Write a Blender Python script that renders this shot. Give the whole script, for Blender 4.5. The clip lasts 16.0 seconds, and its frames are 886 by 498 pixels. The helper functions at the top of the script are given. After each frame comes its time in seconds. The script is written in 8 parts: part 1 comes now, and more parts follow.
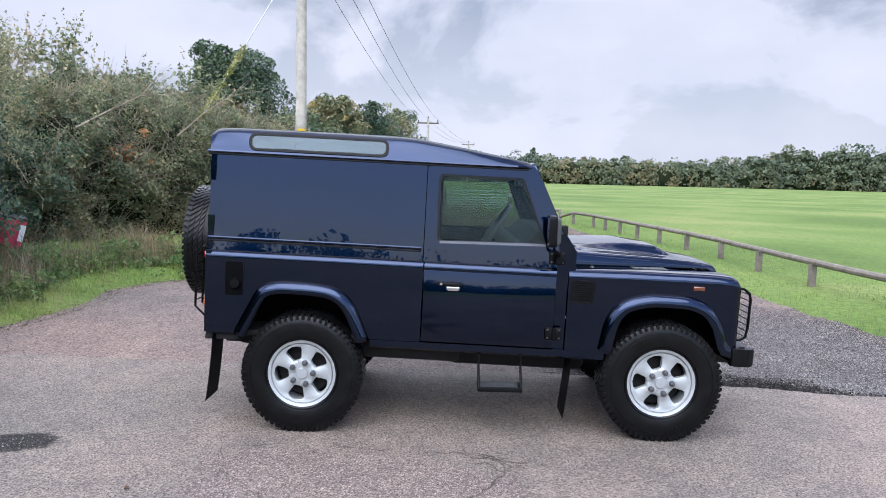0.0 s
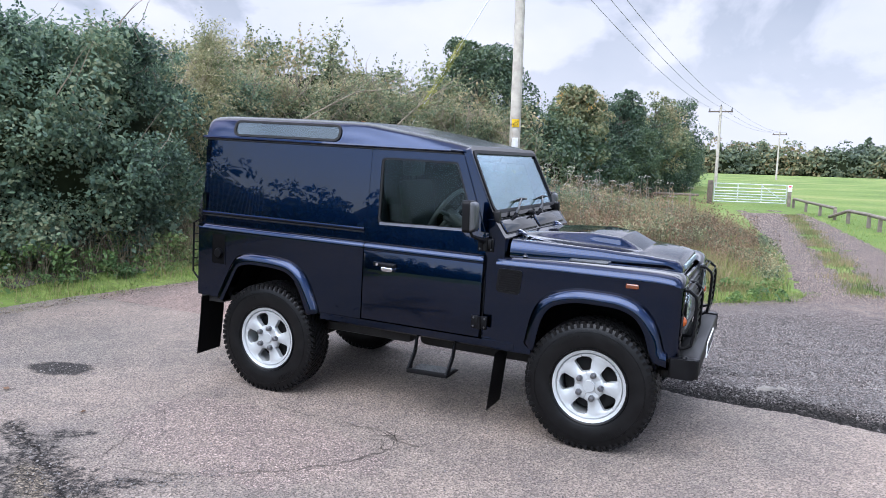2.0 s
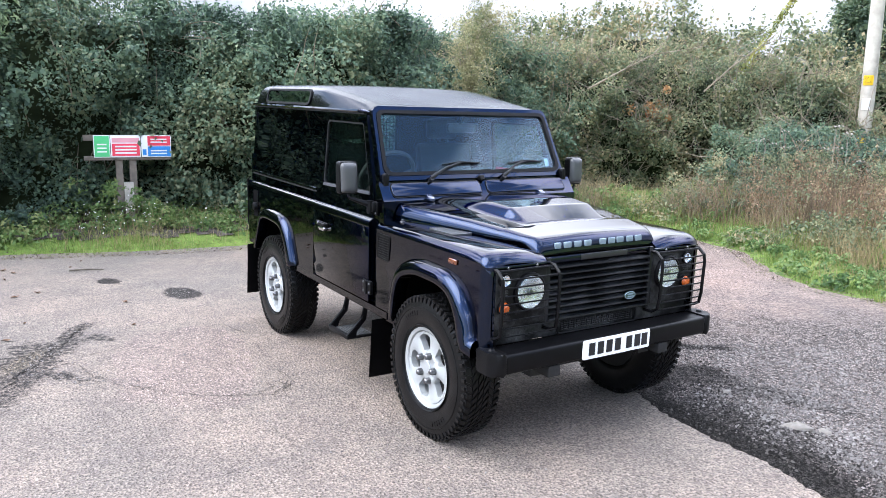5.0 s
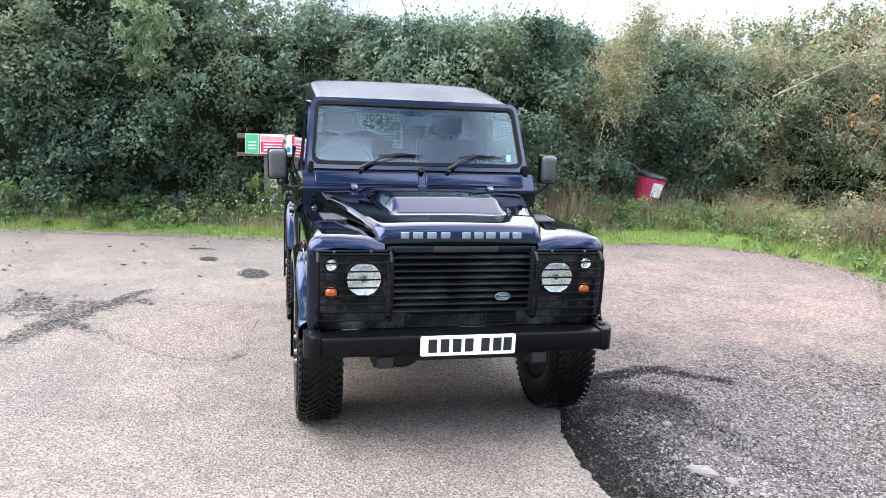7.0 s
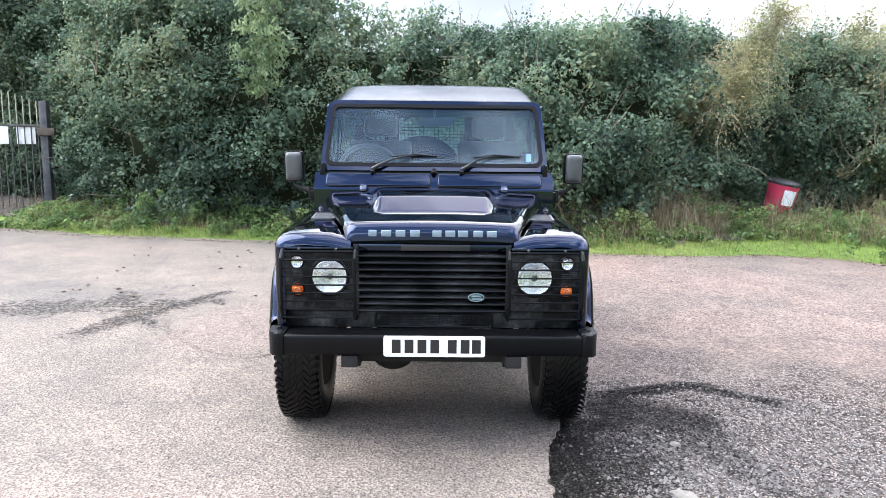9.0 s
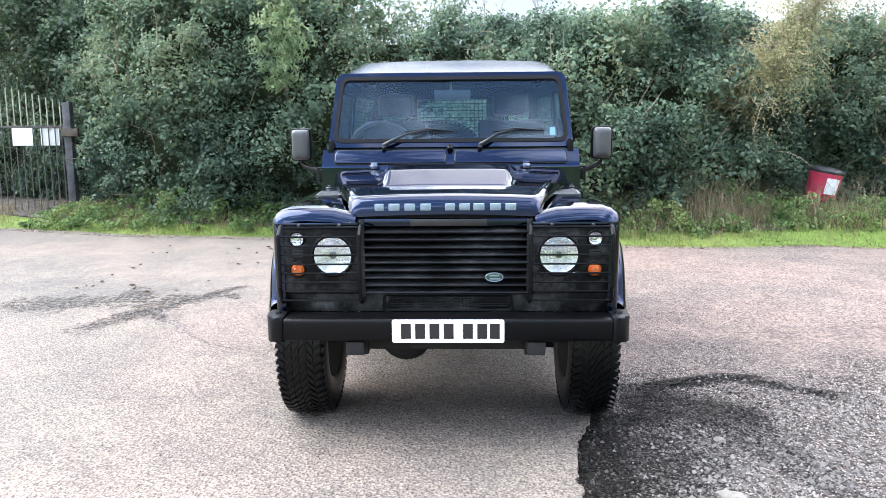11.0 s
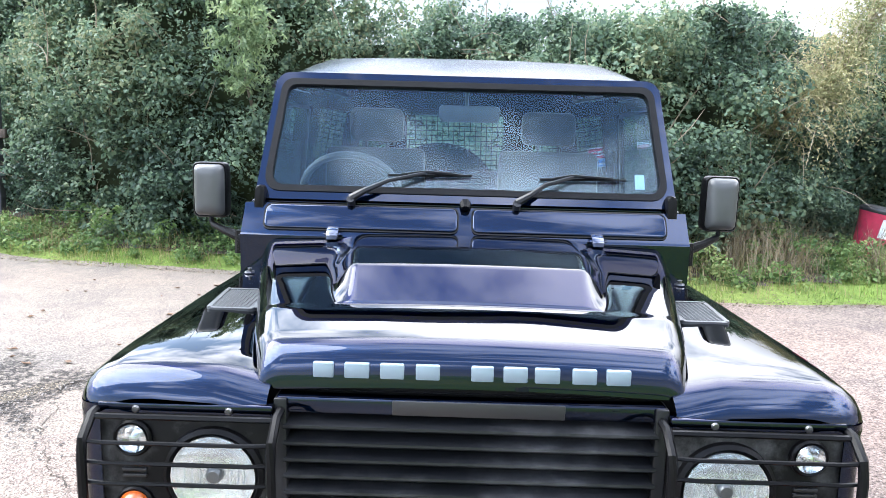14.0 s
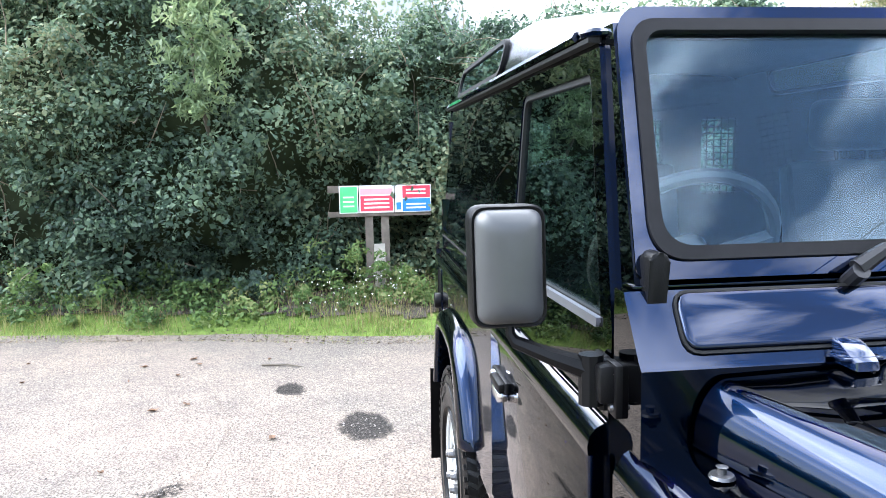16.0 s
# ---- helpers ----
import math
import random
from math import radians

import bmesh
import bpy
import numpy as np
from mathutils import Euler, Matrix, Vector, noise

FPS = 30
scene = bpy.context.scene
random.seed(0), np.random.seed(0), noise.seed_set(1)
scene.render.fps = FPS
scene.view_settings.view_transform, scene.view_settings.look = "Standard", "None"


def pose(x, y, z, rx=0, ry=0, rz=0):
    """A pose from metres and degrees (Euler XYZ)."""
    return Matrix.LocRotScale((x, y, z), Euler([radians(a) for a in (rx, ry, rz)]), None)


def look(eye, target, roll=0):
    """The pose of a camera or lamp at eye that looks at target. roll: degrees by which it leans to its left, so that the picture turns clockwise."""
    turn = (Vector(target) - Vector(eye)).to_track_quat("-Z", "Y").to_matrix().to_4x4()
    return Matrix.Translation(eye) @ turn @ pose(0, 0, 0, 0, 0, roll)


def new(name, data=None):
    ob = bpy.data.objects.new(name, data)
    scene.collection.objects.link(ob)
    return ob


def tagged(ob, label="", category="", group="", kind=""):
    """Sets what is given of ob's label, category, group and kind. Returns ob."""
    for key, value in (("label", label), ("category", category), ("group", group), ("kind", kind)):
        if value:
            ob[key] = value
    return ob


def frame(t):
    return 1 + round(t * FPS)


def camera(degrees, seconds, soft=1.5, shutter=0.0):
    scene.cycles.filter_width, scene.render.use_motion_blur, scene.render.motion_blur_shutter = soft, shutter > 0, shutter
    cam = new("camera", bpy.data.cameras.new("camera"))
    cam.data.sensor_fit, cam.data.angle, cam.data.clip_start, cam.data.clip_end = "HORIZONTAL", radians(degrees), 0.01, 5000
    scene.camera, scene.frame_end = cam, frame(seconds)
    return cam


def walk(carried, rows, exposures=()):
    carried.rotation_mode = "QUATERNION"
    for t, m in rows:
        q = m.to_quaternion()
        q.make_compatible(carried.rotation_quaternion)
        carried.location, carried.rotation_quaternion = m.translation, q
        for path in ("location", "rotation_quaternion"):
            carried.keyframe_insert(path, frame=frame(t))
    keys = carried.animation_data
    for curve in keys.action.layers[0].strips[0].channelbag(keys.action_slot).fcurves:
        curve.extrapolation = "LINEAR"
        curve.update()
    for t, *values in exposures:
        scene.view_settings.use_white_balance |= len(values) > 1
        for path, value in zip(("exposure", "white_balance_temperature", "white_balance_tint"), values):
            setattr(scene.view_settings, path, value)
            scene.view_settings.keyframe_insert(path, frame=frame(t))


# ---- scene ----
cam = camera(61.7, 16.0, 0.85)
PATH = [
    (0, (0.947, -5.535, 1.706), (0.929, -3.545, 1.507), 1.4),
    (0.5, (1.569, -5.516, 1.722), (1.339, -3.538, 1.528), 1.7),
    (1, (2.115, -5.423, 1.724), (1.697, -3.478, 1.522), 1.9),
    (1.5, (2.71, -5.323, 1.725), (2.1, -3.43, 1.51), 1.9),
    (2, (3.26, -5.091, 1.715), (2.46, -3.274, 1.473), 1.7),
    (2.5, (3.806, -4.837, 1.711), (2.835, -3.109, 1.446), 1.3),
    (3, (4.265, -4.485, 1.717), (3.129, -2.866, 1.424), 0.8),
    (3.5, (4.663, -4.116, 1.735), (3.379, -2.614, 1.426), 0.4),
    (4, (5.074, -3.699, 1.758), (3.641, -2.342, 1.434), 0.2),
    (4.2, (5.194, -3.545, 1.748), (3.715, -2.24, 1.415), 0.2),
    (6.3, (6.231, -1.545, 1.661), (4.364, -0.906, 1.335), 2.1),
    (6.5, (6.291, -1.37, 1.637), (4.405, -0.788, 1.313), 2.0),
    (7, (6.408, -0.949, 1.63), (4.487, -0.496, 1.307), 2.0),
    (7.5, (6.486, -0.581, 1.637), (4.541, -0.245, 1.315), 2.0),
    (8, (6.458, -0.308, 1.61), (4.497, -0.078, 1.295), 1.7),
    (8.5, (6.438, -0.092, 1.591), (4.465, 0.027, 1.284), 1.2),
    (9, (6.429, 0.017, 1.556), (4.451, 0.036, 1.262), 0.6),
    (9.2, (6.43, 0.031, 1.54), (4.451, 0.025, 1.253), 0.4),
    (11.3, (5.959, 0.13, 1.36), (3.981, 0.061, 1.072), -0.4),
    (11.5, (5.843, 0.163, 1.354), (3.867, 0.091, 1.057), -0.2),
    (12, (5.504, 0.2, 1.369), (3.533, 0.113, 1.044), 0.3),
    (12.5, (5.147, 0.159, 1.402), (3.178, 0.065, 1.063), 0.8),
    (13, (4.862, 0.144, 1.422), (2.892, 0.061, 1.091), 1.1),
    (13.5, (4.529, 0.106, 1.481), (2.552, 0.051, 1.18), 1.5),
    (14, (4.233, -0.054, 1.53), (2.25, -0.068, 1.268), 1.6),
    (14.5, (3.905, -0.267, 1.55), (1.918, -0.221, 1.32), 1.4),
    (15, (3.535, -0.55, 1.555), (1.548, -0.456, 1.354), 0.7),
    (15.5, (3.199, -0.871, 1.552), (1.214, -0.719, 1.362), -0.4),
    (16, (2.749, -1.141, 1.515), (0.772, -0.912, 1.321), -1.3),
]
LIGHTEN = [(0.0, 1.9, 5850, 11), (1.0, 1.97, 5850, 11), (2.0, 2.08, 5850, 11), (3.0, 2.26, 5850, 11), (4.0, 2.46, 5900, 10), (7.0, 2.75, 6220, 9), (9.0, 2.82, 6240, 8), (12.5, 3.12, 6130, 6), (13.5, 3.23, 6160, 6), (14.5, 3.17, 6250, 7), (16.0, 3.22, 6130, 6)]
walk(cam, [(t, look(eye, target, roll)) for t, eye, target, roll in PATH], LIGHTEN)

# ---- light ----
world = bpy.data.worlds.new("world")
scene.world = world
world.use_nodes = True
wn, wl = world.node_tree.nodes, world.node_tree.links
wn.clear()
w_out = wn.new("ShaderNodeOutputWorld")
w_bg = wn.new("ShaderNodeBackground")
w_sky = wn.new("ShaderNodeTexSky")
w_sky.sky_type = "NISHITA"
w_sky.sun_disc = False
w_sky.sun_elevation = radians(50)
w_sky.sun_rotation = radians(186)
w_tc = wn.new("ShaderNodeTexCoord")
w_map = wn.new("ShaderNodeMapping")
w_map.inputs["Scale"].default_value = (2.2, 2.2, 4.0)
w_map.inputs["Location"].default_value = (3.1, 1.7, 0.4)
w_noise = wn.new("ShaderNodeTexNoise")
w_noise.inputs["Scale"].default_value = 1.3
w_noise.inputs["Detail"].default_value = 7
w_noise.inputs["Roughness"].default_value = 0.55
w_noise.inputs["Distortion"].default_value = 0.35
w_ramp = wn.new("ShaderNodeValToRGB")
w_ramp.color_ramp.elements[0].position = 0.42
w_ramp.color_ramp.elements[0].color = (0.04, 0.04, 0.04, 1)
w_ramp.color_ramp.elements[1].position = 0.58
w_ramp.color_ramp.elements[1].color = (0.97, 0.97, 0.97, 1)
w_cloud = wn.new("ShaderNodeValToRGB")
w_cloud.color_ramp.elements[0].position = 0.3
w_cloud.color_ramp.elements[0].color = (13.2, 13.5, 15.0, 1)
w_cloud.color_ramp.elements[1].position = 0.75
w_cloud.color_ramp.elements[1].color = (16.2, 15.8, 17.0, 1)
w_noise2 = wn.new("ShaderNodeTexNoise")
w_noise2.inputs["Scale"].default_value = 2.6
w_noise2.inputs["Detail"].default_value = 6
w_mix = wn.new("ShaderNodeMix")
w_mix.data_type = "RGBA"
wl.new(w_tc.outputs["Generated"], w_map.inputs["Vector"])
wl.new(w_map.outputs["Vector"], w_noise.inputs["Vector"])
wl.new(w_map.outputs["Vector"], w_noise2.inputs["Vector"])
wl.new(w_noise2.outputs["Fac"], w_cloud.inputs["Fac"])
wl.new(w_sky.outputs["Color"], w_mix.inputs["A"])
wl.new(w_cloud.outputs["Color"], w_mix.inputs["B"])
# the clouds thin out overhead
w_sep = wn.new("ShaderNodeSeparateXYZ")
w_grad = wn.new("ShaderNodeMapRange")
w_grad.inputs["From Min"].default_value = 0.7
w_grad.inputs["From Max"].default_value = 0.95
w_grad.inputs["To Min"].default_value = 1.0
w_grad.inputs["To Max"].default_value = 0.6
w_share = wn.new("ShaderNodeMath")
w_share.operation = "MULTIPLY"
wl.new(w_tc.outputs["Generated"], w_sep.inputs["Vector"])
wl.new(w_sep.outputs["Z"], w_grad.inputs["Value"])
# more cloud towards the veiled sun and low over the horizon, blue gaps away from it
w_lean = wn.new("ShaderNodeMath")
w_lean.operation = "MULTIPLY_ADD"
w_lean.inputs[1].default_value = -0.07
wl.new(w_sep.outputs["X"], w_lean.inputs[0])
wl.new(w_noise.outputs["Fac"], w_lean.inputs[2])
w_lean2 = wn.new("ShaderNodeMath")
w_lean2.operation = "MULTIPLY_ADD"
w_lean2.inputs[1].default_value = 0.07
wl.new(w_sep.outputs["Y"], w_lean2.inputs[0])
wl.new(w_lean.outputs[0], w_lean2.inputs[2])
wl.new(w_lean2.outputs[0], w_ramp.inputs["Fac"])
w_haze = wn.new("ShaderNodeMapRange")
w_haze.inputs["From Min"].default_value = 0.05
w_haze.inputs["From Max"].default_value = 0.42
w_haze.inputs["To Min"].default_value = 0.88
w_haze.inputs["To Max"].default_value = 0.0
w_most = wn.new("ShaderNodeMath")
w_most.operation = "MAXIMUM"
wl.new(w_sep.outputs["Z"], w_haze.inputs["Value"])
wl.new(w_ramp.outputs["Color"], w_most.inputs[0])
# the haze lies thicker over the field to the north
w_side = wn.new("ShaderNodeMapRange")
w_side.inputs["From Min"].default_value = -0.5
w_side.inputs["From Max"].default_value = 0.4
w_side.inputs["To Min"].default_value = 0.4
w_veil = wn.new("ShaderNodeMath")
w_veil.operation = "MULTIPLY"
wl.new(w_sep.outputs["Y"], w_side.inputs["Value"])
wl.new(w_haze.outputs["Result"], w_veil.inputs[0])
wl.new(w_side.outputs["Result"], w_veil.inputs[1])
wl.new(w_veil.outputs[0], w_most.inputs[1])
wl.new(w_most.outputs[0], w_share.inputs[0])
wl.new(w_grad.outputs["Result"], w_share.inputs[1])
wl.new(w_share.outputs[0], w_mix.inputs["Factor"])
w_low = wn.new("ShaderNodeMapRange")
w_low.inputs["From Min"].default_value = 0.22
w_low.inputs["From Max"].default_value = 0.5
w_low.inputs["To Min"].default_value = 0.275
w_low.inputs["To Max"].default_value = 1.45
w_scale = wn.new("ShaderNodeVectorMath")
w_scale.operation = "SCALE"
wl.new(w_sep.outputs["Z"], w_low.inputs["Value"])
wl.new(w_mix.outputs["Result"], w_scale.inputs[0])
w_glow = wn.new("ShaderNodeMapRange")
w_glow.inputs["From Min"].default_value = -0.9
w_glow.inputs["From Max"].default_value = 0.05
w_glow.inputs["To Min"].default_value = 3.6
w_glow.inputs["To Max"].default_value = 1.0
w_lift = wn.new("ShaderNodeMath")
w_lift.operation = "MULTIPLY"
wl.new(w_sep.outputs["Y"], w_glow.inputs["Value"])
wl.new(w_low.outputs["Result"], w_lift.inputs[0])
wl.new(w_glow.outputs["Result"], w_lift.inputs[1])
w_top = wn.new("ShaderNodeMath")
w_top.operation = "MINIMUM"
w_top.inputs[1].default_value = 1.45
wl.new(w_lift.outputs[0], w_top.inputs[0])
wl.new(w_top.outputs[0], w_scale.inputs["Scale"])
wl.new(w_scale.outputs["Vector"], w_bg.inputs["Color"])
w_bg.inputs["Strength"].default_value = 0.055
wl.new(w_bg.outputs["Background"], w_out.inputs["Surface"])

sun_data = bpy.data.lights.new("sun", "SUN")
sun_data.energy = 1.05
sun_data.angle = radians(60)
sun_data.color = (1.0, 0.97, 0.93)
sun = new("sun", sun_data)
sun.matrix_world = look((-1.05, -10.0, 12.0), (0, 0, 0))


# ---- materials ----
def mat_new(name):
    m = bpy.data.materials.new(name)
    m.use_nodes = True
    return m, m.node_tree.nodes, m.node_tree.links, m.node_tree.nodes["Principled BSDF"]


def mat_plain(name, col, rough=0.5, metal=0.0, var=0.15, scale=12.0, bump=0.0, bscale=80.0, coat=0.0, spec=0.5):
    """A surface with a two-scale tone variation and an optional fine relief."""
    m, n, l, b = mat_new(name)
    tc = n.new("ShaderNodeTexCoord")
    n1 = n.new("ShaderNodeTexNoise")
    n1.inputs["Scale"].default_value = scale
    n1.inputs["Detail"].default_value = 6
    rmp = n.new("ShaderNodeValToRGB")
    rmp.color_ramp.elements[0].position = 0.3
    rmp.color_ramp.elements[1].position = 0.7
    rmp.color_ramp.elements[0].color = (*[c * (1 - var) for c in col], 1)
    rmp.color_ramp.elements[1].color = (*[min(1, c * (1 + var)) for c in col], 1)
    l.new(tc.outputs["Object"], n1.inputs["Vector"])
    l.new(n1.outputs["Fac"], rmp.inputs["Fac"])
    l.new(rmp.outputs["Color"], b.inputs["Base Color"])
    b.inputs["Roughness"].default_value = rough
    b.inputs["Metallic"].default_value = metal
    b.inputs["Coat Weight"].default_value = coat
    b.inputs["Coat Roughness"].default_value = 0.03
    b.inputs["Specular IOR Level"].default_value = spec
    if bump:
        n2 = n.new("ShaderNodeTexNoise")
        n2.inputs["Scale"].default_value = bscale
        n2.inputs["Detail"].default_value = 4
        bp = n.new("ShaderNodeBump")
        bp.inputs["Strength"].default_value = bump
        bp.inputs["Distance"].default_value = 0.01
        l.new(tc.outputs["Object"], n2.inputs["Vector"])
        l.new(n2.outputs["Fac"], bp.inputs["Height"])
        l.new(bp.outputs["Normal"], b.inputs["Normal"])
    return m


def mat_leaf(name, cols, rough=0.55, trans=0.3, patch=0.7, spec=0.35, drift=1.0):
    """Leaves: each takes its own tone, and larger patches drift in colour."""
    m, n, l, b = mat_new(name)
    geo = n.new("ShaderNodeNewGeometry")
    rmp = n.new("ShaderNodeValToRGB")
    els = rmp.color_ramp.elements
    while len(els) < len(cols):
        els.new(0.5)
    for i, c in enumerate(cols):
        els[i].position = i / (len(cols) - 1)
        els[i].color = (*[1.3 * k for k in c], 1)
    tc = n.new("ShaderNodeTexCoord")
    nz = n.new("ShaderNodeTexNoise")
    nz.inputs["Scale"].default_value = patch
    nz.inputs["Detail"].default_value = 3
    add = n.new("ShaderNodeMath")
    add.operation = "MULTIPLY_ADD"
    add.inputs[1].default_value = 0.75
    sub = n.new("ShaderNodeMath")
    sub.operation = "MULTIPLY_ADD"
    sub.inputs[1].default_value = 2.3 * drift
    sub.inputs[2].default_value = 0.15 - 1.15 * drift
    l.new(tc.outputs["Object"], nz.inputs["Vector"])
    l.new(nz.outputs["Fac"], sub.inputs[0])
    l.new(geo.outputs["Random Per Island"], add.inputs[0])
    l.new(sub.outputs[0], add.inputs[2])
    l.new(add.outputs[0], rmp.inputs["Fac"])
    l.new(rmp.outputs["Color"], b.inputs["Base Color"])
    b.inputs["Roughness"].default_value = rough
    b.inputs["Specular IOR Level"].default_value = spec
    tl = n.new("ShaderNodeBsdfTranslucent")
    l.new(rmp.outputs["Color"], tl.inputs["Color"])
    mx = n.new("ShaderNodeMixShader")
    mx.inputs["Fac"].default_value = trans
    l.new(b.outputs["BSDF"], mx.inputs[1])
    l.new(tl.outputs["BSDF"], mx.inputs[2])
    l.new(mx.outputs["Shader"], n["Material Output"].inputs["Surface"])
    return m


def mat_glass(name, tint, gloss=0.05, rough=0.0, rise=3.2):
    """A thin pane: it lets tinted light through and mirrors by Fresnel."""
    m, n, l, b = mat_new(name)
    n.remove(b)
    tr = n.new("ShaderNodeBsdfTransparent")
    tr.inputs["Color"].default_value = (*tint, 1)
    gl = n.new("ShaderNodeBsdfGlossy")
    gl.inputs["Roughness"].default_value = rough
    gl.inputs["Color"].default_value = (0.74, 0.9, 1.0, 1)
    lw = n.new("ShaderNodeLayerWeight")
    lw.inputs["Blend"].default_value = 0.5
    pw = n.new("ShaderNodeMath")
    pw.operation = "POWER"
    pw.inputs[1].default_value = rise
    fr = n.new("ShaderNodeMath")
    fr.operation = "MULTIPLY_ADD"
    fr.inputs[1].default_value = 1.0 - gloss
    fr.inputs[2].default_value = gloss
    l.new(lw.outputs["Facing"], pw.inputs[0])
    l.new(pw.outputs[0], fr.inputs[0])
    mx = n.new("ShaderNodeMixShader")
    l.new(fr.outputs[0], mx.inputs["Fac"])
    l.new(tr.outputs["BSDF"], mx.inputs[1])
    l.new(gl.outputs["BSDF"], mx.inputs[2])
    l.new(mx.outputs["Shader"], n["Material Output"].inputs["Surface"])
    return m


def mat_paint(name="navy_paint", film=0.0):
    """Metallic navy under a clear coat; film: share of a dull grey layer mixed in on what faces up."""
    m, n, l, b = mat_new(name)
    tc = n.new("ShaderNodeTexCoord")
    nz = n.new("ShaderNodeTexNoise")
    nz.inputs["Scale"].default_value = 3.0
    nz.inputs["Detail"].default_value = 5
    rmp = n.new("ShaderNodeValToRGB")
    rmp.color_ramp.elements[0].color = (0.0014, 0.0078, 0.028, 1)
    rmp.color_ramp.elements[1].color = (0.0019, 0.0104, 0.038, 1)
    l.new(tc.outputs["Object"], nz.inputs["Vector"])
    l.new(nz.outputs["Fac"], rmp.inputs["Fac"])
    l.new(rmp.outputs["Color"], b.inputs["Base Color"])
    b.inputs["Roughness"].default_value = 0.2
    b.inputs["Metallic"].default_value = 1.0
    b.inputs["Specular Tint"].default_value = (0.02, 0.06, 0.2, 1)
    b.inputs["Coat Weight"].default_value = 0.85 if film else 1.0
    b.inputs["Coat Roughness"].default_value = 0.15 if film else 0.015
    b.inputs["Coat IOR"].default_value = 1.4
    # slight panel waviness
    n2 = n.new("ShaderNodeTexNoise")
    n2.inputs["Scale"].default_value = 2.2
    n2.inputs["Detail"].default_value = 1
    bp = n.new("ShaderNodeBump")
    bp.inputs["Strength"].default_value = 0.1
    bp.inputs["Distance"].default_value = 0.02
    l.new(tc.outputs["Object"], n2.inputs["Vector"])
    l.new(n2.outputs["Fac"], bp.inputs["Height"])
    l.new(bp.outputs["Normal"], b.inputs["Coat Normal"])
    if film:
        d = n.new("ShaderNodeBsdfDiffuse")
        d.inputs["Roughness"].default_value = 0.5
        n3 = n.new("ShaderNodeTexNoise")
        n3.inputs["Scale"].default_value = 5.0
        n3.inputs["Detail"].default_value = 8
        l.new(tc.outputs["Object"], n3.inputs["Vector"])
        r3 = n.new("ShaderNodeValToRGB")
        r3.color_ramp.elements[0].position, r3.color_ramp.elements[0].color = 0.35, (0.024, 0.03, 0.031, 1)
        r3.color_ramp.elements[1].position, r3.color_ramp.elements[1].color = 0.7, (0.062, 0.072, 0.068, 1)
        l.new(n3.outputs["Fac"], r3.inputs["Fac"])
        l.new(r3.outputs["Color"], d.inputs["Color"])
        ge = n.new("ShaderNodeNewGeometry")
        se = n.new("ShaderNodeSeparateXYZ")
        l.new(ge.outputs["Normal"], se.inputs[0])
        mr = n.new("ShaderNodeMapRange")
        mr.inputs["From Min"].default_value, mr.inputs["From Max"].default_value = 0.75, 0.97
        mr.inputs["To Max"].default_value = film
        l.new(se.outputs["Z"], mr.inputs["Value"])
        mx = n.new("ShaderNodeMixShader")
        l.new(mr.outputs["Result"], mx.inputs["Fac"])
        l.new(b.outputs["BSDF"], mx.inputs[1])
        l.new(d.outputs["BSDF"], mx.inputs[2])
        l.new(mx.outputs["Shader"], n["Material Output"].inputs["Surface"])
    return m


STAINS = [(-1.72, -1.13, 0.31, 0.18, 0.15, 1.5, 0.72, 1.0), (-2.62, -1.66, 0.2, 0.12, 0.2, 1.8, 0.7, 1.0),
          (-0.75, -2.2, 0.42, 0.1, -0.5, 2.6, 0.6, 1.0), (-0.3, -2.42, 0.42, 0.19, -0.45, 2.8, 0.6, 1.0), (0.12, -2.58, 0.36, 0.19, -0.55, 2.8, 0.6, 1.0),
          (-0.2, -2.6, 0.5, 0.17, -0.2, 3.6, 0.6, 1.0), (0.3, -2.4, 0.25, 0.07, 0.6, 4.0, 0.6, 1.0),
          (-0.5, -2.06, 0.18, 0.09, 0.5, 3.0, 0.6, 1.0), (0.5, -2.72, 0.4, 0.2, -0.4, 4.4, 0.5, 0.95), (-0.5, -2.95, 0.55, 0.26, 0.3, 4.4, 0.5, 0.95), (-0.2, -3.5, 0.4, 0.7, 0.2, 4.6, 0.5, 0.95)]


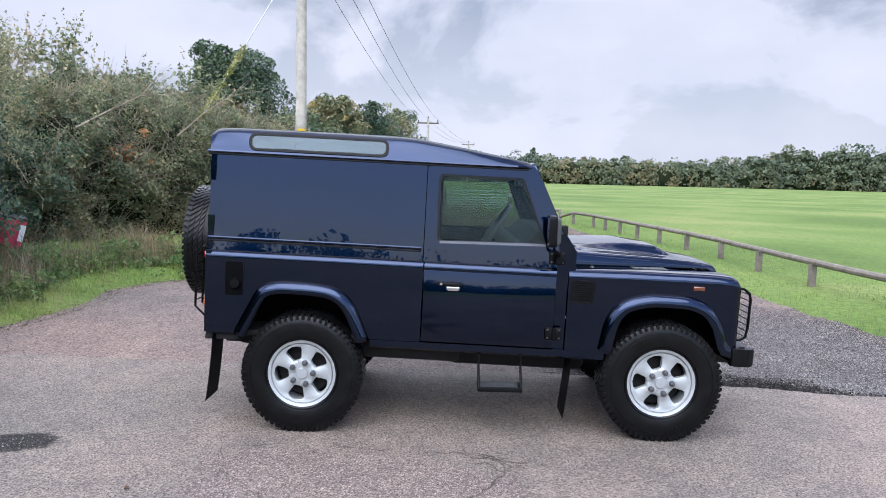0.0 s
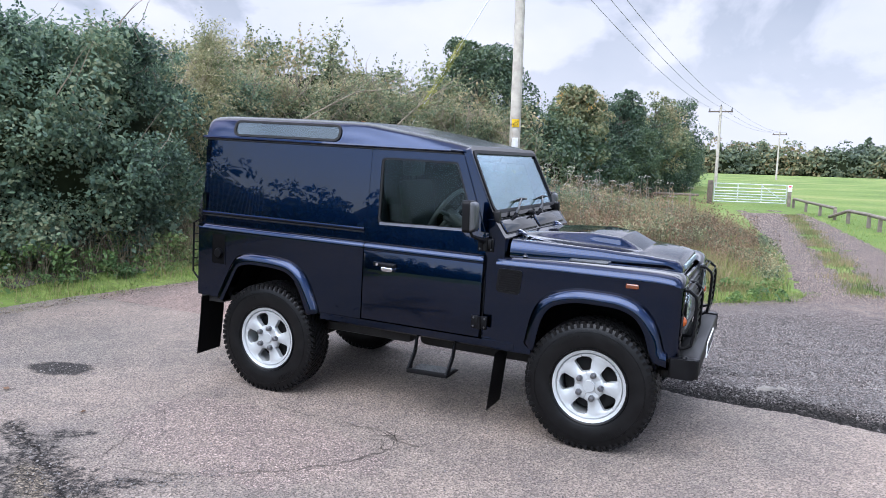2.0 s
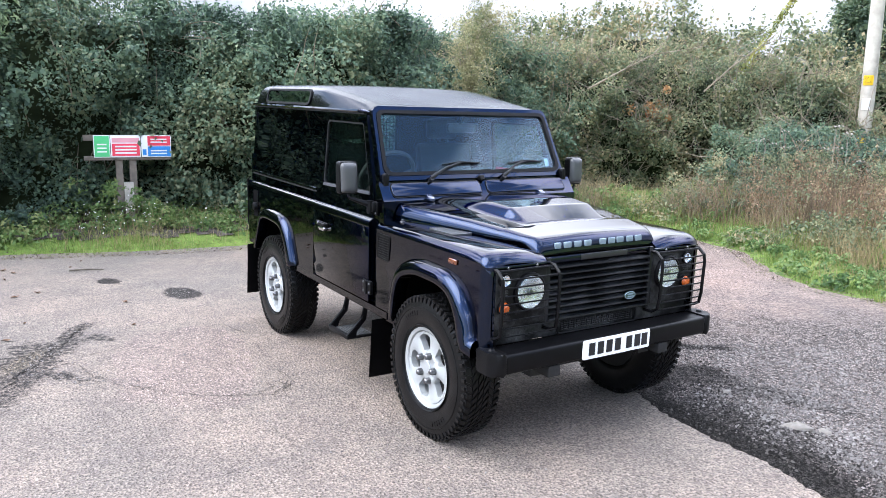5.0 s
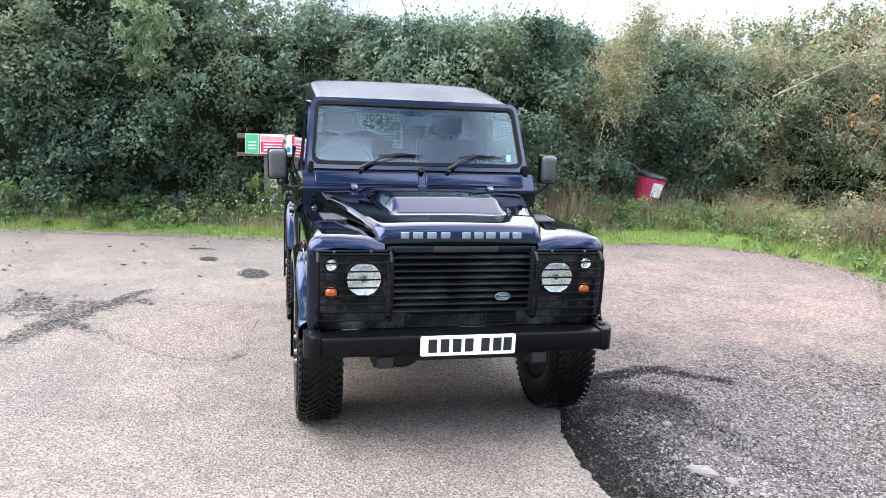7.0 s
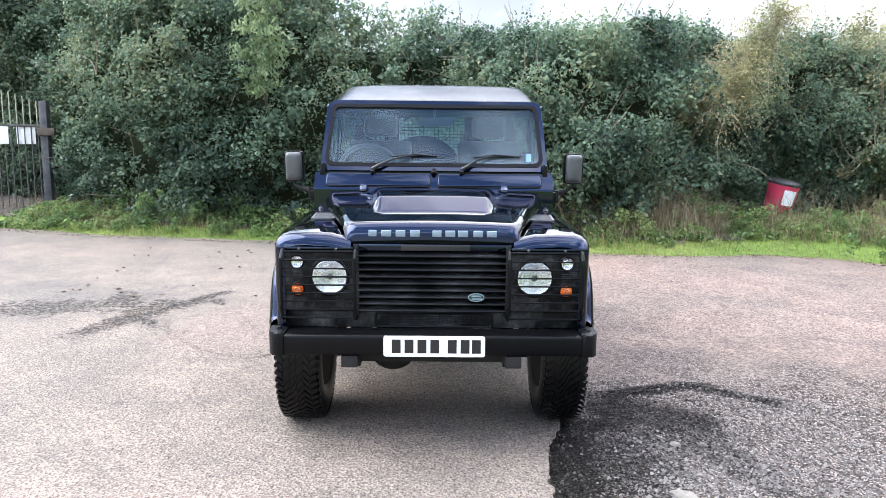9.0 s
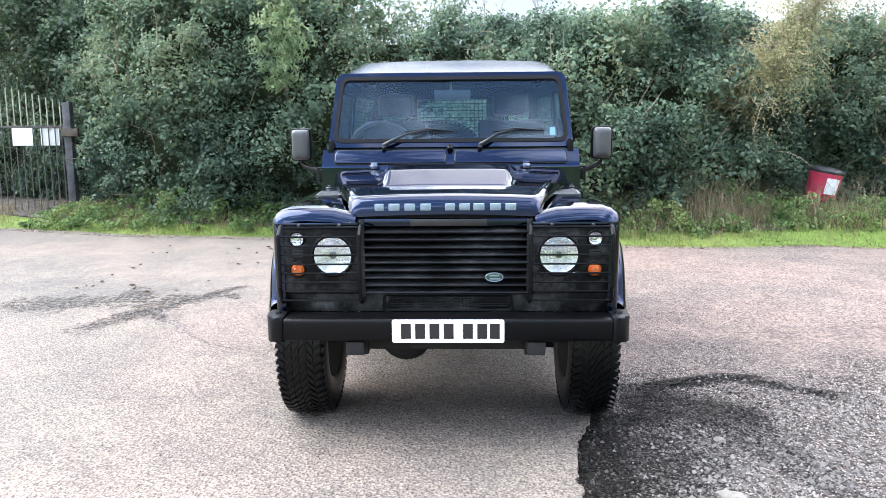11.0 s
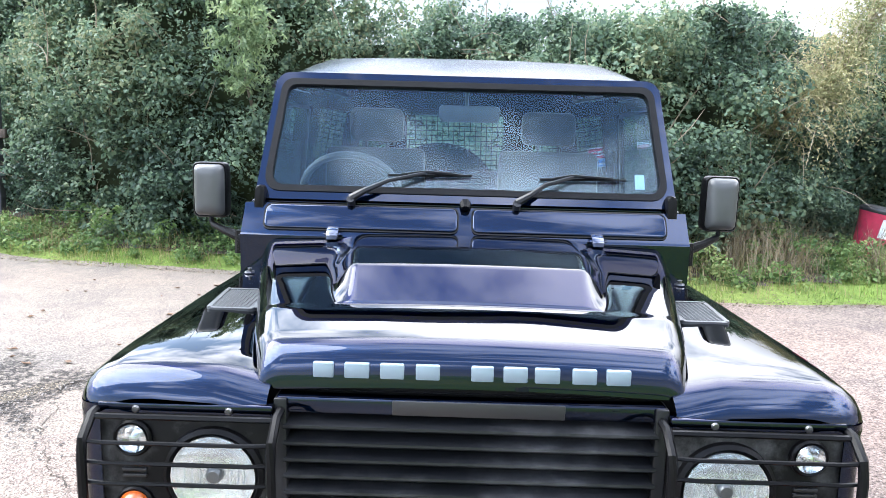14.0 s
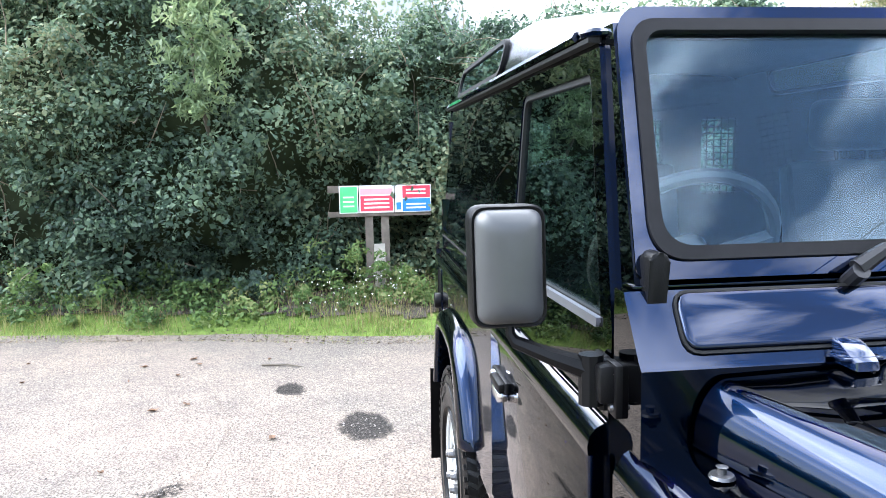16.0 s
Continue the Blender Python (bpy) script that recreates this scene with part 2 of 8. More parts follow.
def mat_tarmac(name, pale, dark, crumbling=False):
    m, n, l, b = mat_new(name)
    tc = n.new("ShaderNodeTexCoord")

    def tex(kind, scale, detail=5, rough=0.6):
        t = n.new(kind)
        t.inputs["Scale"].default_value = scale
        if kind == "ShaderNodeTexNoise":
            t.inputs["Detail"].default_value = detail
            t.inputs["Roughness"].default_value = rough
        l.new(tc.outputs["Object"], t.inputs["Vector"])
        return t

    big = tex("ShaderNodeTexNoise", 0.35, 4)
    mid = tex("ShaderNodeTexNoise", 2.1, 6, 0.7)
    fine = tex("ShaderNodeTexNoise", 60, 3)
    chips = tex("ShaderNodeTexVoronoi", 62)
    r1 = n.new("ShaderNodeValToRGB")
    r1.color_ramp.elements[0].position = 0.38
    r1.color_ramp.elements[1].position = 0.62
    r1.color_ramp.elements[0].color = (*dark, 1)
    r1.color_ramp.elements[1].color = (*pale, 1)
    l.new(big.outputs["Fac"], r1.inputs["Fac"])
    r2 = n.new("ShaderNodeValToRGB")
    r2.color_ramp.elements[0].position = 0.33
    r2.color_ramp.elements[1].position = 0.66
    r2.color_ramp.elements[0].color = (0.8, 0.8, 0.82, 1)
    r2.color_ramp.elements[1].color = (1.12, 1.1, 1.08, 1)
    l.new(mid.outputs["Fac"], r2.inputs["Fac"])
    r3 = n.new("ShaderNodeValToRGB")
    r3.color_ramp.elements[0].color = (0.25, 0.25, 0.26, 1)
    r3.color_ramp.elements[1].color = (1.5, 1.48, 1.45, 1)
    l.new(chips.outputs["Color"], r3.inputs["Fac"])
    m1 = n.new("ShaderNodeMix")
    m1.data_type, m1.blend_type = "RGBA", "MULTIPLY"
    m1.inputs["Factor"].default_value = 1
    m2 = n.new("ShaderNodeMix")
    m2.data_type, m2.blend_type = "RGBA", "MULTIPLY"
    m2.inputs["Factor"].default_value = 0.6
    l.new(r1.outputs["Color"], m1.inputs["A"])
    l.new(r2.outputs["Color"], m1.inputs["B"])
    l.new(m1.outputs["Result"], m2.inputs["A"])
    l.new(r3.outputs["Color"], m2.inputs["B"])
    # pits between the chippings
    pit = tex("ShaderNodeTexNoise", 78, 3, 0.7)
    r4 = n.new("ShaderNodeValToRGB")
    r4.color_ramp.elements[0].position = 0.36
    r4.color_ramp.elements[1].position = 0.56
    r4.color_ramp.elements[0].color = (0.22, 0.21, 0.21, 1)
    r4.color_ramp.elements[1].color = (1.2, 1.2, 1.2, 1)
    l.new(pit.outputs["Fac"], r4.inputs["Fac"])
    m3 = n.new("ShaderNodeMix")
    m3.data_type, m3.blend_type = "RGBA", "MULTIPLY"
    m3.inputs["Factor"].default_value = 0.86
    l.new(m2.outputs["Result"], m3.inputs["A"])
    l.new(r4.outputs["Color"], m3.inputs["B"])
    colour = m3.outputs["Result"]
    sep = n.new("ShaderNodeSeparateXYZ")
    l.new(tc.outputs["Object"], sep.inputs[0])
    px, py = sep.outputs["X"], sep.outputs["Y"]
    def math_node(op, a, b2=0.0, c=0.0):
        q = n.new("ShaderNodeMath")
        q.operation = op
        for k, val in enumerate((a, b2, c)):
            if isinstance(val, (int, float)):
                q.inputs[k].default_value = val
            else:
                l.new(val, q.inputs[k])
        return q.outputs[0]

    def soft(val, lo, hi):
        q = n.new("ShaderNodeMapRange")
        q.interpolation_type = "SMOOTHSTEP"
        q.inputs["From Min"].default_value, q.inputs["From Max"].default_value = lo, hi
        l.new(val, q.inputs["Value"])
        return q.outputs["Result"]

    def spot(cx, cy, rx, ry, turn, wob, lo, hi, src):
        ca, sa = math.cos(turn), math.sin(turn)
        ux, uy = math_node("ADD", px, -cx), math_node("ADD", py, -cy)
        dx = math_node("MULTIPLY_ADD", ux, ca / rx, math_node("MULTIPLY", uy, sa / rx))
        dy = math_node("MULTIPLY_ADD", uy, ca / ry, math_node("MULTIPLY", ux, -sa / ry))
        dd = math_node("SQRT", math_node("ADD", math_node("MULTIPLY", dx, dx), math_node("MULTIPLY", dy, dy)))
        dd = math_node("ADD", dd, math_node("MULTIPLY_ADD", src.outputs["Fac"], wob, -wob / 2))
        return math_node("SUBTRACT", 1.0, soft(dd, lo, hi))

    rag = tex("ShaderNodeTexNoise", 7.0, 10, 0.8)
    layers = []
    if not crumbling:
        # potholes and broken places, filled with damp grit
        crumbs = soft(tex("ShaderNodeTexNoise", 24.0, 6, 0.75).outputs["Fac"], 0.44, 0.54)
        for spec in STAINS:
            whole = spot(*spec, rag)
            layers.append((whole if spec[7] == 1.0 and spec[5] < 2 else math_node("MULTIPLY", whole, math_node("MULTIPLY_ADD", crumbs, 0.8, 0.2)), (0.016, 0.014, 0.0125), 0.95))
        layers.append((spot(-0.12, -2.6, 0.34, 0.1, -0.5, 1.6, 0.5, 1.1, rag), (0.1, 0.082, 0.058), 0.6))
        layers.insert(0, (spot(0.42, -1.62, 1.0, 0.52, -0.12, 1.1, 0.9, 1.0, mid), (0.2, 0.152, 0.136), 0.35))
    else:
        # loose grey stone round the broken patch, and dark damp grit along its edge
        loose = spot(4.1, 2.1, 3.0, 3.2, 0.0, 0.9, 0.65, 1.25, mid)
        edge = math_node("ADD", math_node("MULTIPLY_ADD", px, 0.165, -1.1), py)
        edge = math_node("ADD", edge, math_node("MULTIPLY_ADD", mid.outputs["Fac"], 1.6, -0.8))
        damp = math_node("MULTIPLY", math_node("SUBTRACT", 1.0, soft(edge, 0.1, 1.0)), soft(px, 1.7, 2.3))
        layers = [(soft(py, 4.6, 6.6), (0.15, 0.121, 0.103), 0.85), (loose, (0.115, 0.101, 0.092), 0.95), (damp, (0.048, 0.043, 0.04), 0.8)]
        # spots along the rim: damp grit, with the shade of the step painted in
        for cx, cy, rx, ry, turn, wob, tint in ((1.9, 1.4, 0.34, 0.07, 1.87, 1.6, 0.011), (1.98, 1.86, 0.36, 0.06, 0.9, 1.8, 0.014), (2.47, 0.88, 0.22, 0.09, 1.6, 1.8, 0.011),
                                                (2.2, 1.08, 0.3, 0.1, 2.86, 2.0, 0.02), (2.75, 0.72, 0.55, 0.13, -0.13, 1.8, 0.009), (3.35, 0.68, 0.65, 0.16, -0.12, 2.0, 0.01),
                                                (4.2, 0.52, 0.8, 0.1, -0.15, 2.0, 0.016), (2.3, 1.3, 0.42, 0.2, 0.9, 2.2, 0.026), (3.2, 1.0, 0.6, 0.2, -0.1, 2.4, 0.03), (2.9, 1.5, 0.5, 0.12, 0.3, 2.4, 0.05)):
            layers.append((spot(cx, cy, rx, ry, turn, wob, 0.75, 1.3, rag), (tint, 0.9 * tint, 0.82 * tint), 0.93))
    # loose stones, each with its own tone, with the shade between them painted dark
    pick = tex("ShaderNodeTexVoronoi", 72)
    gaps = tex("ShaderNodeTexVoronoi", 72)
    gaps.feature = "DISTANCE_TO_EDGE"
    tone = n.new("ShaderNodeSeparateColor")
    l.new(pick.outputs["Color"], tone.inputs[0])
    stone = n.new("ShaderNodeValToRGB")
    for pos, k in ((0.0, 0.2), (0.45, 0.62), (0.8, 1.3), (1.0, 3.4)):
        e = stone.color_ramp.elements[0] if pos == 0 else stone.color_ramp.elements[1] if pos == 1 else stone.color_ramp.elements.new(pos)
        e.position, e.color = pos, (k, 0.985 * k, 0.985 * k, 1)
    l.new(tone.outputs[0], stone.inputs["Fac"])
    shade = math_node("MULTIPLY_ADD", soft(gaps.outputs["Distance"], 0.04, 0.2), 0.92, 0.08)
    rough_stone = n.new("ShaderNodeMix")
    rough_stone.data_type, rough_stone.blend_type = "RGBA", "MULTIPLY"
    rough_stone.inputs["Factor"].default_value = 1.0
    l.new(stone.outputs["Color"], rough_stone.inputs["A"])
    l.new(shade, rough_stone.inputs["B"])
    for fac, col, most in layers:
        g = n.new("ShaderNodeMix")
        g.data_type, g.blend_type = "RGBA", "MULTIPLY"
        g.inputs["Factor"].default_value = 1.0
        g.inputs["A"].default_value = (*col, 1)
        l.new(rough_stone.outputs["Result"], g.inputs["B"])
        mxc = n.new("ShaderNodeMix")
        mxc.data_type = "RGBA"
        l.new(math_node("MULTIPLY", fac, most), mxc.inputs["Factor"])
        l.new(colour, mxc.inputs["A"])
        l.new(g.outputs["Result"], mxc.inputs["B"])
        colour = mxc.outputs["Result"]
    l.new(colour, b.inputs["Base Color"])
    b.inputs["Roughness"].default_value = 0.85
    b.inputs["Specular IOR Level"].default_value = 0.06 if crumbling else 0.22
    bp = n.new("ShaderNodeBump")
    bp.inputs["Strength"].default_value = 0.8
    bp.inputs["Distance"].default_value = 0.02 if crumbling else 0.009
    l.new(gaps.outputs["Distance"] if crumbling else chips.outputs["Distance"], bp.inputs["Height"])
    bp2 = n.new("ShaderNodeBump")
    bp2.inputs["Strength"].default_value = 0.4
    bp2.inputs["Distance"].default_value = 0.01
    l.new(fine.outputs["Fac"], bp2.inputs["Height"])
    l.new(bp.outputs["Normal"], bp2.inputs["Normal"])
    l.new(bp2.outputs["Normal"], b.inputs["Normal"])
    return m


def mat_ground(name, c0, c1, c2, scale=0.25, fine=30.0, bump=0.6, dist=0.02):
    m, n, l, b = mat_new(name)
    tc = n.new("ShaderNodeTexCoord")
    a = n.new("ShaderNodeTexNoise")
    a.inputs["Scale"].default_value = scale
    a.inputs["Detail"].default_value = 6
    f = n.new("ShaderNodeTexNoise")
    f.inputs["Scale"].default_value = fine
    f.inputs["Detail"].default_value = 6
    f.inputs["Roughness"].default_value = 0.7
    l.new(tc.outputs["Object"], a.inputs["Vector"])
    l.new(tc.outputs["Object"], f.inputs["Vector"])
    rmp = n.new("ShaderNodeValToRGB")
    els = rmp.color_ramp.elements
    els.new(0.5)
    for i, (c, p) in enumerate(zip((c0, c1, c2), (0.35, 0.5, 0.65))):
        els[i].position, els[i].color = p, (*c, 1)
    r2 = n.new("ShaderNodeValToRGB")
    r2.color_ramp.elements[0].position = 0.3
    r2.color_ramp.elements[1].position = 0.7
    r2.color_ramp.elements[0].color = (0.55, 0.55, 0.55, 1)
    r2.color_ramp.elements[1].color = (1.35, 1.35, 1.3, 1)
    mx = n.new("ShaderNodeMix")
    mx.data_type, mx.blend_type = "RGBA", "MULTIPLY"
    mx.inputs["Factor"].default_value = 1
    l.new(a.outputs["Fac"], rmp.inputs["Fac"])
    l.new(f.outputs["Fac"], r2.inputs["Fac"])
    l.new(rmp.outputs["Color"], mx.inputs["A"])
    l.new(r2.outputs["Color"], mx.inputs["B"])
    l.new(mx.outputs["Result"], b.inputs["Base Color"])
    b.inputs["Roughness"].default_value = 0.9
    b.inputs["Specular IOR Level"].default_value = 0.2
    bp = n.new("ShaderNodeBump")
    bp.inputs["Strength"].default_value = bump
    bp.inputs["Distance"].default_value = dist
    l.new(f.outputs["Fac"], bp.inputs["Height"])
    l.new(bp.outputs["Normal"], b.inputs["Normal"])
    return m


def mat_dusty(name, col, dust, rough=0.45, scale=6.0, spec=0.15):
    """Black plastic with dried splashes of road dust."""
    m, n, l, b = mat_new(name)
    tc = n.new("ShaderNodeTexCoord")
    n1 = n.new("ShaderNodeTexNoise")
    n1.inputs["Scale"].default_value = scale
    n1.inputs["Detail"].default_value = 9
    n1.inputs["Roughness"].default_value = 0.72
    l.new(tc.outputs["Object"], n1.inputs["Vector"])
    rmp = n.new("ShaderNodeValToRGB")
    els = rmp.color_ramp.elements
    els.new(0.5)
    for i, (p, c) in enumerate(((0.46, col), (0.57, [0.75 * a + 0.25 * d for a, d in zip(col, dust)]), (0.74, dust))):
        els[i].position, els[i].color = p, (*c, 1)
    l.new(n1.outputs["Fac"], rmp.inputs["Fac"])
    l.new(rmp.outputs["Color"], b.inputs["Base Color"])
    b.inputs["Roughness"].default_value = rough
    b.inputs["Specular IOR Level"].default_value = spec
    return m


PAINT = mat_paint()
ROOFPAINT = mat_paint("dull_navy_roof_paint", 0.6)
HINGEPAINT = mat_plain("glossy_hinge_paint", (0.006, 0.015, 0.05), 0.1, metal=0.3, var=0.1, coat=1.0)
DUSTY = mat_dusty("dusty_black_plastic", (0.0045, 0.0045, 0.005), (0.13, 0.13, 0.13))
GRILLE = mat_dusty("grille_plastic", (0.008, 0.0085, 0.01), (0.07, 0.07, 0.075), 0.3, 3.5, 0.24)
BLACK = mat_plain("black_plastic", (0.0035, 0.0035, 0.004), 0.42, var=0.25, bump=0.08, bscale=300, spec=0.14)
SATIN = mat_plain("satin_black_steel", (0.003, 0.003, 0.0036), 0.38, var=0.2, spec=0.13)
RUBBER = mat_plain("seal_rubber", (0.008, 0.008, 0.008), 0.55, var=0.2, spec=0.2)
SEALGREY = mat_plain("weathered_seal_rubber", (0.006, 0.006, 0.007), 0.5, var=0.25, scale=25, spec=0.14)
TYRE = mat_plain("tyre_rubber", (0.0045, 0.0045, 0.0047), 0.3, var=0.4, scale=18, bump=0.1, bscale=120, spec=0.18)
# near black, so the shade of arches and filler recess is in the colour
VOID = mat_plain("recess_shade_black", (0.0022, 0.0022, 0.0024), 0.9, var=0.3, spec=0.05)
ALLOY = mat_plain("silver_alloy", (0.37, 0.385, 0.385), 0.4, metal=0.35, var=0.06, coat=0.2)
CHROME = mat_plain("bright_metal", (0.75, 0.75, 0.76), 0.15, metal=1.0, var=0.05)
STEEL = mat_plain("dull_steel", (0.13, 0.13, 0.135), 0.34, metal=0.85, var=0.2)
SILVERTRIM = mat_plain("grey_trim", (0.14, 0.14, 0.16), 0.35, metal=0.6, var=0.1)
MIRRORBACK = mat_plain("grey_mirror_shell", (0.05, 0.052, 0.054), 0.36, var=0.18, scale=9)
VENTGREY = mat_plain("grey_vent_mesh", (0.05, 0.053, 0.055), 0.5, var=0.2)
WIPER = mat_plain("satin_wiper_paint", (0.012, 0.012, 0.014), 0.34, var=0.15, spec=0.3)
INTERIOR = mat_plain("dark_cab_trim", (0.01, 0.0105, 0.012), 0.7, var=0.2)
SEATCLOTH = mat_plain("grey_seat_cloth", (0.03, 0.033, 0.038), 0.85, var=0.25, bump=0.2, bscale=400)
UNDER = mat_plain("underbody_dirt", (0.009, 0.0085, 0.008), 0.85, var=0.4, scale=8, bump=0.2)
AMBER = mat_plain("amber_lens", (0.42, 0.085, 0.012), 0.22, var=0.25, scale=40, coat=0.6)
DARKAMBER = mat_plain("dark_amber_lens", (0.11, 0.028, 0.008), 0.2, var=0.15, coat=1.0)
STICKER = mat_plain("pale_blue_sticker", (0.22, 0.33, 0.4), 0.5, var=0.15, scale=60)
RED = mat_plain("red_lens", (0.45, 0.015, 0.02), 0.2, var=0.1, coat=1.0)
PLATEWHITE = mat_plain("plate_white", (0.82, 0.82, 0.8), 0.35, var=0.02)
PLATEBLACK = mat_plain("plate_black", (0.012, 0.012, 0.014), 0.4, var=0.05)
LETTER = mat_plain("silver_letter", (0.2, 0.255, 0.3), 0.4, metal=0.3, var=0.06)
REFLECTOR = mat_plain("lamp_reflector", (0.72, 0.74, 0.74), 0.24, metal=0.75, var=0.2, scale=22, bump=0.25, bscale=60)
BADGE = mat_plain("dark_green_badge", (0.02, 0.05, 0.035), 0.3, var=0.1)
WSGLASS = mat_glass("windscreen_glass", (0.84, 0.92, 0.97), 0.032)
SIDEGLASS = mat_glass("side_glass", (0.62, 0.68, 0.66), 0.014, 0.0, 4.4)
FILMGLASS = mat_glass("mirror_film_glass", (0.3, 0.33, 0.33), 0.05, 0.02)
LENS = mat_glass("clear_lens", (0.95, 0.97, 0.97), 0.06, 0.05)

TARMAC = mat_tarmac("worn_tarmac", (0.224, 0.185, 0.155), (0.154, 0.138, 0.121))
OLDTARMAC = mat_tarmac("crumbling_tarmac", (0.275, 0.212, 0.182), (0.205, 0.174, 0.156), True)
DIRT = mat_ground("dark_wet_dirt", (0.05, 0.043, 0.037), (0.082, 0.07, 0.061), (0.135, 0.115, 0.1), 7.0, 80, 1.0, 0.02)
GRITSHADE = mat_ground("dark_grit_and_shade", (0.012, 0.01, 0.009), (0.02, 0.017, 0.015), (0.04, 0.035, 0.03), 9.0, 90, 1.0, 0.02)
GRASSGROUND = mat_ground("grass_ground", (0.08, 0.125, 0.024), (0.115, 0.168, 0.036), (0.175, 0.2, 0.06), 0.12, 9, 0.8, 0.05)
STONE = mat_leaf("pale_stones", [(0.022, 0.02, 0.019), (0.044, 0.04, 0.038), (0.072, 0.066, 0.062), (0.11, 0.101, 0.095), (0.19, 0.176, 0.165)], 0.85, 0.0, 2.0, 0.3, 0.25)
WETSTONE = mat_leaf("damp_stones", [(0.004, 0.0037, 0.0034), (0.008, 0.0074, 0.0068), (0.014, 0.013, 0.012), (0.03, 0.027, 0.025), (0.1, 0.092, 0.085)], 0.85, 0.0, 2.0, 0.04, 0.2)

LEAFHEDGE = mat_leaf("bramble_leaves", [(0.026, 0.045, 0.034), (0.054, 0.088, 0.06), (0.085, 0.13, 0.084), (0.122, 0.168, 0.1), (0.18, 0.196, 0.114)], 0.55, 0.42, 0.5, 0.28, 0.8)
NETTLE = mat_leaf("nettle_leaves", [(0.042, 0.078, 0.028), (0.075, 0.125, 0.04), (0.11, 0.168, 0.052), (0.17, 0.19, 0.075)], 0.55, 0.4, 1.2, 0.3)
LEAFDARK = mat_leaf("dark_oak_leaves", [(0.02, 0.036, 0.025), (0.036, 0.06, 0.037), (0.056, 0.086, 0.047), (0.092, 0.116, 0.058)], 0.5, 0.35, 0.4)
LEAFDRY = mat_leaf("autumn_leaves", [(0.08, 0.095, 0.035), (0.14, 0.15, 0.05), (0.23, 0.2, 0.06), (0.32, 0.23, 0.06), (0.26, 0.12, 0.035)], 0.6, 0.3, 0.5)
LEAFTHORN = mat_leaf("hawthorn_leaves", [(0.044, 0.062, 0.038), (0.082, 0.105, 0.057), (0.13, 0.15, 0.078), (0.2, 0.198, 0.106), (0.275, 0.218, 0.125)], 0.6, 0.4, 0.6)
LEAFASH = mat_leaf("pale_ash_leaves", [(0.08, 0.12, 0.06), (0.12, 0.17, 0.085), (0.165, 0.22, 0.11), (0.22, 0.265, 0.14)], 0.5, 0.5, 1.5)
LEAFFAR = mat_leaf("far_wood_leaves", [(0.055, 0.075, 0.055), (0.078, 0.1, 0.064), (0.1, 0.122, 0.072), (0.14, 0.138, 0.07), (0.17, 0.125, 0.062)], 0.7, 0.2, 0.045, 0.3, 1.2)
GRASSBLADE = mat_leaf("grass_blades", [(0.058, 0.1, 0.022), (0.1, 0.155, 0.034), (0.15, 0.2, 0.048), (0.22, 0.215, 0.085)], 0.5, 0.35, 0.5)
MIXGRASS = mat_leaf("mixed_rank_grass", [(0.055, 0.08, 0.027), (0.095, 0.11, 0.042), (0.15, 0.132, 0.064), (0.24, 0.18, 0.1)], 0.6, 0.35, 0.9)
DRYGRASS = mat_leaf("dry_grass_stalks", [(0.1, 0.08, 0.042), (0.17, 0.135, 0.07), (0.27, 0.215, 0.115), (0.11, 0.12, 0.045)], 0.7, 0.3, 0.6)
DOCK = mat_leaf("rust_weed_stalks", [(0.055, 0.045, 0.028), (0.1, 0.072, 0.044), (0.17, 0.11, 0.068), (0.23, 0.165, 0.1)], 0.8, 0.2, 1.1)
CORE = mat_plain("thicket_shade", (0.02, 0.026, 0.012), 0.95, var=0.5, scale=3, bump=0.5, bscale=12, spec=0.1)
BARK = mat_plain("grey_bark", (0.1, 0.085, 0.065), 0.9, var=0.4, scale=6, bump=0.6, bscale=30)
TWIG = mat_plain("pale_twig", (0.2, 0.165, 0.12), 0.85, var=0.35, scale=3)
POLEWOOD = mat_plain("weathered_pole_wood", (0.36, 0.33, 0.28), 0.85, var=0.25, scale=5, bump=0.4, bscale=40)
FENCEWOOD = mat_plain("weathered_fence_wood", (0.15, 0.125, 0.1), 0.85, var=0.3, scale=7, bump=0.5, bscale=40)
DARKWOOD = mat_plain("dark_damp_wood", (0.09, 0.07, 0.055), 0.9, var=0.3, scale=7, bump=0.5, bscale=40)
GALV = mat_plain("galvanised_steel", (0.48, 0.5, 0.5), 0.45, metal=0.6, var=0.15)
GATEPALE = mat_plain("pale_gate_colour", (0.3, 0.31, 0.22), 0.6, var=0.25, scale=9)
WHITEPAINT = mat_plain("white_board", (0.8, 0.8, 0.79), 0.5, var=0.04)
SIGNRED = mat_plain("red_board", (0.72, 0.05, 0.09), 0.45, var=0.06)
SIGNGREEN = mat_plain("green_board", (0.1, 0.55, 0.2), 0.45, var=0.06)
SIGNBLUE = mat_plain("blue_board", (0.03, 0.22, 0.6), 0.45, var=0.06)
SIGNYELLOW = mat_plain("yellow_board", (0.85, 0.6, 0.02), 0.45, var=0.05)
BINRED = mat_plain("red_bin_plastic", (0.62, 0.05, 0.11), 0.42, var=0.12)
BINLID = mat_plain("black_bin_lid", (0.02, 0.02, 0.022), 0.45, var=0.15)
LEAFBROWN = mat_plain("fallen_leaf", (0.1, 0.055, 0.03), 0.8, var=0.4)


# ---- mesh helpers ----
def smooth(me, angle=35):
    for p in me.polygons:
        p.use_smooth = True
    me.set_sharp_from_angle(angle=radians(angle))


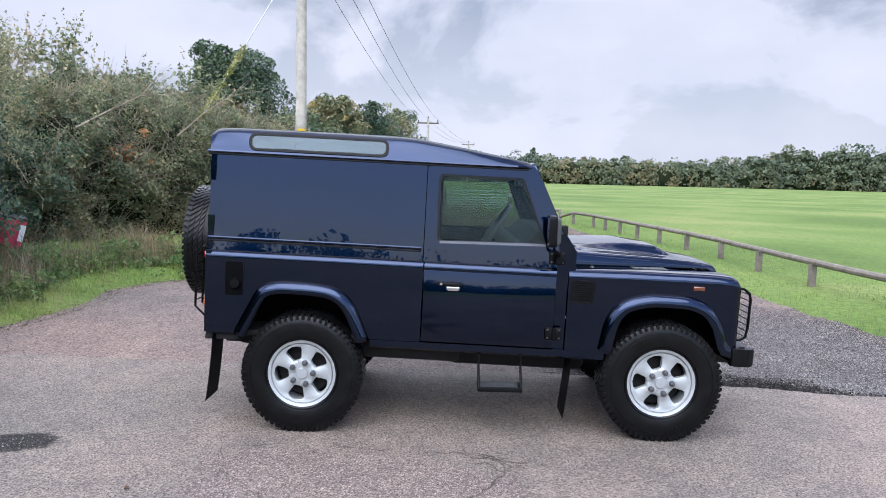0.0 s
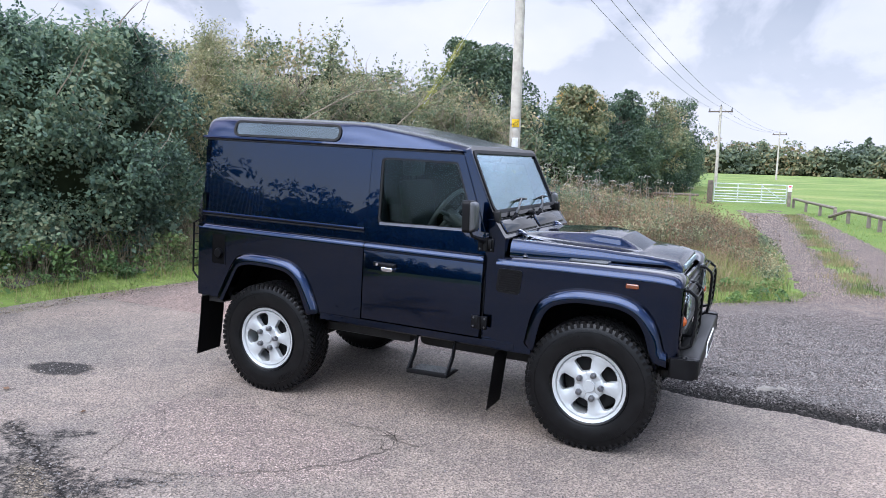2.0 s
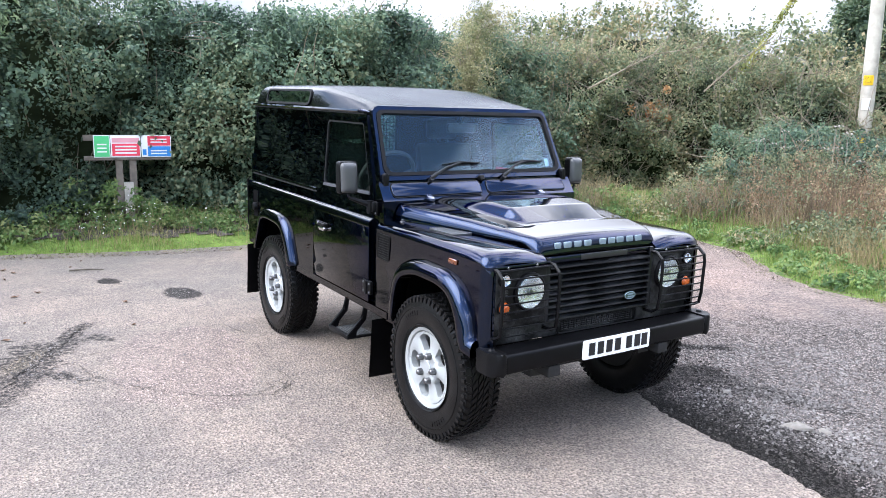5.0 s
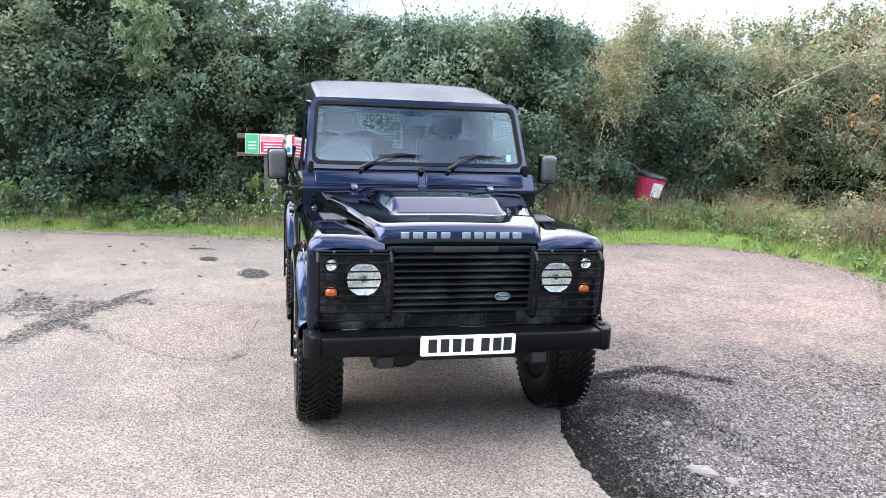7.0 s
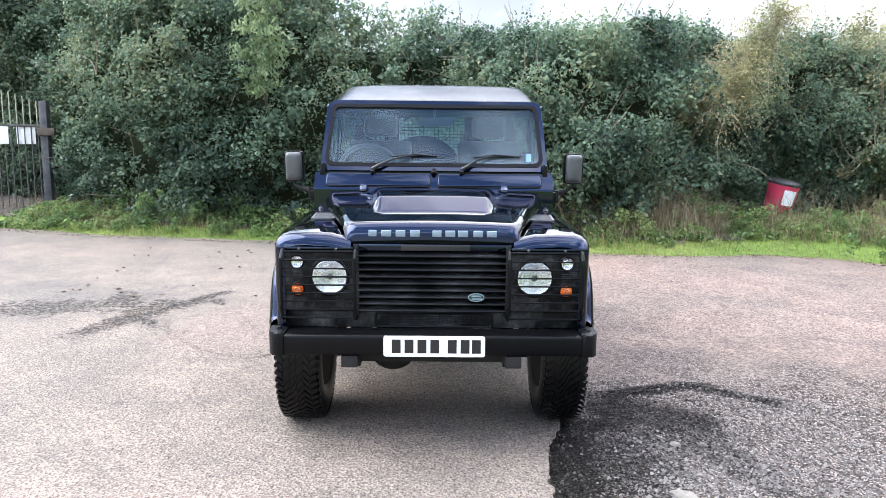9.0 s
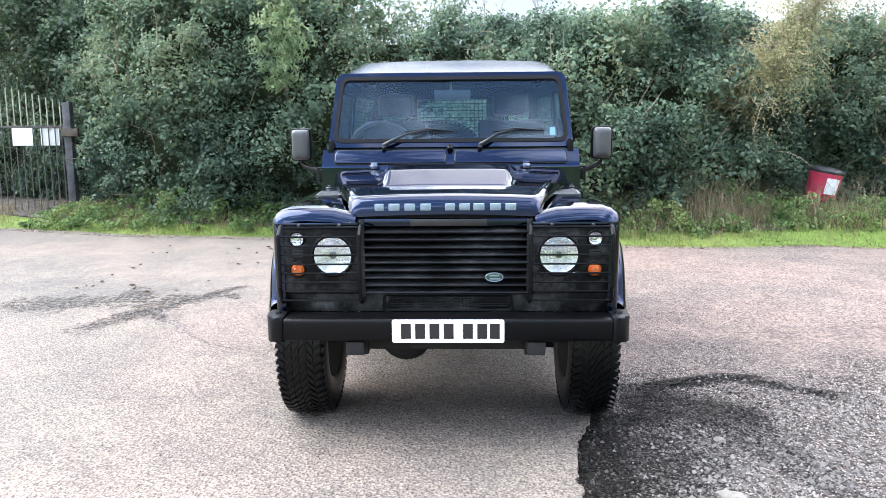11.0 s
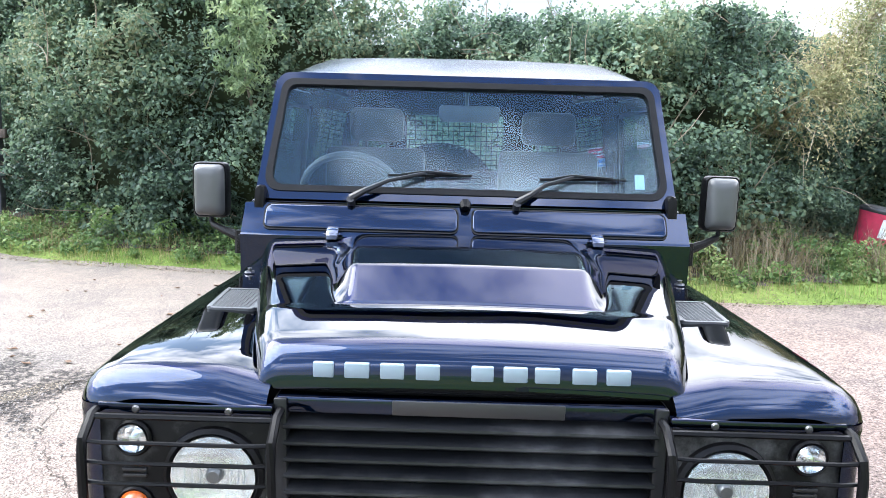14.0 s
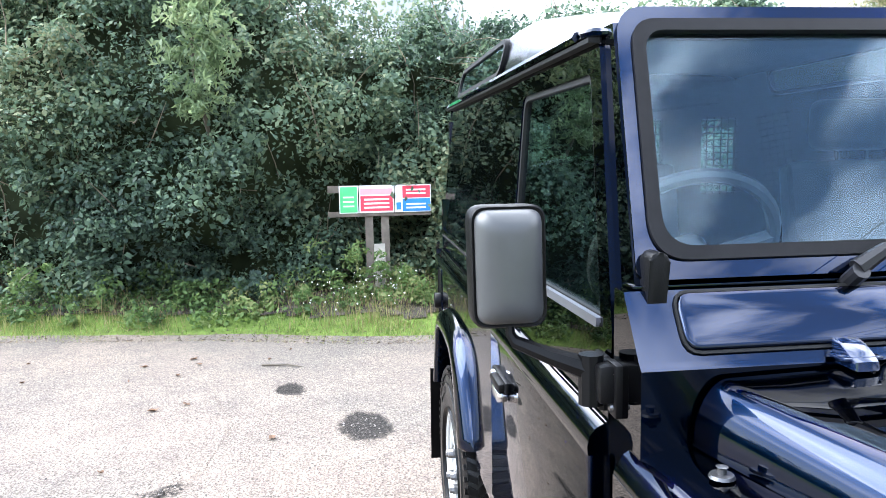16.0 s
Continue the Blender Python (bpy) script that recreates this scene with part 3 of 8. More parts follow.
def part(name, bm, material, parent=None, label="", angle=35, fix=True):
    """One mesh object from a bmesh, under a thing or a part."""
    if fix:
        bmesh.ops.recalc_face_normals(bm, faces=bm.faces[:])
    me = bpy.data.meshes.new(name)
    bm.to_mesh(me)
    bm.free()
    me.materials.append(material)
    smooth(me, angle)
    ob = new(name, me)
    if parent is not None:
        ob.parent = parent
    if label:
        tagged(ob, label)
    return ob


def empty(name, label, category, m=None, group="", kind=""):
    ob = new(name)
    ob.empty_display_size = 0.1
    if m is not None:
        ob.matrix_world = m
    return tagged(ob, label, category, group, kind)


def poly_mesh(name, verts, faces, material, parent=None, label="", flat=False):
    """One mesh object from arrays: verts (n,3), faces (m,k) all of one size."""
    verts = np.asarray(verts, dtype=np.float32)
    faces = np.asarray(faces, dtype=np.int32)
    me = bpy.data.meshes.new(name)
    k = faces.shape[1]
    me.vertices.add(len(verts))
    me.vertices.foreach_set("co", verts.ravel())
    me.loops.add(faces.size)
    me.loops.foreach_set("vertex_index", faces.ravel())
    me.polygons.add(len(faces))
    me.polygons.foreach_set("loop_start", np.arange(0, faces.size, k, dtype=np.int32))
    if not flat:
        me.polygons.foreach_set("use_smooth", np.ones(len(faces), dtype=bool))
    me.update(calc_edges=True)
    me.materials.append(material)
    ob = new(name, me)
    if parent is not None:
        ob.parent = parent
    if label:
        tagged(ob, label)
    return ob


def box(bm, lo, hi, r=0.0, seg=2):
    g = bmesh.ops.create_cube(bm, size=1.0)
    c = [(a + b) / 2 for a, b in zip(lo, hi)]
    d = [abs(b - a) for a, b in zip(lo, hi)]
    for v in g["verts"]:
        v.co = Vector((c[0] + v.co.x * d[0], c[1] + v.co.y * d[1], c[2] + v.co.z * d[2]))
    if r:
        es = list({e for v in g["verts"] for e in v.link_edges})
        bmesh.ops.bevel(bm, geom=es, offset=r, segments=seg, affect="EDGES", profile=0.5)
    return bm


def prism(bm, pts, y0, y1, plane="xz", r=0.0):
    """A closed outline in a plane, drawn out between y0 and y1 along the third axis."""
    def place(p, q):
        return {"xz": (p[0], q, p[1]), "yz": (q, p[0], p[1]), "xy": (p[0], p[1], q)}[plane]
    a = [bm.verts.new(place(p, y0)) for p in pts]
    b = [bm.verts.new(place(p, y1)) for p in pts]
    f0, f1 = bm.faces.new(a), bm.faces.new(b[::-1])
    n = len(pts)
    for i in range(n):
        bm.faces.new((a[i], a[(i + 1) % n], b[(i + 1) % n], b[i]))
    if r:
        bmesh.ops.bevel(bm, geom=list(f0.edges) + list(f1.edges), offset=r, segments=2, affect="EDGES", profile=0.5)
    return bm


def skin(bm, rows, close_u=False, close_v=False, caps=False):
    """A sheet through rows of points (all of one length)."""
    vs = [[bm.verts.new(p) for p in row] for row in rows]
    nu, nv = len(vs), len(vs[0])
    for i in range(nu if close_u else nu - 1):
        for j in range(nv if close_v else nv - 1):
            q = (vs[i][j], vs[(i + 1) % nu][j], vs[(i + 1) % nu][(j + 1) % nv], vs[i][(j + 1) % nv])
            if len(set(q)) == 4:
                try:
                    bm.faces.new(q)
                except ValueError:
                    pass
    if caps:
        bm.faces.new(vs[0][::-1])
        bm.faces.new(vs[-1])
    return bm


def tube(bm, pts, r, n=8, closed=False):
    """A round bar along points; r may be one radius or one a point."""
    pts = [Vector(p) for p in pts]
    rr = r if isinstance(r, (list, tuple)) else [r] * len(pts)
    rows = []
    ref = Vector((0.137, 0.291, 0.947)).normalized()
    for i, p in enumerate(pts):
        if closed:
            d = pts[(i + 1) % len(pts)] - pts[i - 1]
        else:
            d = pts[min(i + 1, len(pts) - 1)] - pts[max(i - 1, 0)]
        d.normalize()
        a = d.cross(ref)
        if a.length < 0.05:
            a = d.cross(Vector((1, 0, 0)))
        a.normalize()
        b = d.cross(a)
        rows.append([p + rr[i] * (math.cos(2 * math.pi * k / n) * a + math.sin(2 * math.pi * k / n) * b) for k in range(n)])
    return skin(bm, rows, close_u=closed, close_v=True, caps=not closed)


def lathe(bm, prof, c, axis="y", n=48, close=False):
    """A turned shape: prof is (radius, offset along the axis)."""
    rows = []
    for k in range(n):
        a = 2 * math.pi * k / n
        row = []
        for r, h in prof:
            u, v = r * math.cos(a), r * math.sin(a)
            p = {"y": (u, h, v), "x": (h, u, v), "z": (u, v, h)}[axis]
            row.append((c[0] + p[0], c[1] + p[1], c[2] + p[2]))
        rows.append(row)
    skin(bm, rows, close_u=True, close_v=close)
    bmesh.ops.remove_doubles(bm, verts=bm.verts[:], dist=1e-5)
    return bm


def rounded(pts, rad, n=5):
    """A closed outline with rounded corners; rad one or one a corner; n points a corner."""
    out = []
    m = len(pts)
    rads = rad if isinstance(rad, (list, tuple)) else [rad] * m
    for i in range(m):
        p, a, b = Vector(pts[i]), Vector(pts[i - 1]), Vector(pts[(i + 1) % m])
        d0, d1 = (a - p).normalized(), (b - p).normalized()
        half = d0.angle(d1) / 2
        t = min(rads[i] / math.tan(half), (a - p).length * 0.48, (b - p).length * 0.48)
        s, e = p + d0 * t, p + d1 * t
        for k in range(n):
            f = k / (n - 1)
            out.append(tuple((1 - f) ** 2 * s + 2 * f * (1 - f) * p + f * f * e))
    return out


def ring(bm, outer, inner, place, depth):
    """A flat surround between two outlines of equal count; place maps (u, v, d) to space."""
    n = len(outer)
    f = [[bm.verts.new(place(p[0], p[1], d)) for p in loop] for loop, d in ((outer, 0), (inner, 0), (inner, depth), (outer, depth))]
    for a, b in ((0, 1), (1, 2), (2, 3), (3, 0)):
        for i in range(n):
            j = (i + 1) % n
            bm.faces.new((f[a][i], f[a][j], f[b][j], f[b][i]))
    return bm


def slab(bm, loop, place, depth):
    """A filled outline with thickness."""
    n = len(loop)
    a = [bm.verts.new(place(p[0], p[1], 0)) for p in loop]
    b = [bm.verts.new(place(p[0], p[1], depth)) for p in loop]
    bm.faces.new(a)
    bm.faces.new(b[::-1])
    for i in range(n):
        j = (i + 1) % n
        bm.faces.new((a[i], a[j], b[j], b[i]))
    return bm


# ---- ground ----
rng = np.random.default_rng(7)
LOT = [(-7.6, -12), (-6.4, -9), (-6.05, -7.3), (-5.2, -5.1), (-4.75, -2.5), (-4.3, -1.1), (-4.0, 0.8), (-3.85, 2.3), (-3.7, 3.5), (-3.9, 4.6),
       (-3.6, 5.5), (-2.9, 6.2), (-1.6, 6.5), (-0.5, 6.2), (0.6, 5.2), (1.3, 4.85), (2.7, 4.9), (3.5, 5.6), (3.7, 6.5), (3.6, 9.5), (3.15, 15),
       (2.6, 21), (1.6, 30), (1.2, 31.6), (3.8, 32), (4.3, 28), (5.0, 21), (5.5, 14), (5.7, 9), (5.6, 5.6), (5.9, 2.7), (7.0, -0.5), (11, -4), (14, -10), (14, -17), (-7.6, -17)]


def inside(px, py, polygon):
    res = np.zeros(px.shape, bool)
    m = len(polygon)
    for i in range(m):
        (x0, y0), (x1, y1) = polygon[i], polygon[(i + 1) % m]
        hit = ((y0 > py) != (y1 > py)) & (px < (x1 - x0) * (py - y0) / (y1 - y0 + 1e-12) + x0)
        res ^= hit
    return res


def edge_distance(px, py, polygon):
    best = np.full(px.shape, 1e9)
    m = len(polygon)
    for i in range(m):
        (x0, y0), (x1, y1) = polygon[i], polygon[(i + 1) % m]
        dx, dy = x1 - x0, y1 - y0
        t = np.clip(((px - x0) * dx + (py - y0) * dy) / (dx * dx + dy * dy), 0, 1)
        best = np.minimum(best, np.hypot(px - x0 - t * dx, py - y0 - t * dy))
    return best


def wavy(px, py, f, seed=0.0):
    """Cheap smooth variation from crossed waves, about -1 to 1."""
    return (np.sin(px * f + 1.3 + seed) * np.cos(py * f * 1.13 + 0.7 * seed) + 0.6 * np.sin((px * 0.8 - py) * f * 2.1 + seed * 2)
            + 0.35 * np.sin((px + py * 0.6) * f * 4.3 + seed)) / 1.95


def ground_z(px, py):
    """Height of the earth: flat under the hard standing, a bank below the hedges, level in the field."""
    d = np.where(inside(px, py, LOT), 0.0, edge_distance(px, py, LOT))
    west = np.clip((1.2 - px) / 2.5, 0, 1) * np.clip((16 - py) / 6, 0, 1)
    bank = 0.30 * (1 - np.exp(-d / 0.9)) * west + 0.02 * (1 - np.exp(-d / 0.2))
    return -0.035 + bank + 0.03 * wavy(px, py, 0.9) * np.clip(d, 0, 1) * np.clip(1.5 - np.hypot(px, py) / 80, 0, 1)


def spread(near, far, step, lo, hi):
    inner = list(np.arange(lo, hi + 1e-6, step))
    a, out_lo, out_hi = step, [], []
    p = lo
    while p > near:
        a *= 1.22
        p -= a
        out_lo.append(p)
    p, a = hi, step
    while p < far:
        a *= 1.22
        p += a
        out_hi.append(p)
    return np.array(out_lo[::-1] + inner + out_hi)


def sheet(name, xs, ys, zfun, material, label, keep=None):
    gx, gy = np.meshgrid(xs, ys, indexing="ij")
    gz = zfun(gx, gy)
    nx, ny = gx.shape
    idx = np.arange(nx * ny).reshape(nx, ny)
    f = np.stack([idx[:-1, :-1], idx[1:, :-1], idx[1:, 1:], idx[:-1, 1:]], -1).reshape(-1, 4)
    if keep is not None:
        cx = (gx[:-1, :-1] + gx[1:, 1:]) / 2
        cy = (gy[:-1, :-1] + gy[1:, 1:]) / 2
        f = f[keep(cx, cy).ravel()]
    ob = poly_mesh(name, np.stack([gx, gy, gz], -1).reshape(-1, 3), f, material)
    return tagged(ob, label, "ground", kind="structure")


ground = sheet("ground", spread(-900, 900, 0.3, -13, 12), spread(-900, 900, 0.3, -16, 36), ground_z, GRASSGROUND,
               "green mown grass field and verge reaching to the horizon")


def jag(points, step, amp, seed, closed=False):
    """A polyline made ragged."""
    r = random.Random(seed)
    out = []
    m = len(points)
    for i in range(m if closed else m - 1):
        a, b = Vector(points[i]), Vector(points[(i + 1) % m])
        k = max(1, int((b - a).length / step))
        nrm = Vector((-(b - a).y, (b - a).x)).normalized()
        for j in range(k):
            out.append(tuple(a.lerp(b, j / k) + nrm * r.uniform(-amp, amp)))
    if not closed:
        out.append(tuple(points[-1]))
    return out


def paving(name, outline, top, depth, material, label):
    """A slab with a ragged edge that shows its thickness."""
    bm = bmesh.new()
    n = len(outline)
    a = [bm.verts.new((p[0], p[1], top)) for p in outline]
    b = [bm.verts.new((p[0], p[1], top - depth)) for p in outline]
    bm.faces.new(a)
    for i in range(n):
        bm.faces.new((a[i], a[(i + 1) % n], b[(i + 1) % n], b[i]))
    return tagged(part(name, bm, material, angle=20), label, "pavement", kind="structure")


SEAM = [(7.1, 0.0), (5.0, 0.3), (4.04, 0.42), (3.5, 0.55), (3.2, 0.55), (2.8, 0.6), (2.5, 0.71), (2.27, 0.76), (1.6, 0.86), (0.2, 0.9), (-1.4, 0.92), (-4.05, 1.05)]
WEST = [(-4.3, -1.1), (-4.75, -2.5), (-5.2, -5.1), (-6.05, -7.3), (-6.4, -9), (-7.6, -12), (-7.6, -17), (14, -17), (14, -10), (11, -4)]
tarmac = paving("pavement", jag(SEAM, 0.03, 0.014, 3) + jag(WEST, 0.25, 0.05, 4), 0.0, 0.06, TARMAC, "worn grey tarmac car park with cracks and stains")
OLD = [(-4.05, 1.065), (-1.4, 0.935), (0.2, 0.915), (1.6, 0.875), (1.98, 0.86), (1.96, 1.25), (1.78, 1.62), (2.1, 2.1), (2.35, 2.9), (2.3, 3.8), (2.45, 4.75), (1.3, 4.75), (0.6, 5.1), (-0.5, 6.05),
       (-1.6, 6.35), (-2.9, 6.05), (-3.5, 5.4), (-3.8, 4.6), (-3.6, 3.5), (-3.75, 2.3), (-3.95, 1.5)]
paving("pavement_old", jag(OLD, 0.1, 0.025, 5, True), -0.006, 0.06, OLDTARMAC, "older pinkish grey tarmac with a broken edge")


def gravel_z(px, py):
    low = np.clip(edge_distance(np.asarray(px, float), np.asarray(py, float), OLD) / 0.14, 0, 1)
    return -0.0055 - low * (0.0165 - 0.012 * wavy(px, py, 2.2, 2.0) - 0.006 * wavy(px, py, 9.0, 4.0))


GRAVELAREA = [(1.7, 0.5), (5.0, 0.15), (7.2, -0.3), (5.95, 2.7), (5.65, 5.6), (5.75, 9), (5.55, 14), (5.05, 21), (4.35, 28), (3.8, 32), (1.3, 31.6), (1.7, 30), (2.65, 21), (3.2, 15), (3.6, 9.5), (3.7, 6.5), (3.5, 5.6), (2.7, 4.9), (1.7, 4.85)]


def track_keep(cx, cy):
    strip = (np.abs(cx - (4.62 - 0.03 * (cy - 6))) < 0.16 + 0.2 * wavy(cx, cy, 1.7)) & (cy > 6.8)
    fade = cy + 3.0 * wavy(cx, cy, 1.4, 2.0) < 27
    return inside(cx + 0.06 * wavy(cx, cy, 6), cy + 0.06 * wavy(cy, cx, 6), GRAVELAREA) & ~strip & fade


gravel = sheet("gravel_track", np.arange(1.5, 7.4, 0.08), np.arange(-0.4, 32.2, 0.08), gravel_z, OLDTARMAC, "loose grey gravel track with wheel ruts", track_keep)


def ribbon(name, pts, width, z, material, label, seed, step=0.06, amp=0.02):
    """A crack or a strip of dirt, uneven in width."""
    r = random.Random(seed)
    line = jag(pts, step, amp, seed)
    bm = bmesh.new()
    rows = []
    for i, p in enumerate(line):
        a, b = Vector(line[max(0, i - 1)]), Vector(line[min(len(line) - 1, i + 1)])
        d = (b - a).normalized()
        nrm = Vector((-d.y, d.x))
        taper = min(1, i / 3 + 0.15, (len(line) - 1 - i) / 3 + 0.15)
        w0, w1 = width * taper * r.uniform(0.35, 1.3), width * taper * r.uniform(0.35, 1.3)
        rows.append([(*(Vector(p) + nrm * w0), z), (*(Vector(p) - nrm * w1), z)])
    skin(bm, rows)
    return tagged(part(name, bm, material), label, "ground", kind="structure")


CRACKS = [
    ([(-0.05, -2.2), (-0.3, -1.6), (-0.43, -1.1), (0.1, -1.0), (0.64, -1.11), (1.1, -1.12), (1.42, -1.2)], 0.007),
    ([(1.1, -1.12), (1.28, -1.22), (1.3, -1.42), (1.15, -1.7), (0.8, -2.0), (0.44, -2.21), (0.1, -2.3)], 0.008),
    ([(1.28, -1.22), (1.4, -1.33), (1.55, -1.3)], 0.005),
    ([(-1.05, -2.0), (-1.9, -1.95), (-2.6, -2.2)], 0.006),
    ([(1.8, -1.5), (2.1, -1.45), (2.3, -1.55)], 0.005),
    ([(1.02, -1.1), (1.12, -1.2), (1.22, -1.16), (1.34, -1.25), (1.48, -1.22)], 0.009),
    ([(1.08, -1.28), (1.2, -1.24), (1.26, -1.36), (1.4, -1.4)], 0.008),
    ([(1.18, -1.05), (1.24, -1.2), (1.36, -1.16)], 0.007),
]
for i, (pts, w) in enumerate(CRACKS):
    line = jag(pts, 0.05, 0.02, 20 + i)
    r = random.Random(i)
    k = 0
    while k < len(line) - 3:
        run = r.randint(5, 14)
        ribbon("tarmac_crack", line[k:k + run], 0.45 * w, 0.004, DIRT, "thin dark crack in the tarmac", 20 + i + k, 0.02, 0.006)
        k += run + r.randint(-1, 2)

for i, pts in enumerate(([(-0.95, -2.1), (-0.8, -2.16), (-0.62, -2.24), (-0.45, -2.3), (-0.28, -2.42), (-0.1, -2.44)], [(0.0, -2.52), (0.12, -2.62), (0.24, -2.66), (0.4, -2.72)])):
    ribbon("tarmac_crack", pts, 0.008, 0.005, GRITSHADE, "dark jagged rift in the broken tarmac", 60 + i, 0.025, 0.03)
# dark ribbons on the rim: grit that also paints the step's shadow line
for i, pts in enumerate(([(2.36, 0.93), (2.15, 1.05), (2.04, 1.18)], [(2.0, 1.23), (1.86, 1.42), (1.79, 1.56)], [(1.78, 1.6), (1.8, 1.8), (1.88, 1.86)], [(1.94, 1.9), (2.02, 1.97)], [(2.05, 2.01), (2.16, 2.2)])):
    ribbon("broken_edge", pts, 0.011, 0.001, GRITSHADE, "dark broken rim of the worn tarmac", 71 + i, 0.02, 0.03)


def pebbles(name, px, py, pz, size, material, label):
    n = len(px)
    base = np.array([(1, 0, -0.25), (0.1, 1, -0.25), (-1, 0.1, -0.25), (0, -1, -0.25), (0.45, 0.05, 0.6), (-0.4, 0.1, 0.65)])
    tri = np.array([(0, 1, 4), (1, 5, 4), (1, 2, 5), (2, 3, 5), (3, 4, 5), (3, 0, 4)])
    ang = rng.uniform(0, 6.28, n)
    jit = rng.uniform(0.6, 1.3, (n, 6, 3))
    v = base[None] * jit * size[:, None, None]
    c, s = np.cos(ang)[:, None], np.sin(ang)[:, None]
    v = np.stack([v[..., 0] * c - v[..., 1] * s, v[..., 0] * s + v[..., 1] * c, v[..., 2]], -1)
    v += np.stack([px, py, pz], -1)[:, None]
    f = tri[None] + (np.arange(n) * 6)[:, None, None]
    return tagged(poly_mesh(name, v.reshape(-1, 3), f.reshape(-1, 3), material, flat=True), label, "gravel", kind="stuff")


qx, qy = rng.uniform(1.5, 5.6, 72000), 0.4 + 5.5 * rng.uniform(0, 1, 72000) ** 1.6
ok = (inside(qx, qy, GRAVELAREA) | inside(qx, qy, OLD)) & (qy > np.interp(qx, [1.6, 2.27, 2.8, 3.5, 4.04, 5, 7.1], [0.9, 0.78, 0.62, 0.57, 0.44, 0.32, 0.02]))
ok &= rng.uniform(0, 1, len(qx)) > np.clip((np.hypot((qx - 4.3) / 2.6, (qy - 1.6) / 2.3) + 0.2 * wavy(qx, qy, 2.0) - 0.5) / 0.75, 0, 0.93)
qx, qy = qx[ok], qy[ok]
seam_y = np.interp(qx, [1.6, 2.27, 2.8, 3.5, 4.04, 5, 7.1], [0.9, 0.78, 0.62, 0.57, 0.44, 0.32, 0.02])
wet = (qy - seam_y) + 0.22 * wavy(qx, qy, 3.1, 1.0) + 0.1 * rng.normal(size=len(qx)) < np.interp(qx, [1.8, 2.4, 3.2, 4.5], [0.62, 0.5, 0.4, 0.2])
wet |= np.hypot((qx - 2.35) / 0.5, (qy - 1.35) / 0.42) + 0.25 * rng.normal(size=len(qx)) < 0.8
few = rng.uniform(0, 1, len(qx))
for keep, material, label in ((wet & (few < 0.6), WETSTONE, "dark damp stones along the broken seam"), (~wet, STONE, "loose pale stones on the gravel")):
    ax, ay = qx[keep], qy[keep]
    pebbles("gravel_stones", ax, ay, gravel_z(ax, ay) + 0.001, 0.0045 + 0.0105 * rng.uniform(0, 1, len(ax)) ** 3.0, material, label)
qx, qy = rng.uniform(2.4, 5.8, 9000), rng.uniform(4.0, 18, 9000)
ok = track_keep(qx, qy)
qx, qy = qx[ok], qy[ok]
pebbles("gravel_stones", qx, qy, gravel_z(qx, qy) + 0.003, 0.004 + 0.012 * rng.uniform(0, 1, len(qx)) ** 4, STONE, "loose stones on the field track")
qx, qy = rng.uniform(-4.2, 6, 2600), rng.uniform(-4.5, 0.5, 2600)
ok = inside(qx, qy, LOT)
pebbles("grit", qx[ok], qy[ok], np.full(ok.sum(), 0.002), 0.0025 + 0.006 * rng.uniform(0, 1, ok.sum()) ** 3, STONE, "scattered grit on the tarmac")
k = rng.uniform(0, 1, 900)
qx = np.interp(k, [0, 0.3, 0.55, 0.75, 1.0], [-0.95, -0.3, 0.15, 0.32, 0.75]) + 0.07 * rng.normal(size=900)
qy = np.interp(k, [0, 0.3, 0.55, 0.75, 1.0], [-2.1, -2.4, -2.64, -2.42, -2.03]) + 0.07 * rng.normal(size=900)
qx[:160], qy[:160] = -1.72 + 0.13 * rng.normal(size=160), -1.14 + 0.08 * rng.normal(size=160)
pebbles("grit", qx, qy, np.full(900, 0.006), 0.002 + 0.007 * rng.uniform(0, 1, 900) ** 3, STONE, "loose stones in the broken tarmac")


# ---- leaves, grass and hedges ----
def unit(v):
    return v / (np.linalg.norm(v, axis=-1, keepdims=True) + 1e-9)


def leaf_quads(P, N, L, W, droop=0.3):
    """Kite-shaped leaves at P facing N, of length L and width W."""
    n = len(P)
    up = np.zeros((n, 3))
    up[:, 2] = 1
    a = unit(np.cross(N, unit(rng.normal(size=(n, 3)))))
    a[:, 2] -= droop * rng.uniform(0, 1, n)
    a = unit(a)
    b = unit(np.cross(N, a))
    L, W = L[:, None], W[:, None]
    v = np.stack([P - 0.5 * L * a, P + 0.5 * W * b + 0.08 * L * N, P + 0.5 * L * a - 0.1 * L * N, P - 0.5 * W * b + 0.08 * L * N], 1)
    return v.reshape(-1, 3), np.arange(n * 4).reshape(n, 4)


def clump_leaves(C, R, per, out, size, wide=0.62, squash=0.8):
    """Leaves on the shells of clumps at C with radii R; out: outward ways of the clumps."""
    m = len(C)
    D = unit(rng.normal(size=(m, per, 3)) + 0.9 * out[:, None])
    rad = R[:, None] * (0.45 + 0.6 * rng.uniform(0, 1, (m, per)) ** 0.6)
    P = C[:, None] + D * rad[..., None] * np.array([1, 1, squash])
    N = unit(D * 0.7 + 0.65 * rng.normal(size=(m, per, 3)) + np.array([0, 0, 0.45]))
    P, N = P.reshape(-1, 3), N.reshape(-1, 3)
    L = size * rng.uniform(0.55, 1.45, len(P)) * np.repeat(rng.uniform(0.75, 1.25, m), per)
    return leaf_quads(P, N, L, L * wide)


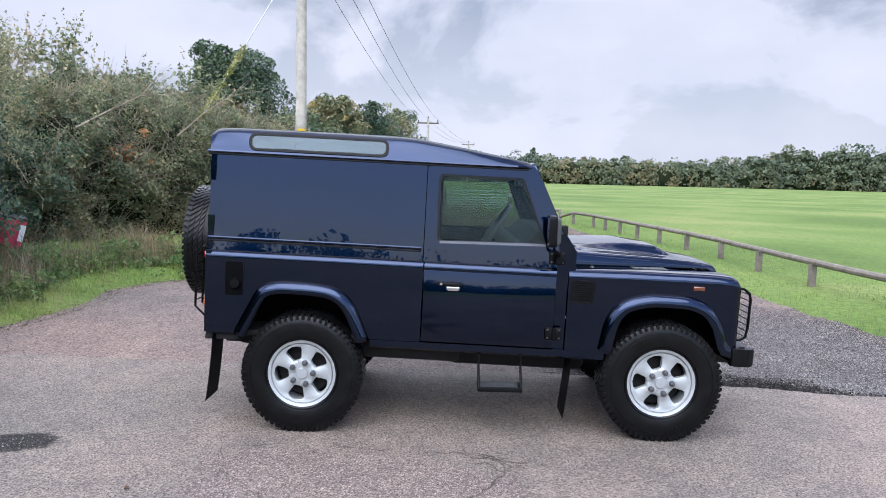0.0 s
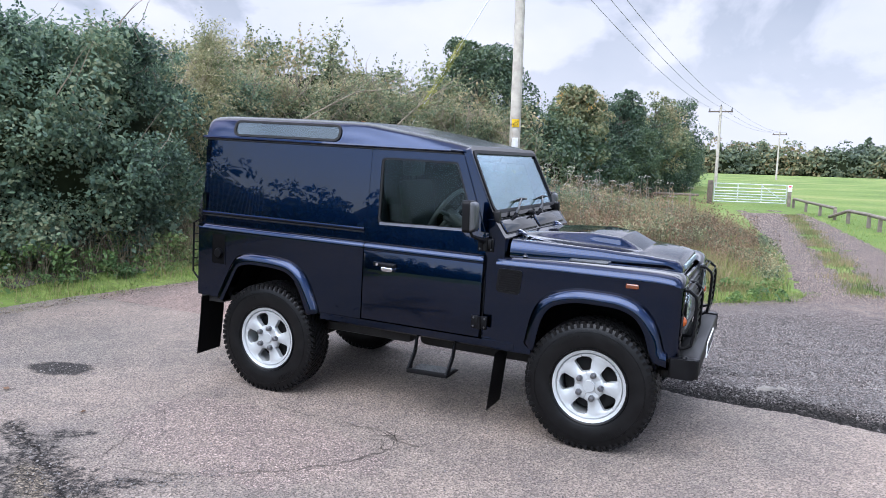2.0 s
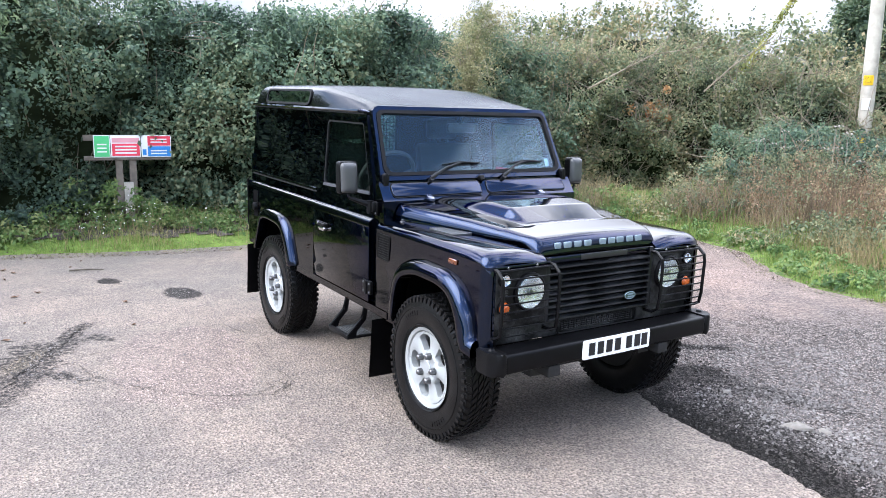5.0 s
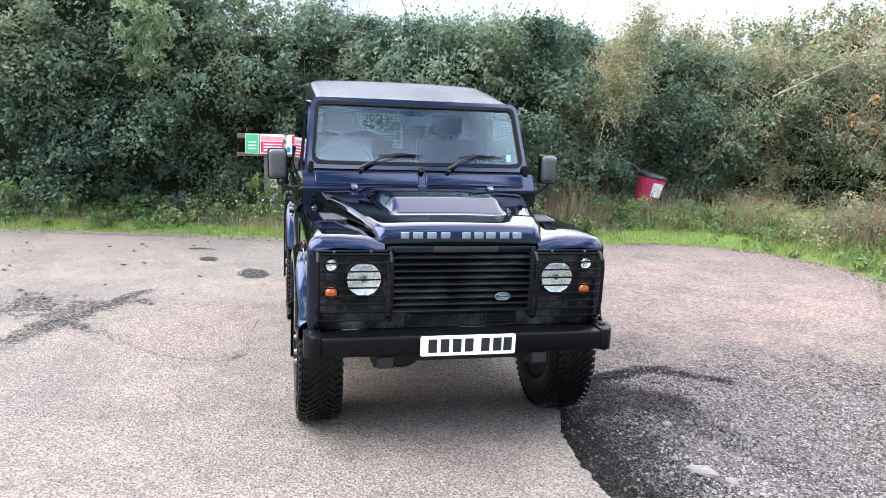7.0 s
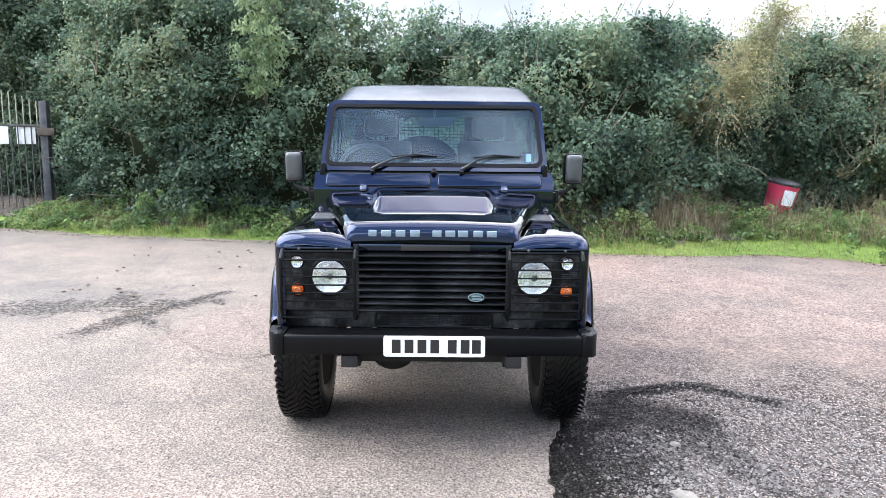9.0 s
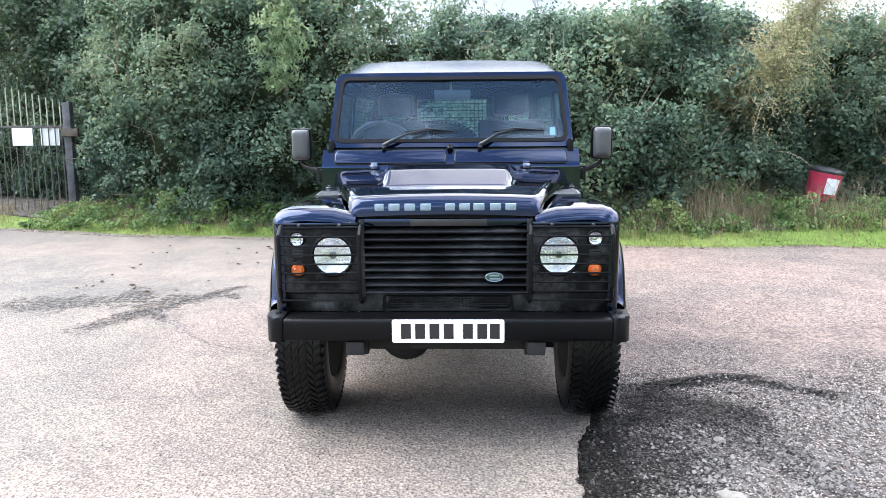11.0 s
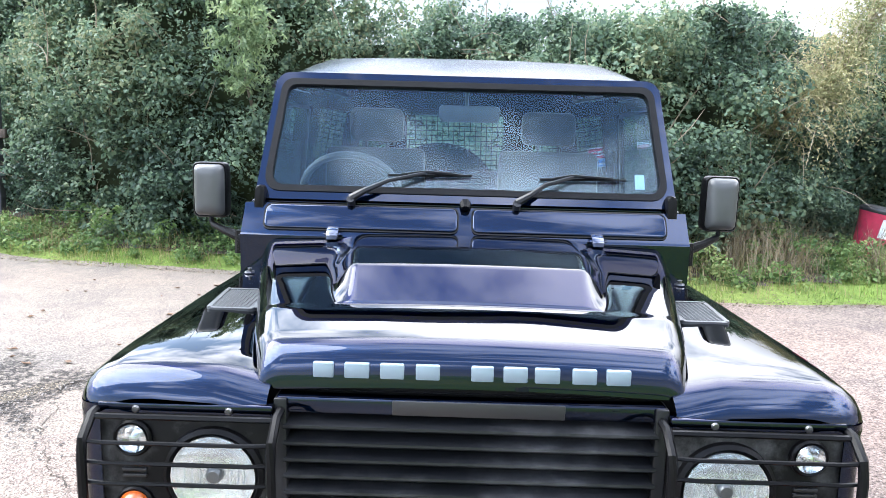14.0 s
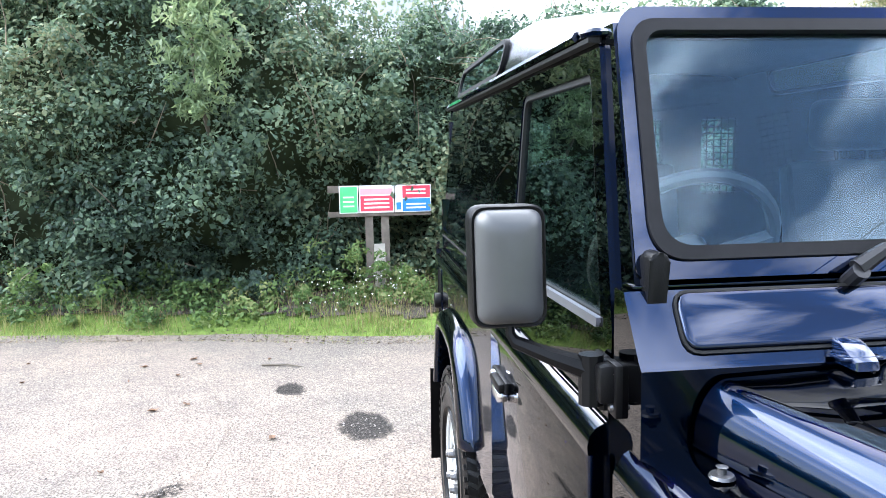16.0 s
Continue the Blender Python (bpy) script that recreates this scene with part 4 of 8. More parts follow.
def along(path, s):
    """Point, height and way along a path of (x, y, height) at fractions s."""
    p = np.array(path, float)
    seg = np.hypot(np.diff(p[:, 0]), np.diff(p[:, 1]))
    cum = np.concatenate([[0], np.cumsum(seg)]) / seg.sum()
    q = np.stack([np.interp(s, cum, p[:, k]) for k in range(3)], -1)
    e = 0.01
    d = np.stack([np.interp(np.clip(s + e, 0, 1), cum, p[:, k]) - np.interp(np.clip(s - e, 0, 1), cum, p[:, k]) for k in range(2)], -1)
    return q, unit(d), seg.sum()


def hedge(name, path, depth, clumps, per, size, rad, material, label, side=1, belly=0.35, twigs=0, twig_mat=None, base_gap=0.0, wide=0.62, rough_top=0.5, category="hedge", shoots=0, sprays=0, hollow=0.0):
    """A thicket along a path: a core sheet coloured as inner shade, leaf clumps on its front, top and end, and bare
    twigs.
    """
    s = rng.uniform(0, 1, clumps)
    q, d, length = along(path, s)
    nrm = np.stack([d[:, 1], -d[:, 0]], -1) * side
    top = rng.uniform(0, 1, clumps) < 0.3
    hh = q[:, 2] * (1 + 0.13 * rough_top * wavy(q[:, 0] * 1.0 + q[:, 1], q[:, 1] * 0.7 - q[:, 0], 1.9) + 0.08 * rough_top * wavy(q[:, 0] + q[:, 1], q[:, 1], 5.1))
    u = np.where(top, rng.uniform(0.8, 1.0, clumps), base_gap + (1 - base_gap) * rng.uniform(0, 1, clumps))
    z = u * hh
    prof = belly * np.sin(np.clip(u, 0, 1) * 2.6 + 0.35) - 0.75 * np.clip(u - 0.55, 0, 1) * 1.6
    lump = 0.5 * wavy(q[:, 1] * 1.1 + q[:, 0], z * 1.3, 1.7, 1.0) + 0.22 * wavy(q[:, 1] + q[:, 0], z, 4.4, 2.0)
    back = np.where(top, rng.uniform(0, depth, clumps), 0.25 * rng.uniform(0, 1, clumps) ** 2)
    off = prof + lump - back
    C = np.stack([q[:, 0] + nrm[:, 0] * off, q[:, 1] + nrm[:, 1] * off, ground_z(q[:, 0], q[:, 1]) + z], -1)
    out = unit(np.stack([nrm[:, 0] * np.where(top, 0.3, 1), nrm[:, 1] * np.where(top, 0.3, 1), np.where(top, 1, 0.35)], -1))
    R = rad * rng.uniform(0.5, 1.4, clumps)
    if hollow:
        # shaded hollows where few leaves grow
        w = wavy(q[:, 1] * 1.3 + q[:, 0], z * 1.6, 2.3, 3.0) + 0.4 * rng.normal(size=clumps)
        R = np.where((w < -0.5) & ~top, R * (1 - hollow), R)
    # core: a dark sheet whose colour stands for the shade behind the leaves
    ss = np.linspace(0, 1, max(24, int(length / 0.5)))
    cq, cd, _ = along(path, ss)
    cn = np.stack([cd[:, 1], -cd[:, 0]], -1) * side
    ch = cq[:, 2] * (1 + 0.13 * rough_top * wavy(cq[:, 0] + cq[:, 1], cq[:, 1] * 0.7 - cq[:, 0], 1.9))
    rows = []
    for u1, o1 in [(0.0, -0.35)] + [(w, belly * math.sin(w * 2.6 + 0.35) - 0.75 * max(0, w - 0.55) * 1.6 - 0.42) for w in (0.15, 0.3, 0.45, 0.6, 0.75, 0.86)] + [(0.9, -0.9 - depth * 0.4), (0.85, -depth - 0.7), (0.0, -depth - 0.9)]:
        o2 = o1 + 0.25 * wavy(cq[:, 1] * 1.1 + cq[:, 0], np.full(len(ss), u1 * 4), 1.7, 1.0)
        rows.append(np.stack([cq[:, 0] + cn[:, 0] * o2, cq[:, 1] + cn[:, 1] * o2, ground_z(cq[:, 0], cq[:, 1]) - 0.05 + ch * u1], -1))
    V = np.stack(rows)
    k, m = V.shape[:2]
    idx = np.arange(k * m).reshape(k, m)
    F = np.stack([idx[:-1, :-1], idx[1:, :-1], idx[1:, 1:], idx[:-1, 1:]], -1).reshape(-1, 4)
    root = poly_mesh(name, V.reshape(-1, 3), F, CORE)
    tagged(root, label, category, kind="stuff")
    v, f = clump_leaves(C, R, per, out, size, wide)
    poly_mesh("foliage", v, f, material, root)
    if sprays:
        # arching stems with larger leaves hanging out of the face
        pick = rng.integers(0, clumps, sprays)
        k, m = len(pick), 22
        side_way = unit(rng.normal(size=(k, 3)) * np.array([0.7, 0.7, 0.3]) + out[pick])
        ln = rng.uniform(0.25, 0.7, k)[:, None, None]
        t = np.tile(np.linspace(0.05, 1, m), (k, 1))[..., None]
        P = C[pick][:, None] + side_way[:, None] * ln * t * 0.8 + np.array([0, 0, 1.0]) * ln * (0.55 * t - 0.9 * t ** 2) + 0.02 * rng.normal(size=(k, m, 3))
        N = unit(np.repeat(out[pick], m, 0) * 0.8 + 0.45 * rng.normal(size=(k * m, 3)) + np.array([0, 0, 0.6]))
        L = np.repeat(size * rng.uniform(0.8, 1.5, k), m) * rng.uniform(0.7, 1.2, k * m)
        v, f = leaf_quads(P.reshape(-1, 3), N, L, L * wide, 0.6)
        poly_mesh("sprays", v, f, material, root)
    if shoots:
        pick = rng.integers(0, clumps, shoots * 4)
        pick = pick[u[pick] > 0.78][:shoots]
        k, m = len(pick), 16
        way = unit(np.stack([0.35 * rng.normal(size=k), 0.35 * rng.normal(size=k), np.ones(k)], -1))
        ln = rng.uniform(0.05, 0.45, k) * rad / 0.34
        t = np.tile(np.linspace(0.1, 1, m), (k, 1)) + 0.03 * rng.normal(size=(k, m))
        P = C[pick][:, None] + (way * (ln + R[pick] * 0.5)[:, None])[:, None] * t[..., None] + 0.018 * rng.normal(size=(k, m, 3)) * rad / 0.34
        v, f = leaf_quads(P.reshape(-1, 3), unit(rng.normal(size=(k * m, 3)) + np.array([0, 0, 0.4])), np.repeat(size * rng.uniform(0.6, 1.1, k), m), np.repeat(size * wide * 0.8 * np.ones(k), m))
        poly_mesh("shoots", v, f, material, root)
    if twigs:
        bm = bmesh.new()
        r = random.Random(len(name) + clumps)
        pick = rng.integers(0, clumps, twigs)
        for i in pick:
            p = Vector(C[i])
            w = Vector((nrm[i][0] * r.uniform(0, 0.7) + r.uniform(-0.6, 0.6), nrm[i][1] * r.uniform(0, 0.7) + r.uniform(-0.6, 0.6), r.uniform(-0.1, 1.1))).normalized()
            ln = r.uniform(0.5, 1.2)
            pts = [p]
            for _ in range(4):
                w = (w + Vector((r.uniform(-0.35, 0.35), r.uniform(-0.35, 0.35), r.uniform(-0.3, 0.3)))).normalized()
                pts.append(pts[-1] + w * ln / 4)
            tube(bm, pts, [0.011, 0.009, 0.007, 0.005, 0.002], 3)
        part("twigs", bm, twig_mat or TWIG, root, fix=False)
    return root


def tree(name, base, height, crown, leafmat, label, seed, clumps=90, per=130, size=0.09, low=0.3, wide=0.55, trunk=0.12, squash=0.85, category="tree"):
    """A tapered trunk with limbs that carry uneven clumps of leaves."""
    r = random.Random(seed)
    root = empty(name, label, category, Matrix.Translation((base[0], base[1], float(ground_z(np.array([base[0]]), np.array([base[1]]))[0]) - 0.05)))
    bm = bmesh.new()
    pts, p = [], Vector((0, 0, 0))
    for i in range(7):
        pts.append(p.copy())
        p = p + Vector((r.uniform(-0.06, 0.06) * height / 5, r.uniform(-0.06, 0.06) * height / 5, height * 0.86 / 6))
    tube(bm, pts, [trunk * (1 - 0.13 * i) for i in range(7)], 8)
    tips = []
    for k in range(16):
        i = r.randint(2, 6)
        a = r.uniform(0, 6.28)
        p = pts[i].copy()
        w = Vector((math.cos(a), math.sin(a), r.uniform(0.2, 0.9))).normalized()
        limb = [p.copy()]
        ln = crown * r.uniform(0.6, 1.05) * (1.1 - 0.07 * i)
        for _ in range(4):
            w = (w + Vector((r.uniform(-0.25, 0.25), r.uniform(-0.25, 0.25), r.uniform(-0.1, 0.25)))).normalized()
            p = p + w * ln / 4
            limb.append(p.copy())
        tips += limb[2:]
        rr = trunk * 0.4
        tube(bm, limb, [rr, rr * 0.75, rr * 0.5, rr * 0.3, rr * 0.12], 5)
    part("trunk", bm, BARK, root, fix=False)
    C = []
    for k in range(clumps):
        if r.random() < 0.55:
            c = r.choice(tips) + Vector((r.gauss(0, 0.12), r.gauss(0, 0.12), r.gauss(0, 0.12))) * crown
        else:
            a, e, q = r.uniform(0, 6.28), r.uniform(-0.5, 1.45), r.uniform(0.55, 1.0)
            c = Vector((math.cos(a) * math.cos(e) * crown * q, math.sin(a) * math.cos(e) * crown * q, height * (low + 1) / 2 + math.sin(e) * height * (1 - low) / 2 * q))
        C.append((c.x, c.y, max(height * low * 0.8, min(height, c.z))))
    C = np.array(C)
    out = unit(C - np.array([0, 0, height * 0.5]))
    v, f = clump_leaves(C, crown * 0.24 * rng.uniform(0.6, 1.4, len(C)), per, out, size, wide, squash)
    poly_mesh("crown", v, f, leafmat, root)
    return root


def blades(name, px, py, hgt, wid, material, label, lean=0.35, kind="stuff", category="grass", pz=None, parent=None):
    n = len(px)
    a = rng.uniform(0, 6.28, n)
    b = rng.uniform(0, 6.28, n)
    z = ground_z(px, py) if pz is None else pz
    base = np.stack([px, py, z - 0.02], -1)
    side = np.stack([np.cos(a), np.sin(a), np.zeros(n)], -1) * wid[:, None] / 2
    bend = lean * rng.uniform(0.2, 1.0, n) * hgt
    way = np.stack([np.cos(b) * bend, np.sin(b) * bend, hgt], -1)
    mid = base + way * np.array([0.32, 0.32, 0.58])
    tip = base + way
    v = np.stack([base - side, base + side, mid - side * 0.8, mid + side * 0.8, tip - side * 0.12, tip + side * 0.12], 1).reshape(-1, 3)
    i = (np.arange(n) * 6)[:, None]
    f = np.concatenate([i + np.array([0, 1, 3, 2]), i + np.array([2, 3, 5, 4])])
    ob = poly_mesh(name, v, f, material, parent)
    return tagged(ob, label, category, kind=kind) if parent is None else ob


def strip_points(path, n, w0, w1, side=1, power=1.0):
    s = rng.uniform(0, 1, n)
    q, d, _ = along([(*p[:2], 0) for p in path], s)
    nrm = np.stack([d[:, 1], -d[:, 0]], -1) * side
    o = w0 + (w1 - w0) * rng.uniform(0, 1, n) ** power
    return q[:, 0] + nrm[:, 0] * o, q[:, 1] + nrm[:, 1] * o


# hedges round the car park
hedge("bramble_hedge", [(-10.5, -11.5, 4.3), (-9.45, -8.6, 4.4), (-8.1, -6.6, 4.4), (-6.5, -5.2, 4.2), (-6.0, -3.4, 4.0), (-6.1, -1.9, 3.8), (-6.6, -0.8, 3.3), (-6.1, 0.4, 3.05), (-5.3, 1.1, 2.95), (-5.1, 2.3, 3.0), (-5.4, 3.7, 3.15), (-6.5, 4.7, 3.1), (-7.2, 5.8, 3.1), (-7.1, 7.2, 3.0), (-6.7, 8.5, 2.8)],
      2.2, 2250, 138, 0.063, 0.34, LEAFHEDGE, "dense green bramble and ivy hedge beside the tarmac", twigs=420, shoots=900, sprays=1500, hollow=0.6)
hedge("thorn_hedge", [(-7.6, 7.0, 3.2), (-6.6, 8.3, 2.8), (-6.1, 9.8, 2.9), (-5.2, 11.2, 3.0), (-3.9, 12.0, 2.7), (-2.9, 13.6, 2.3)],
      2.4, 760, 120, 0.055, 0.32, LEAFTHORN, "brownish green hawthorn thicket with bare twigs", twigs=1100, rough_top=1.0, shoots=800, sprays=350, hollow=0.5)
hedge("tree_belt", [(-3.9, 17.0, 3.0), (-3.6, 22, 3.3), (-3.2, 30, 3.7), (-3.0, 45, 4.3), (-3.6, 62, 4.6)], 4.0, 800, 95, 0.12, 0.6, LEAFDARK, "belt of dark green trees beside the field track", belly=0.9, twigs=60, shoots=500, rough_top=1.3, category="trees")
hedge("tree_belt", [(-22, 13.0, 4.5), (-14, 13.5, 4.6), (-9.5, 14.5, 4.4), (-6.5, 16.5, 3.9), (-3.9, 18.0, 3.2)], 3.0, 480, 95, 0.12, 0.6, LEAFTHORN, "belt of olive green trees behind the thorn hedge", belly=0.6, twigs=90, shoots=700, rough_top=1.3, category="trees")
hedge("bramble_mound", [(-3.6, 9.2, 1.2), (-2.4, 9.8, 1.25), (-1.2, 10.2, 1.1), (-0.2, 11.4, 0.7)], 1.8, 220, 120, 0.055, 0.26, LEAFHEDGE, "low mound of bramble in front of the pole", belly=0.3, rough_top=2.2, shoots=160, twigs=120, category="bramble")
hedge("far_wood", [(-160, 205, 9), (-60, 202, 8), (0, 203, 6.5), (25, 203, 6.2), (60, 205, 6.2), (80, 203, 6.4), (98, 200, 10.5), (110, 195, 9.5), (135, 190, 11), (160, 170, 10), (230, 120, 10)], 14, 2400, 33, 0.76, 1.6, LEAFFAR,
      "far autumn wood along the edge of the field", belly=1.2, rough_top=2.6, category="wood")
hedge("south_hedge", [(40, -30, 2.6), (16, -33, 2.8), (2, -34, 2.3), (-8, -30, 3.0), (-16, -18, 3.6)], 2.5, 380, 50, 0.24, 0.8, LEAFDARK, "dark hedge along the far side of the car park", rough_top=1.5)

tree("oak_tree", (-6.5, 20.3), 5.75, 1.75, LEAFDARK, "dark green round oak behind the hedge", 11, 150, 160, 0.12, 0.25, trunk=0.25)
tree("autumn_tree", (-4.1, 23.9), 4.5, 1.3, LEAFDRY, "yellowing autumn tree behind the utility pole", 12, 90, 130, 0.11, 0.3, trunk=0.16)
bm = bmesh.new()
tube(bm, [(-6.5, -2.75, 0.1), (-6.2, -2.72, 1.6), (-5.5, -2.8, 2.7), (-5.25, -2.75, 4.0)], [0.035, 0.028, 0.02, 0.008], 6)
ash = tagged(part("ash_sapling", bm, BARK, fix=False), "pale green young ash growing out of the hedge", "tree")
NS, PER = 90, 26
root = np.stack([-5.22 + 0.1 * rng.normal(size=NS), -2.68 + 0.1 * rng.normal(size=NS), rng.uniform(2.15, 4.1, NS)], -1)
way = unit(np.stack([0.25 + rng.normal(size=NS) * 0.6, rng.normal(size=NS) * 0.9, rng.uniform(-0.1, 0.7, NS)], -1))
t = np.linspace(0.25, 1, PER)[None, :, None]
reach = (rng.uniform(0.25, 0.6, NS) * np.interp(root[:, 2], [2.1, 2.8, 3.6, 4.2], [0.45, 0.9, 0.9, 0.45]))[:, None, None]
P = root[:, None] + way[:, None] * t * reach + np.array([0, 0, -0.35]) * t ** 2 * reach + 0.035 * rng.normal(size=(NS, PER, 3))
v, f = leaf_quads(P.reshape(-1, 3), unit(rng.normal(size=(NS * PER, 3)) * 0.6 + np.array([0.4, 0, 0.7])), rng.uniform(0.08, 0.14, NS * PER), rng.uniform(0.022, 0.04, NS * PER), 1.2)
poly_mesh("foliage", v, f, LEAFASH, ash)
# a leaning willow: a bare bent limb and a spray of fine pale shoots
LIMB = [(-5.45, 4.0, 1.78), (-5.5, 4.2, 1.98), (-5.55, 4.5, 2.2), (-5.7, 4.85, 2.52), (-5.9, 5.25, 3.05), (-6.3, 5.7, 3.7)]
bm = bmesh.new()
tube(bm, LIMB, [0.01, 0.022, 0.032, 0.04, 0.046, 0.05], 6)
tube(bm, [(-6.3, 5.7, 3.7), (-7.4, 6.0, 2.6), (-7.9, 6.1, 1.2), (-8.0, 6.1, 0.1)], [0.04, 0.055, 0.07, 0.09], 8)
WILLOWBARK = mat_plain("pale_willow_bark", (0.3, 0.25, 0.18), 0.8, var=0.3, scale=14)
willow = tagged(part("willow_tree", bm, WILLOWBARK, fix=False), "straggly pale willow leaning out above the thicket", "tree")
NS, PER = 640, 24
pick = rng.uniform(0.3, 5.0, NS)
LA = np.array(LIMB)
i0 = np.floor(pick).astype(int).clip(0, 4)
root = LA[i0] + (LA[i0 + 1] - LA[i0]) * (pick - i0)[:, None]
way = unit(np.stack([0.25 + 0.4 * rng.normal(size=NS), 0.3 + 0.75 * rng.normal(size=NS), 0.6 + 0.5 * rng.normal(size=NS)], -1))
reach = rng.uniform(0.3, 1.05, NS)
t = np.linspace(0.2, 1, PER)[None, :, None]
P = root[:, None] + way[:, None] * t * reach[:, None, None] + np.array([0.1, -0.2, -0.45]) * t ** 2 * reach[:, None, None] + 0.04 * rng.normal(size=(NS, PER, 3))
v, f = leaf_quads(P.reshape(-1, 3), unit(rng.normal(size=(NS * PER, 3)) * 0.8 + np.array([0.4, 0, 0.6])), rng.uniform(0.035, 0.075, NS * PER), rng.uniform(0.012, 0.024, NS * PER), 0.6)
poly_mesh("foliage", v, f, mat_leaf("pale_willow_leaves", [(0.09, 0.108, 0.052), (0.15, 0.158, 0.076), (0.23, 0.22, 0.115), (0.33, 0.29, 0.165)], 0.6, 0.45, 1.2), willow)
bm = bmesh.new()
for k in range(0, NS, 3):
    p0, w, q = Vector(root[k]), Vector(way[k]), float(reach[k])
    tube(bm, [p0, p0 + w * q * 0.5 + Vector((0, 0.02, -0.04)) * q, p0 + w * q + Vector((0.1, -0.2, -0.45)) * q], [0.008, 0.005, 0.002], 3)
part("fine_wood", bm, WILLOWBARK, willow, fix=False)
for i, (px_, py_, hh_, cr_) in enumerate(((-3.3, 21.5, 4.4, 1.3), (-2.7, 27.0, 4.7, 1.6), (-2.4, 34.0, 5.0, 1.8), (-2.6, 44.0, 5.6, 2.2))):
    tree("hedge_tree", (px_, py_), hh_, cr_, LEAFDARK if i % 2 else LEAFTHORN, "rounded green tree in the belt beside the track", 30 + i, 80, 110, 0.12, 0.15, trunk=0.12)
tree("cypress_tree", (25.3, 219), 10.5, 1.2, LEAFDARK, "tall narrow dark cypress at the edge of the field", 16, 60, 60, 0.7, 0.1, trunk=0.2)
tree("elder_tree", (-9.6, -8.6), 5.2, 1.8, LEAFDARK, "dark spreading elder behind the metal gate", 17, 110, 110, 0.1, 0.3, trunk=0.09)

C = np.stack([-5.9 + 0.25 * rng.normal(size=26), 9.9 + 0.3 * rng.normal(size=26), 1.9 + 0.2 * rng.normal(size=26)], -1)
v, f = clump_leaves(C, rng.uniform(0.08, 0.18, 26), 40, np.tile([0.7, -0.5, 0.3], (26, 1)), 0.06, 0.6)
tagged(poly_mesh("orange_spray", v, f, mat_leaf("orange_leaves", [(0.18, 0.075, 0.03), (0.28, 0.14, 0.055), (0.32, 0.2, 0.09)], 0.6, 0.3, 2.0)), "spray of orange autumn leaves on the thicket", "bush", kind="stuff")
# bare soil under the gate and along the hedge foot, shade included in its dark colour
FOOT = [(-7.5, -11.2), (-7.0, -8.4), (-6.55, -7.0), (-5.75, -5.1), (-5.25, -2.5), (-4.8, -1.1), (-4.5, 0.8), (-4.35, 2.3), (-4.2, 3.5), (-4.5, 4.6), (-6.0, 5.0), (-7.5, 3.0), (-7.5, -3.0), (-9.4, -7.0), (-10.4, -11.2)]
sheet("bare_soil", np.arange(-10.5, -4.0, 0.12), np.arange(-11.5, 5.2, 0.12), lambda x, y: ground_z(x, y) + 0.014, DIRT, "bare soil and litter along the foot of the hedge, dark as in its shade",
      lambda x, y: inside(x + 0.12 * wavy(x, y, 5.0), y + 0.12 * wavy(y, x, 5.0), FOOT))
# verge grass
WESTEDGE = [(-6.4, -9), (-6.05, -7.3), (-5.2, -5.1), (-4.75, -2.5), (-4.3, -1.1), (-4.0, 0.8), (-3.85, 2.3), (-3.7, 3.5), (-3.9, 4.6), (-3.6, 5.5), (-2.9, 6.2), (-1.6, 6.5), (-0.5, 6.2), (0.6, 5.2), (1.3, 4.85), (2.7, 4.9), (3.5, 5.6), (3.7, 6.5)]
gx, gy = strip_points(WESTEDGE, 52000, 0.16, -1.1, power=1.4)
m = wavy(gx, gy, 2.3, 5.0) + 0.45 * rng.normal(size=len(gx)) > np.where(inside(gx, gy, LOT), 0.25, -0.3)
m &= rng.uniform(0, 1, len(gx)) < np.interp(gy, [-8.5, -6.8, -5.0], [0.12, 0.3, 1.0])
gx, gy = gx[m], gy[m]
blades("verge_grass", gx, gy, rng.uniform(0.02, 0.13, len(gx)) * (0.7 + 0.65 * wavy(gx, gy, 1.9)), rng.uniform(0.005, 0.010, len(gx)), GRASSBLADE, "green grass verge along the tarmac edge", 0.6)
gx, gy = strip_points(WESTEDGE, 16000, -0.1, -1.6)
m = wavy(gx, gy, 1.7, 2.0) + 0.4 * rng.normal(size=len(gx)) > 0.15
gx, gy = gx[m], gy[m]
blades("verge_straw", gx, gy, rng.uniform(0.1, 0.34, len(gx)), rng.uniform(0.003, 0.006, len(gx)), DRYGRASS, "sparse dry stems in the grass verge", 0.6)
gx, gy = strip_points(WESTEDGE[6:], 24000, -0.75, -2.4)
m = (wavy(gx, gy, 1.1, 1.0) + 0.4 * rng.normal(size=len(gx)) > 0.15) & (np.hypot(gx + 5.2, gy - 5.6) > 0.9)
gx, gy = gx[m], gy[m]
blades("long_grass", gx, gy, rng.uniform(0.2, 0.55, len(gx)), rng.uniform(0.004, 0.008, len(gx)), DRYGRASS, "long dry straw-coloured grass in front of the thorn hedge", 0.55)
gx, gy = rng.uniform(-2.6, 3.6, 40000), rng.uniform(6.9, 14.5, 40000)
m = (~inside(gx, gy, LOT)) & (wavy(gx, gy, 0.9, 3.0) + 0.5 * rng.normal(size=len(gx)) > -0.05) & (edge_distance(gx, gy, LOT) > 0.45 + 0.3 * wavy(gx, gy, 2.0))
gx, gy = gx[m], gy[m]
near = np.clip(0.25 + 0.5 * edge_distance(gx, gy, LOT), 0.3, 1.15)
blades("dead_weeds", gx, gy, near * rng.uniform(0.3, 1.0, len(gx)) * (0.85 + 0.4 * wavy(gx, gy, 2.3)), rng.uniform(0.004, 0.009, len(gx)), DOCK, "rust-brown dead dock and weed stalks", 0.3)
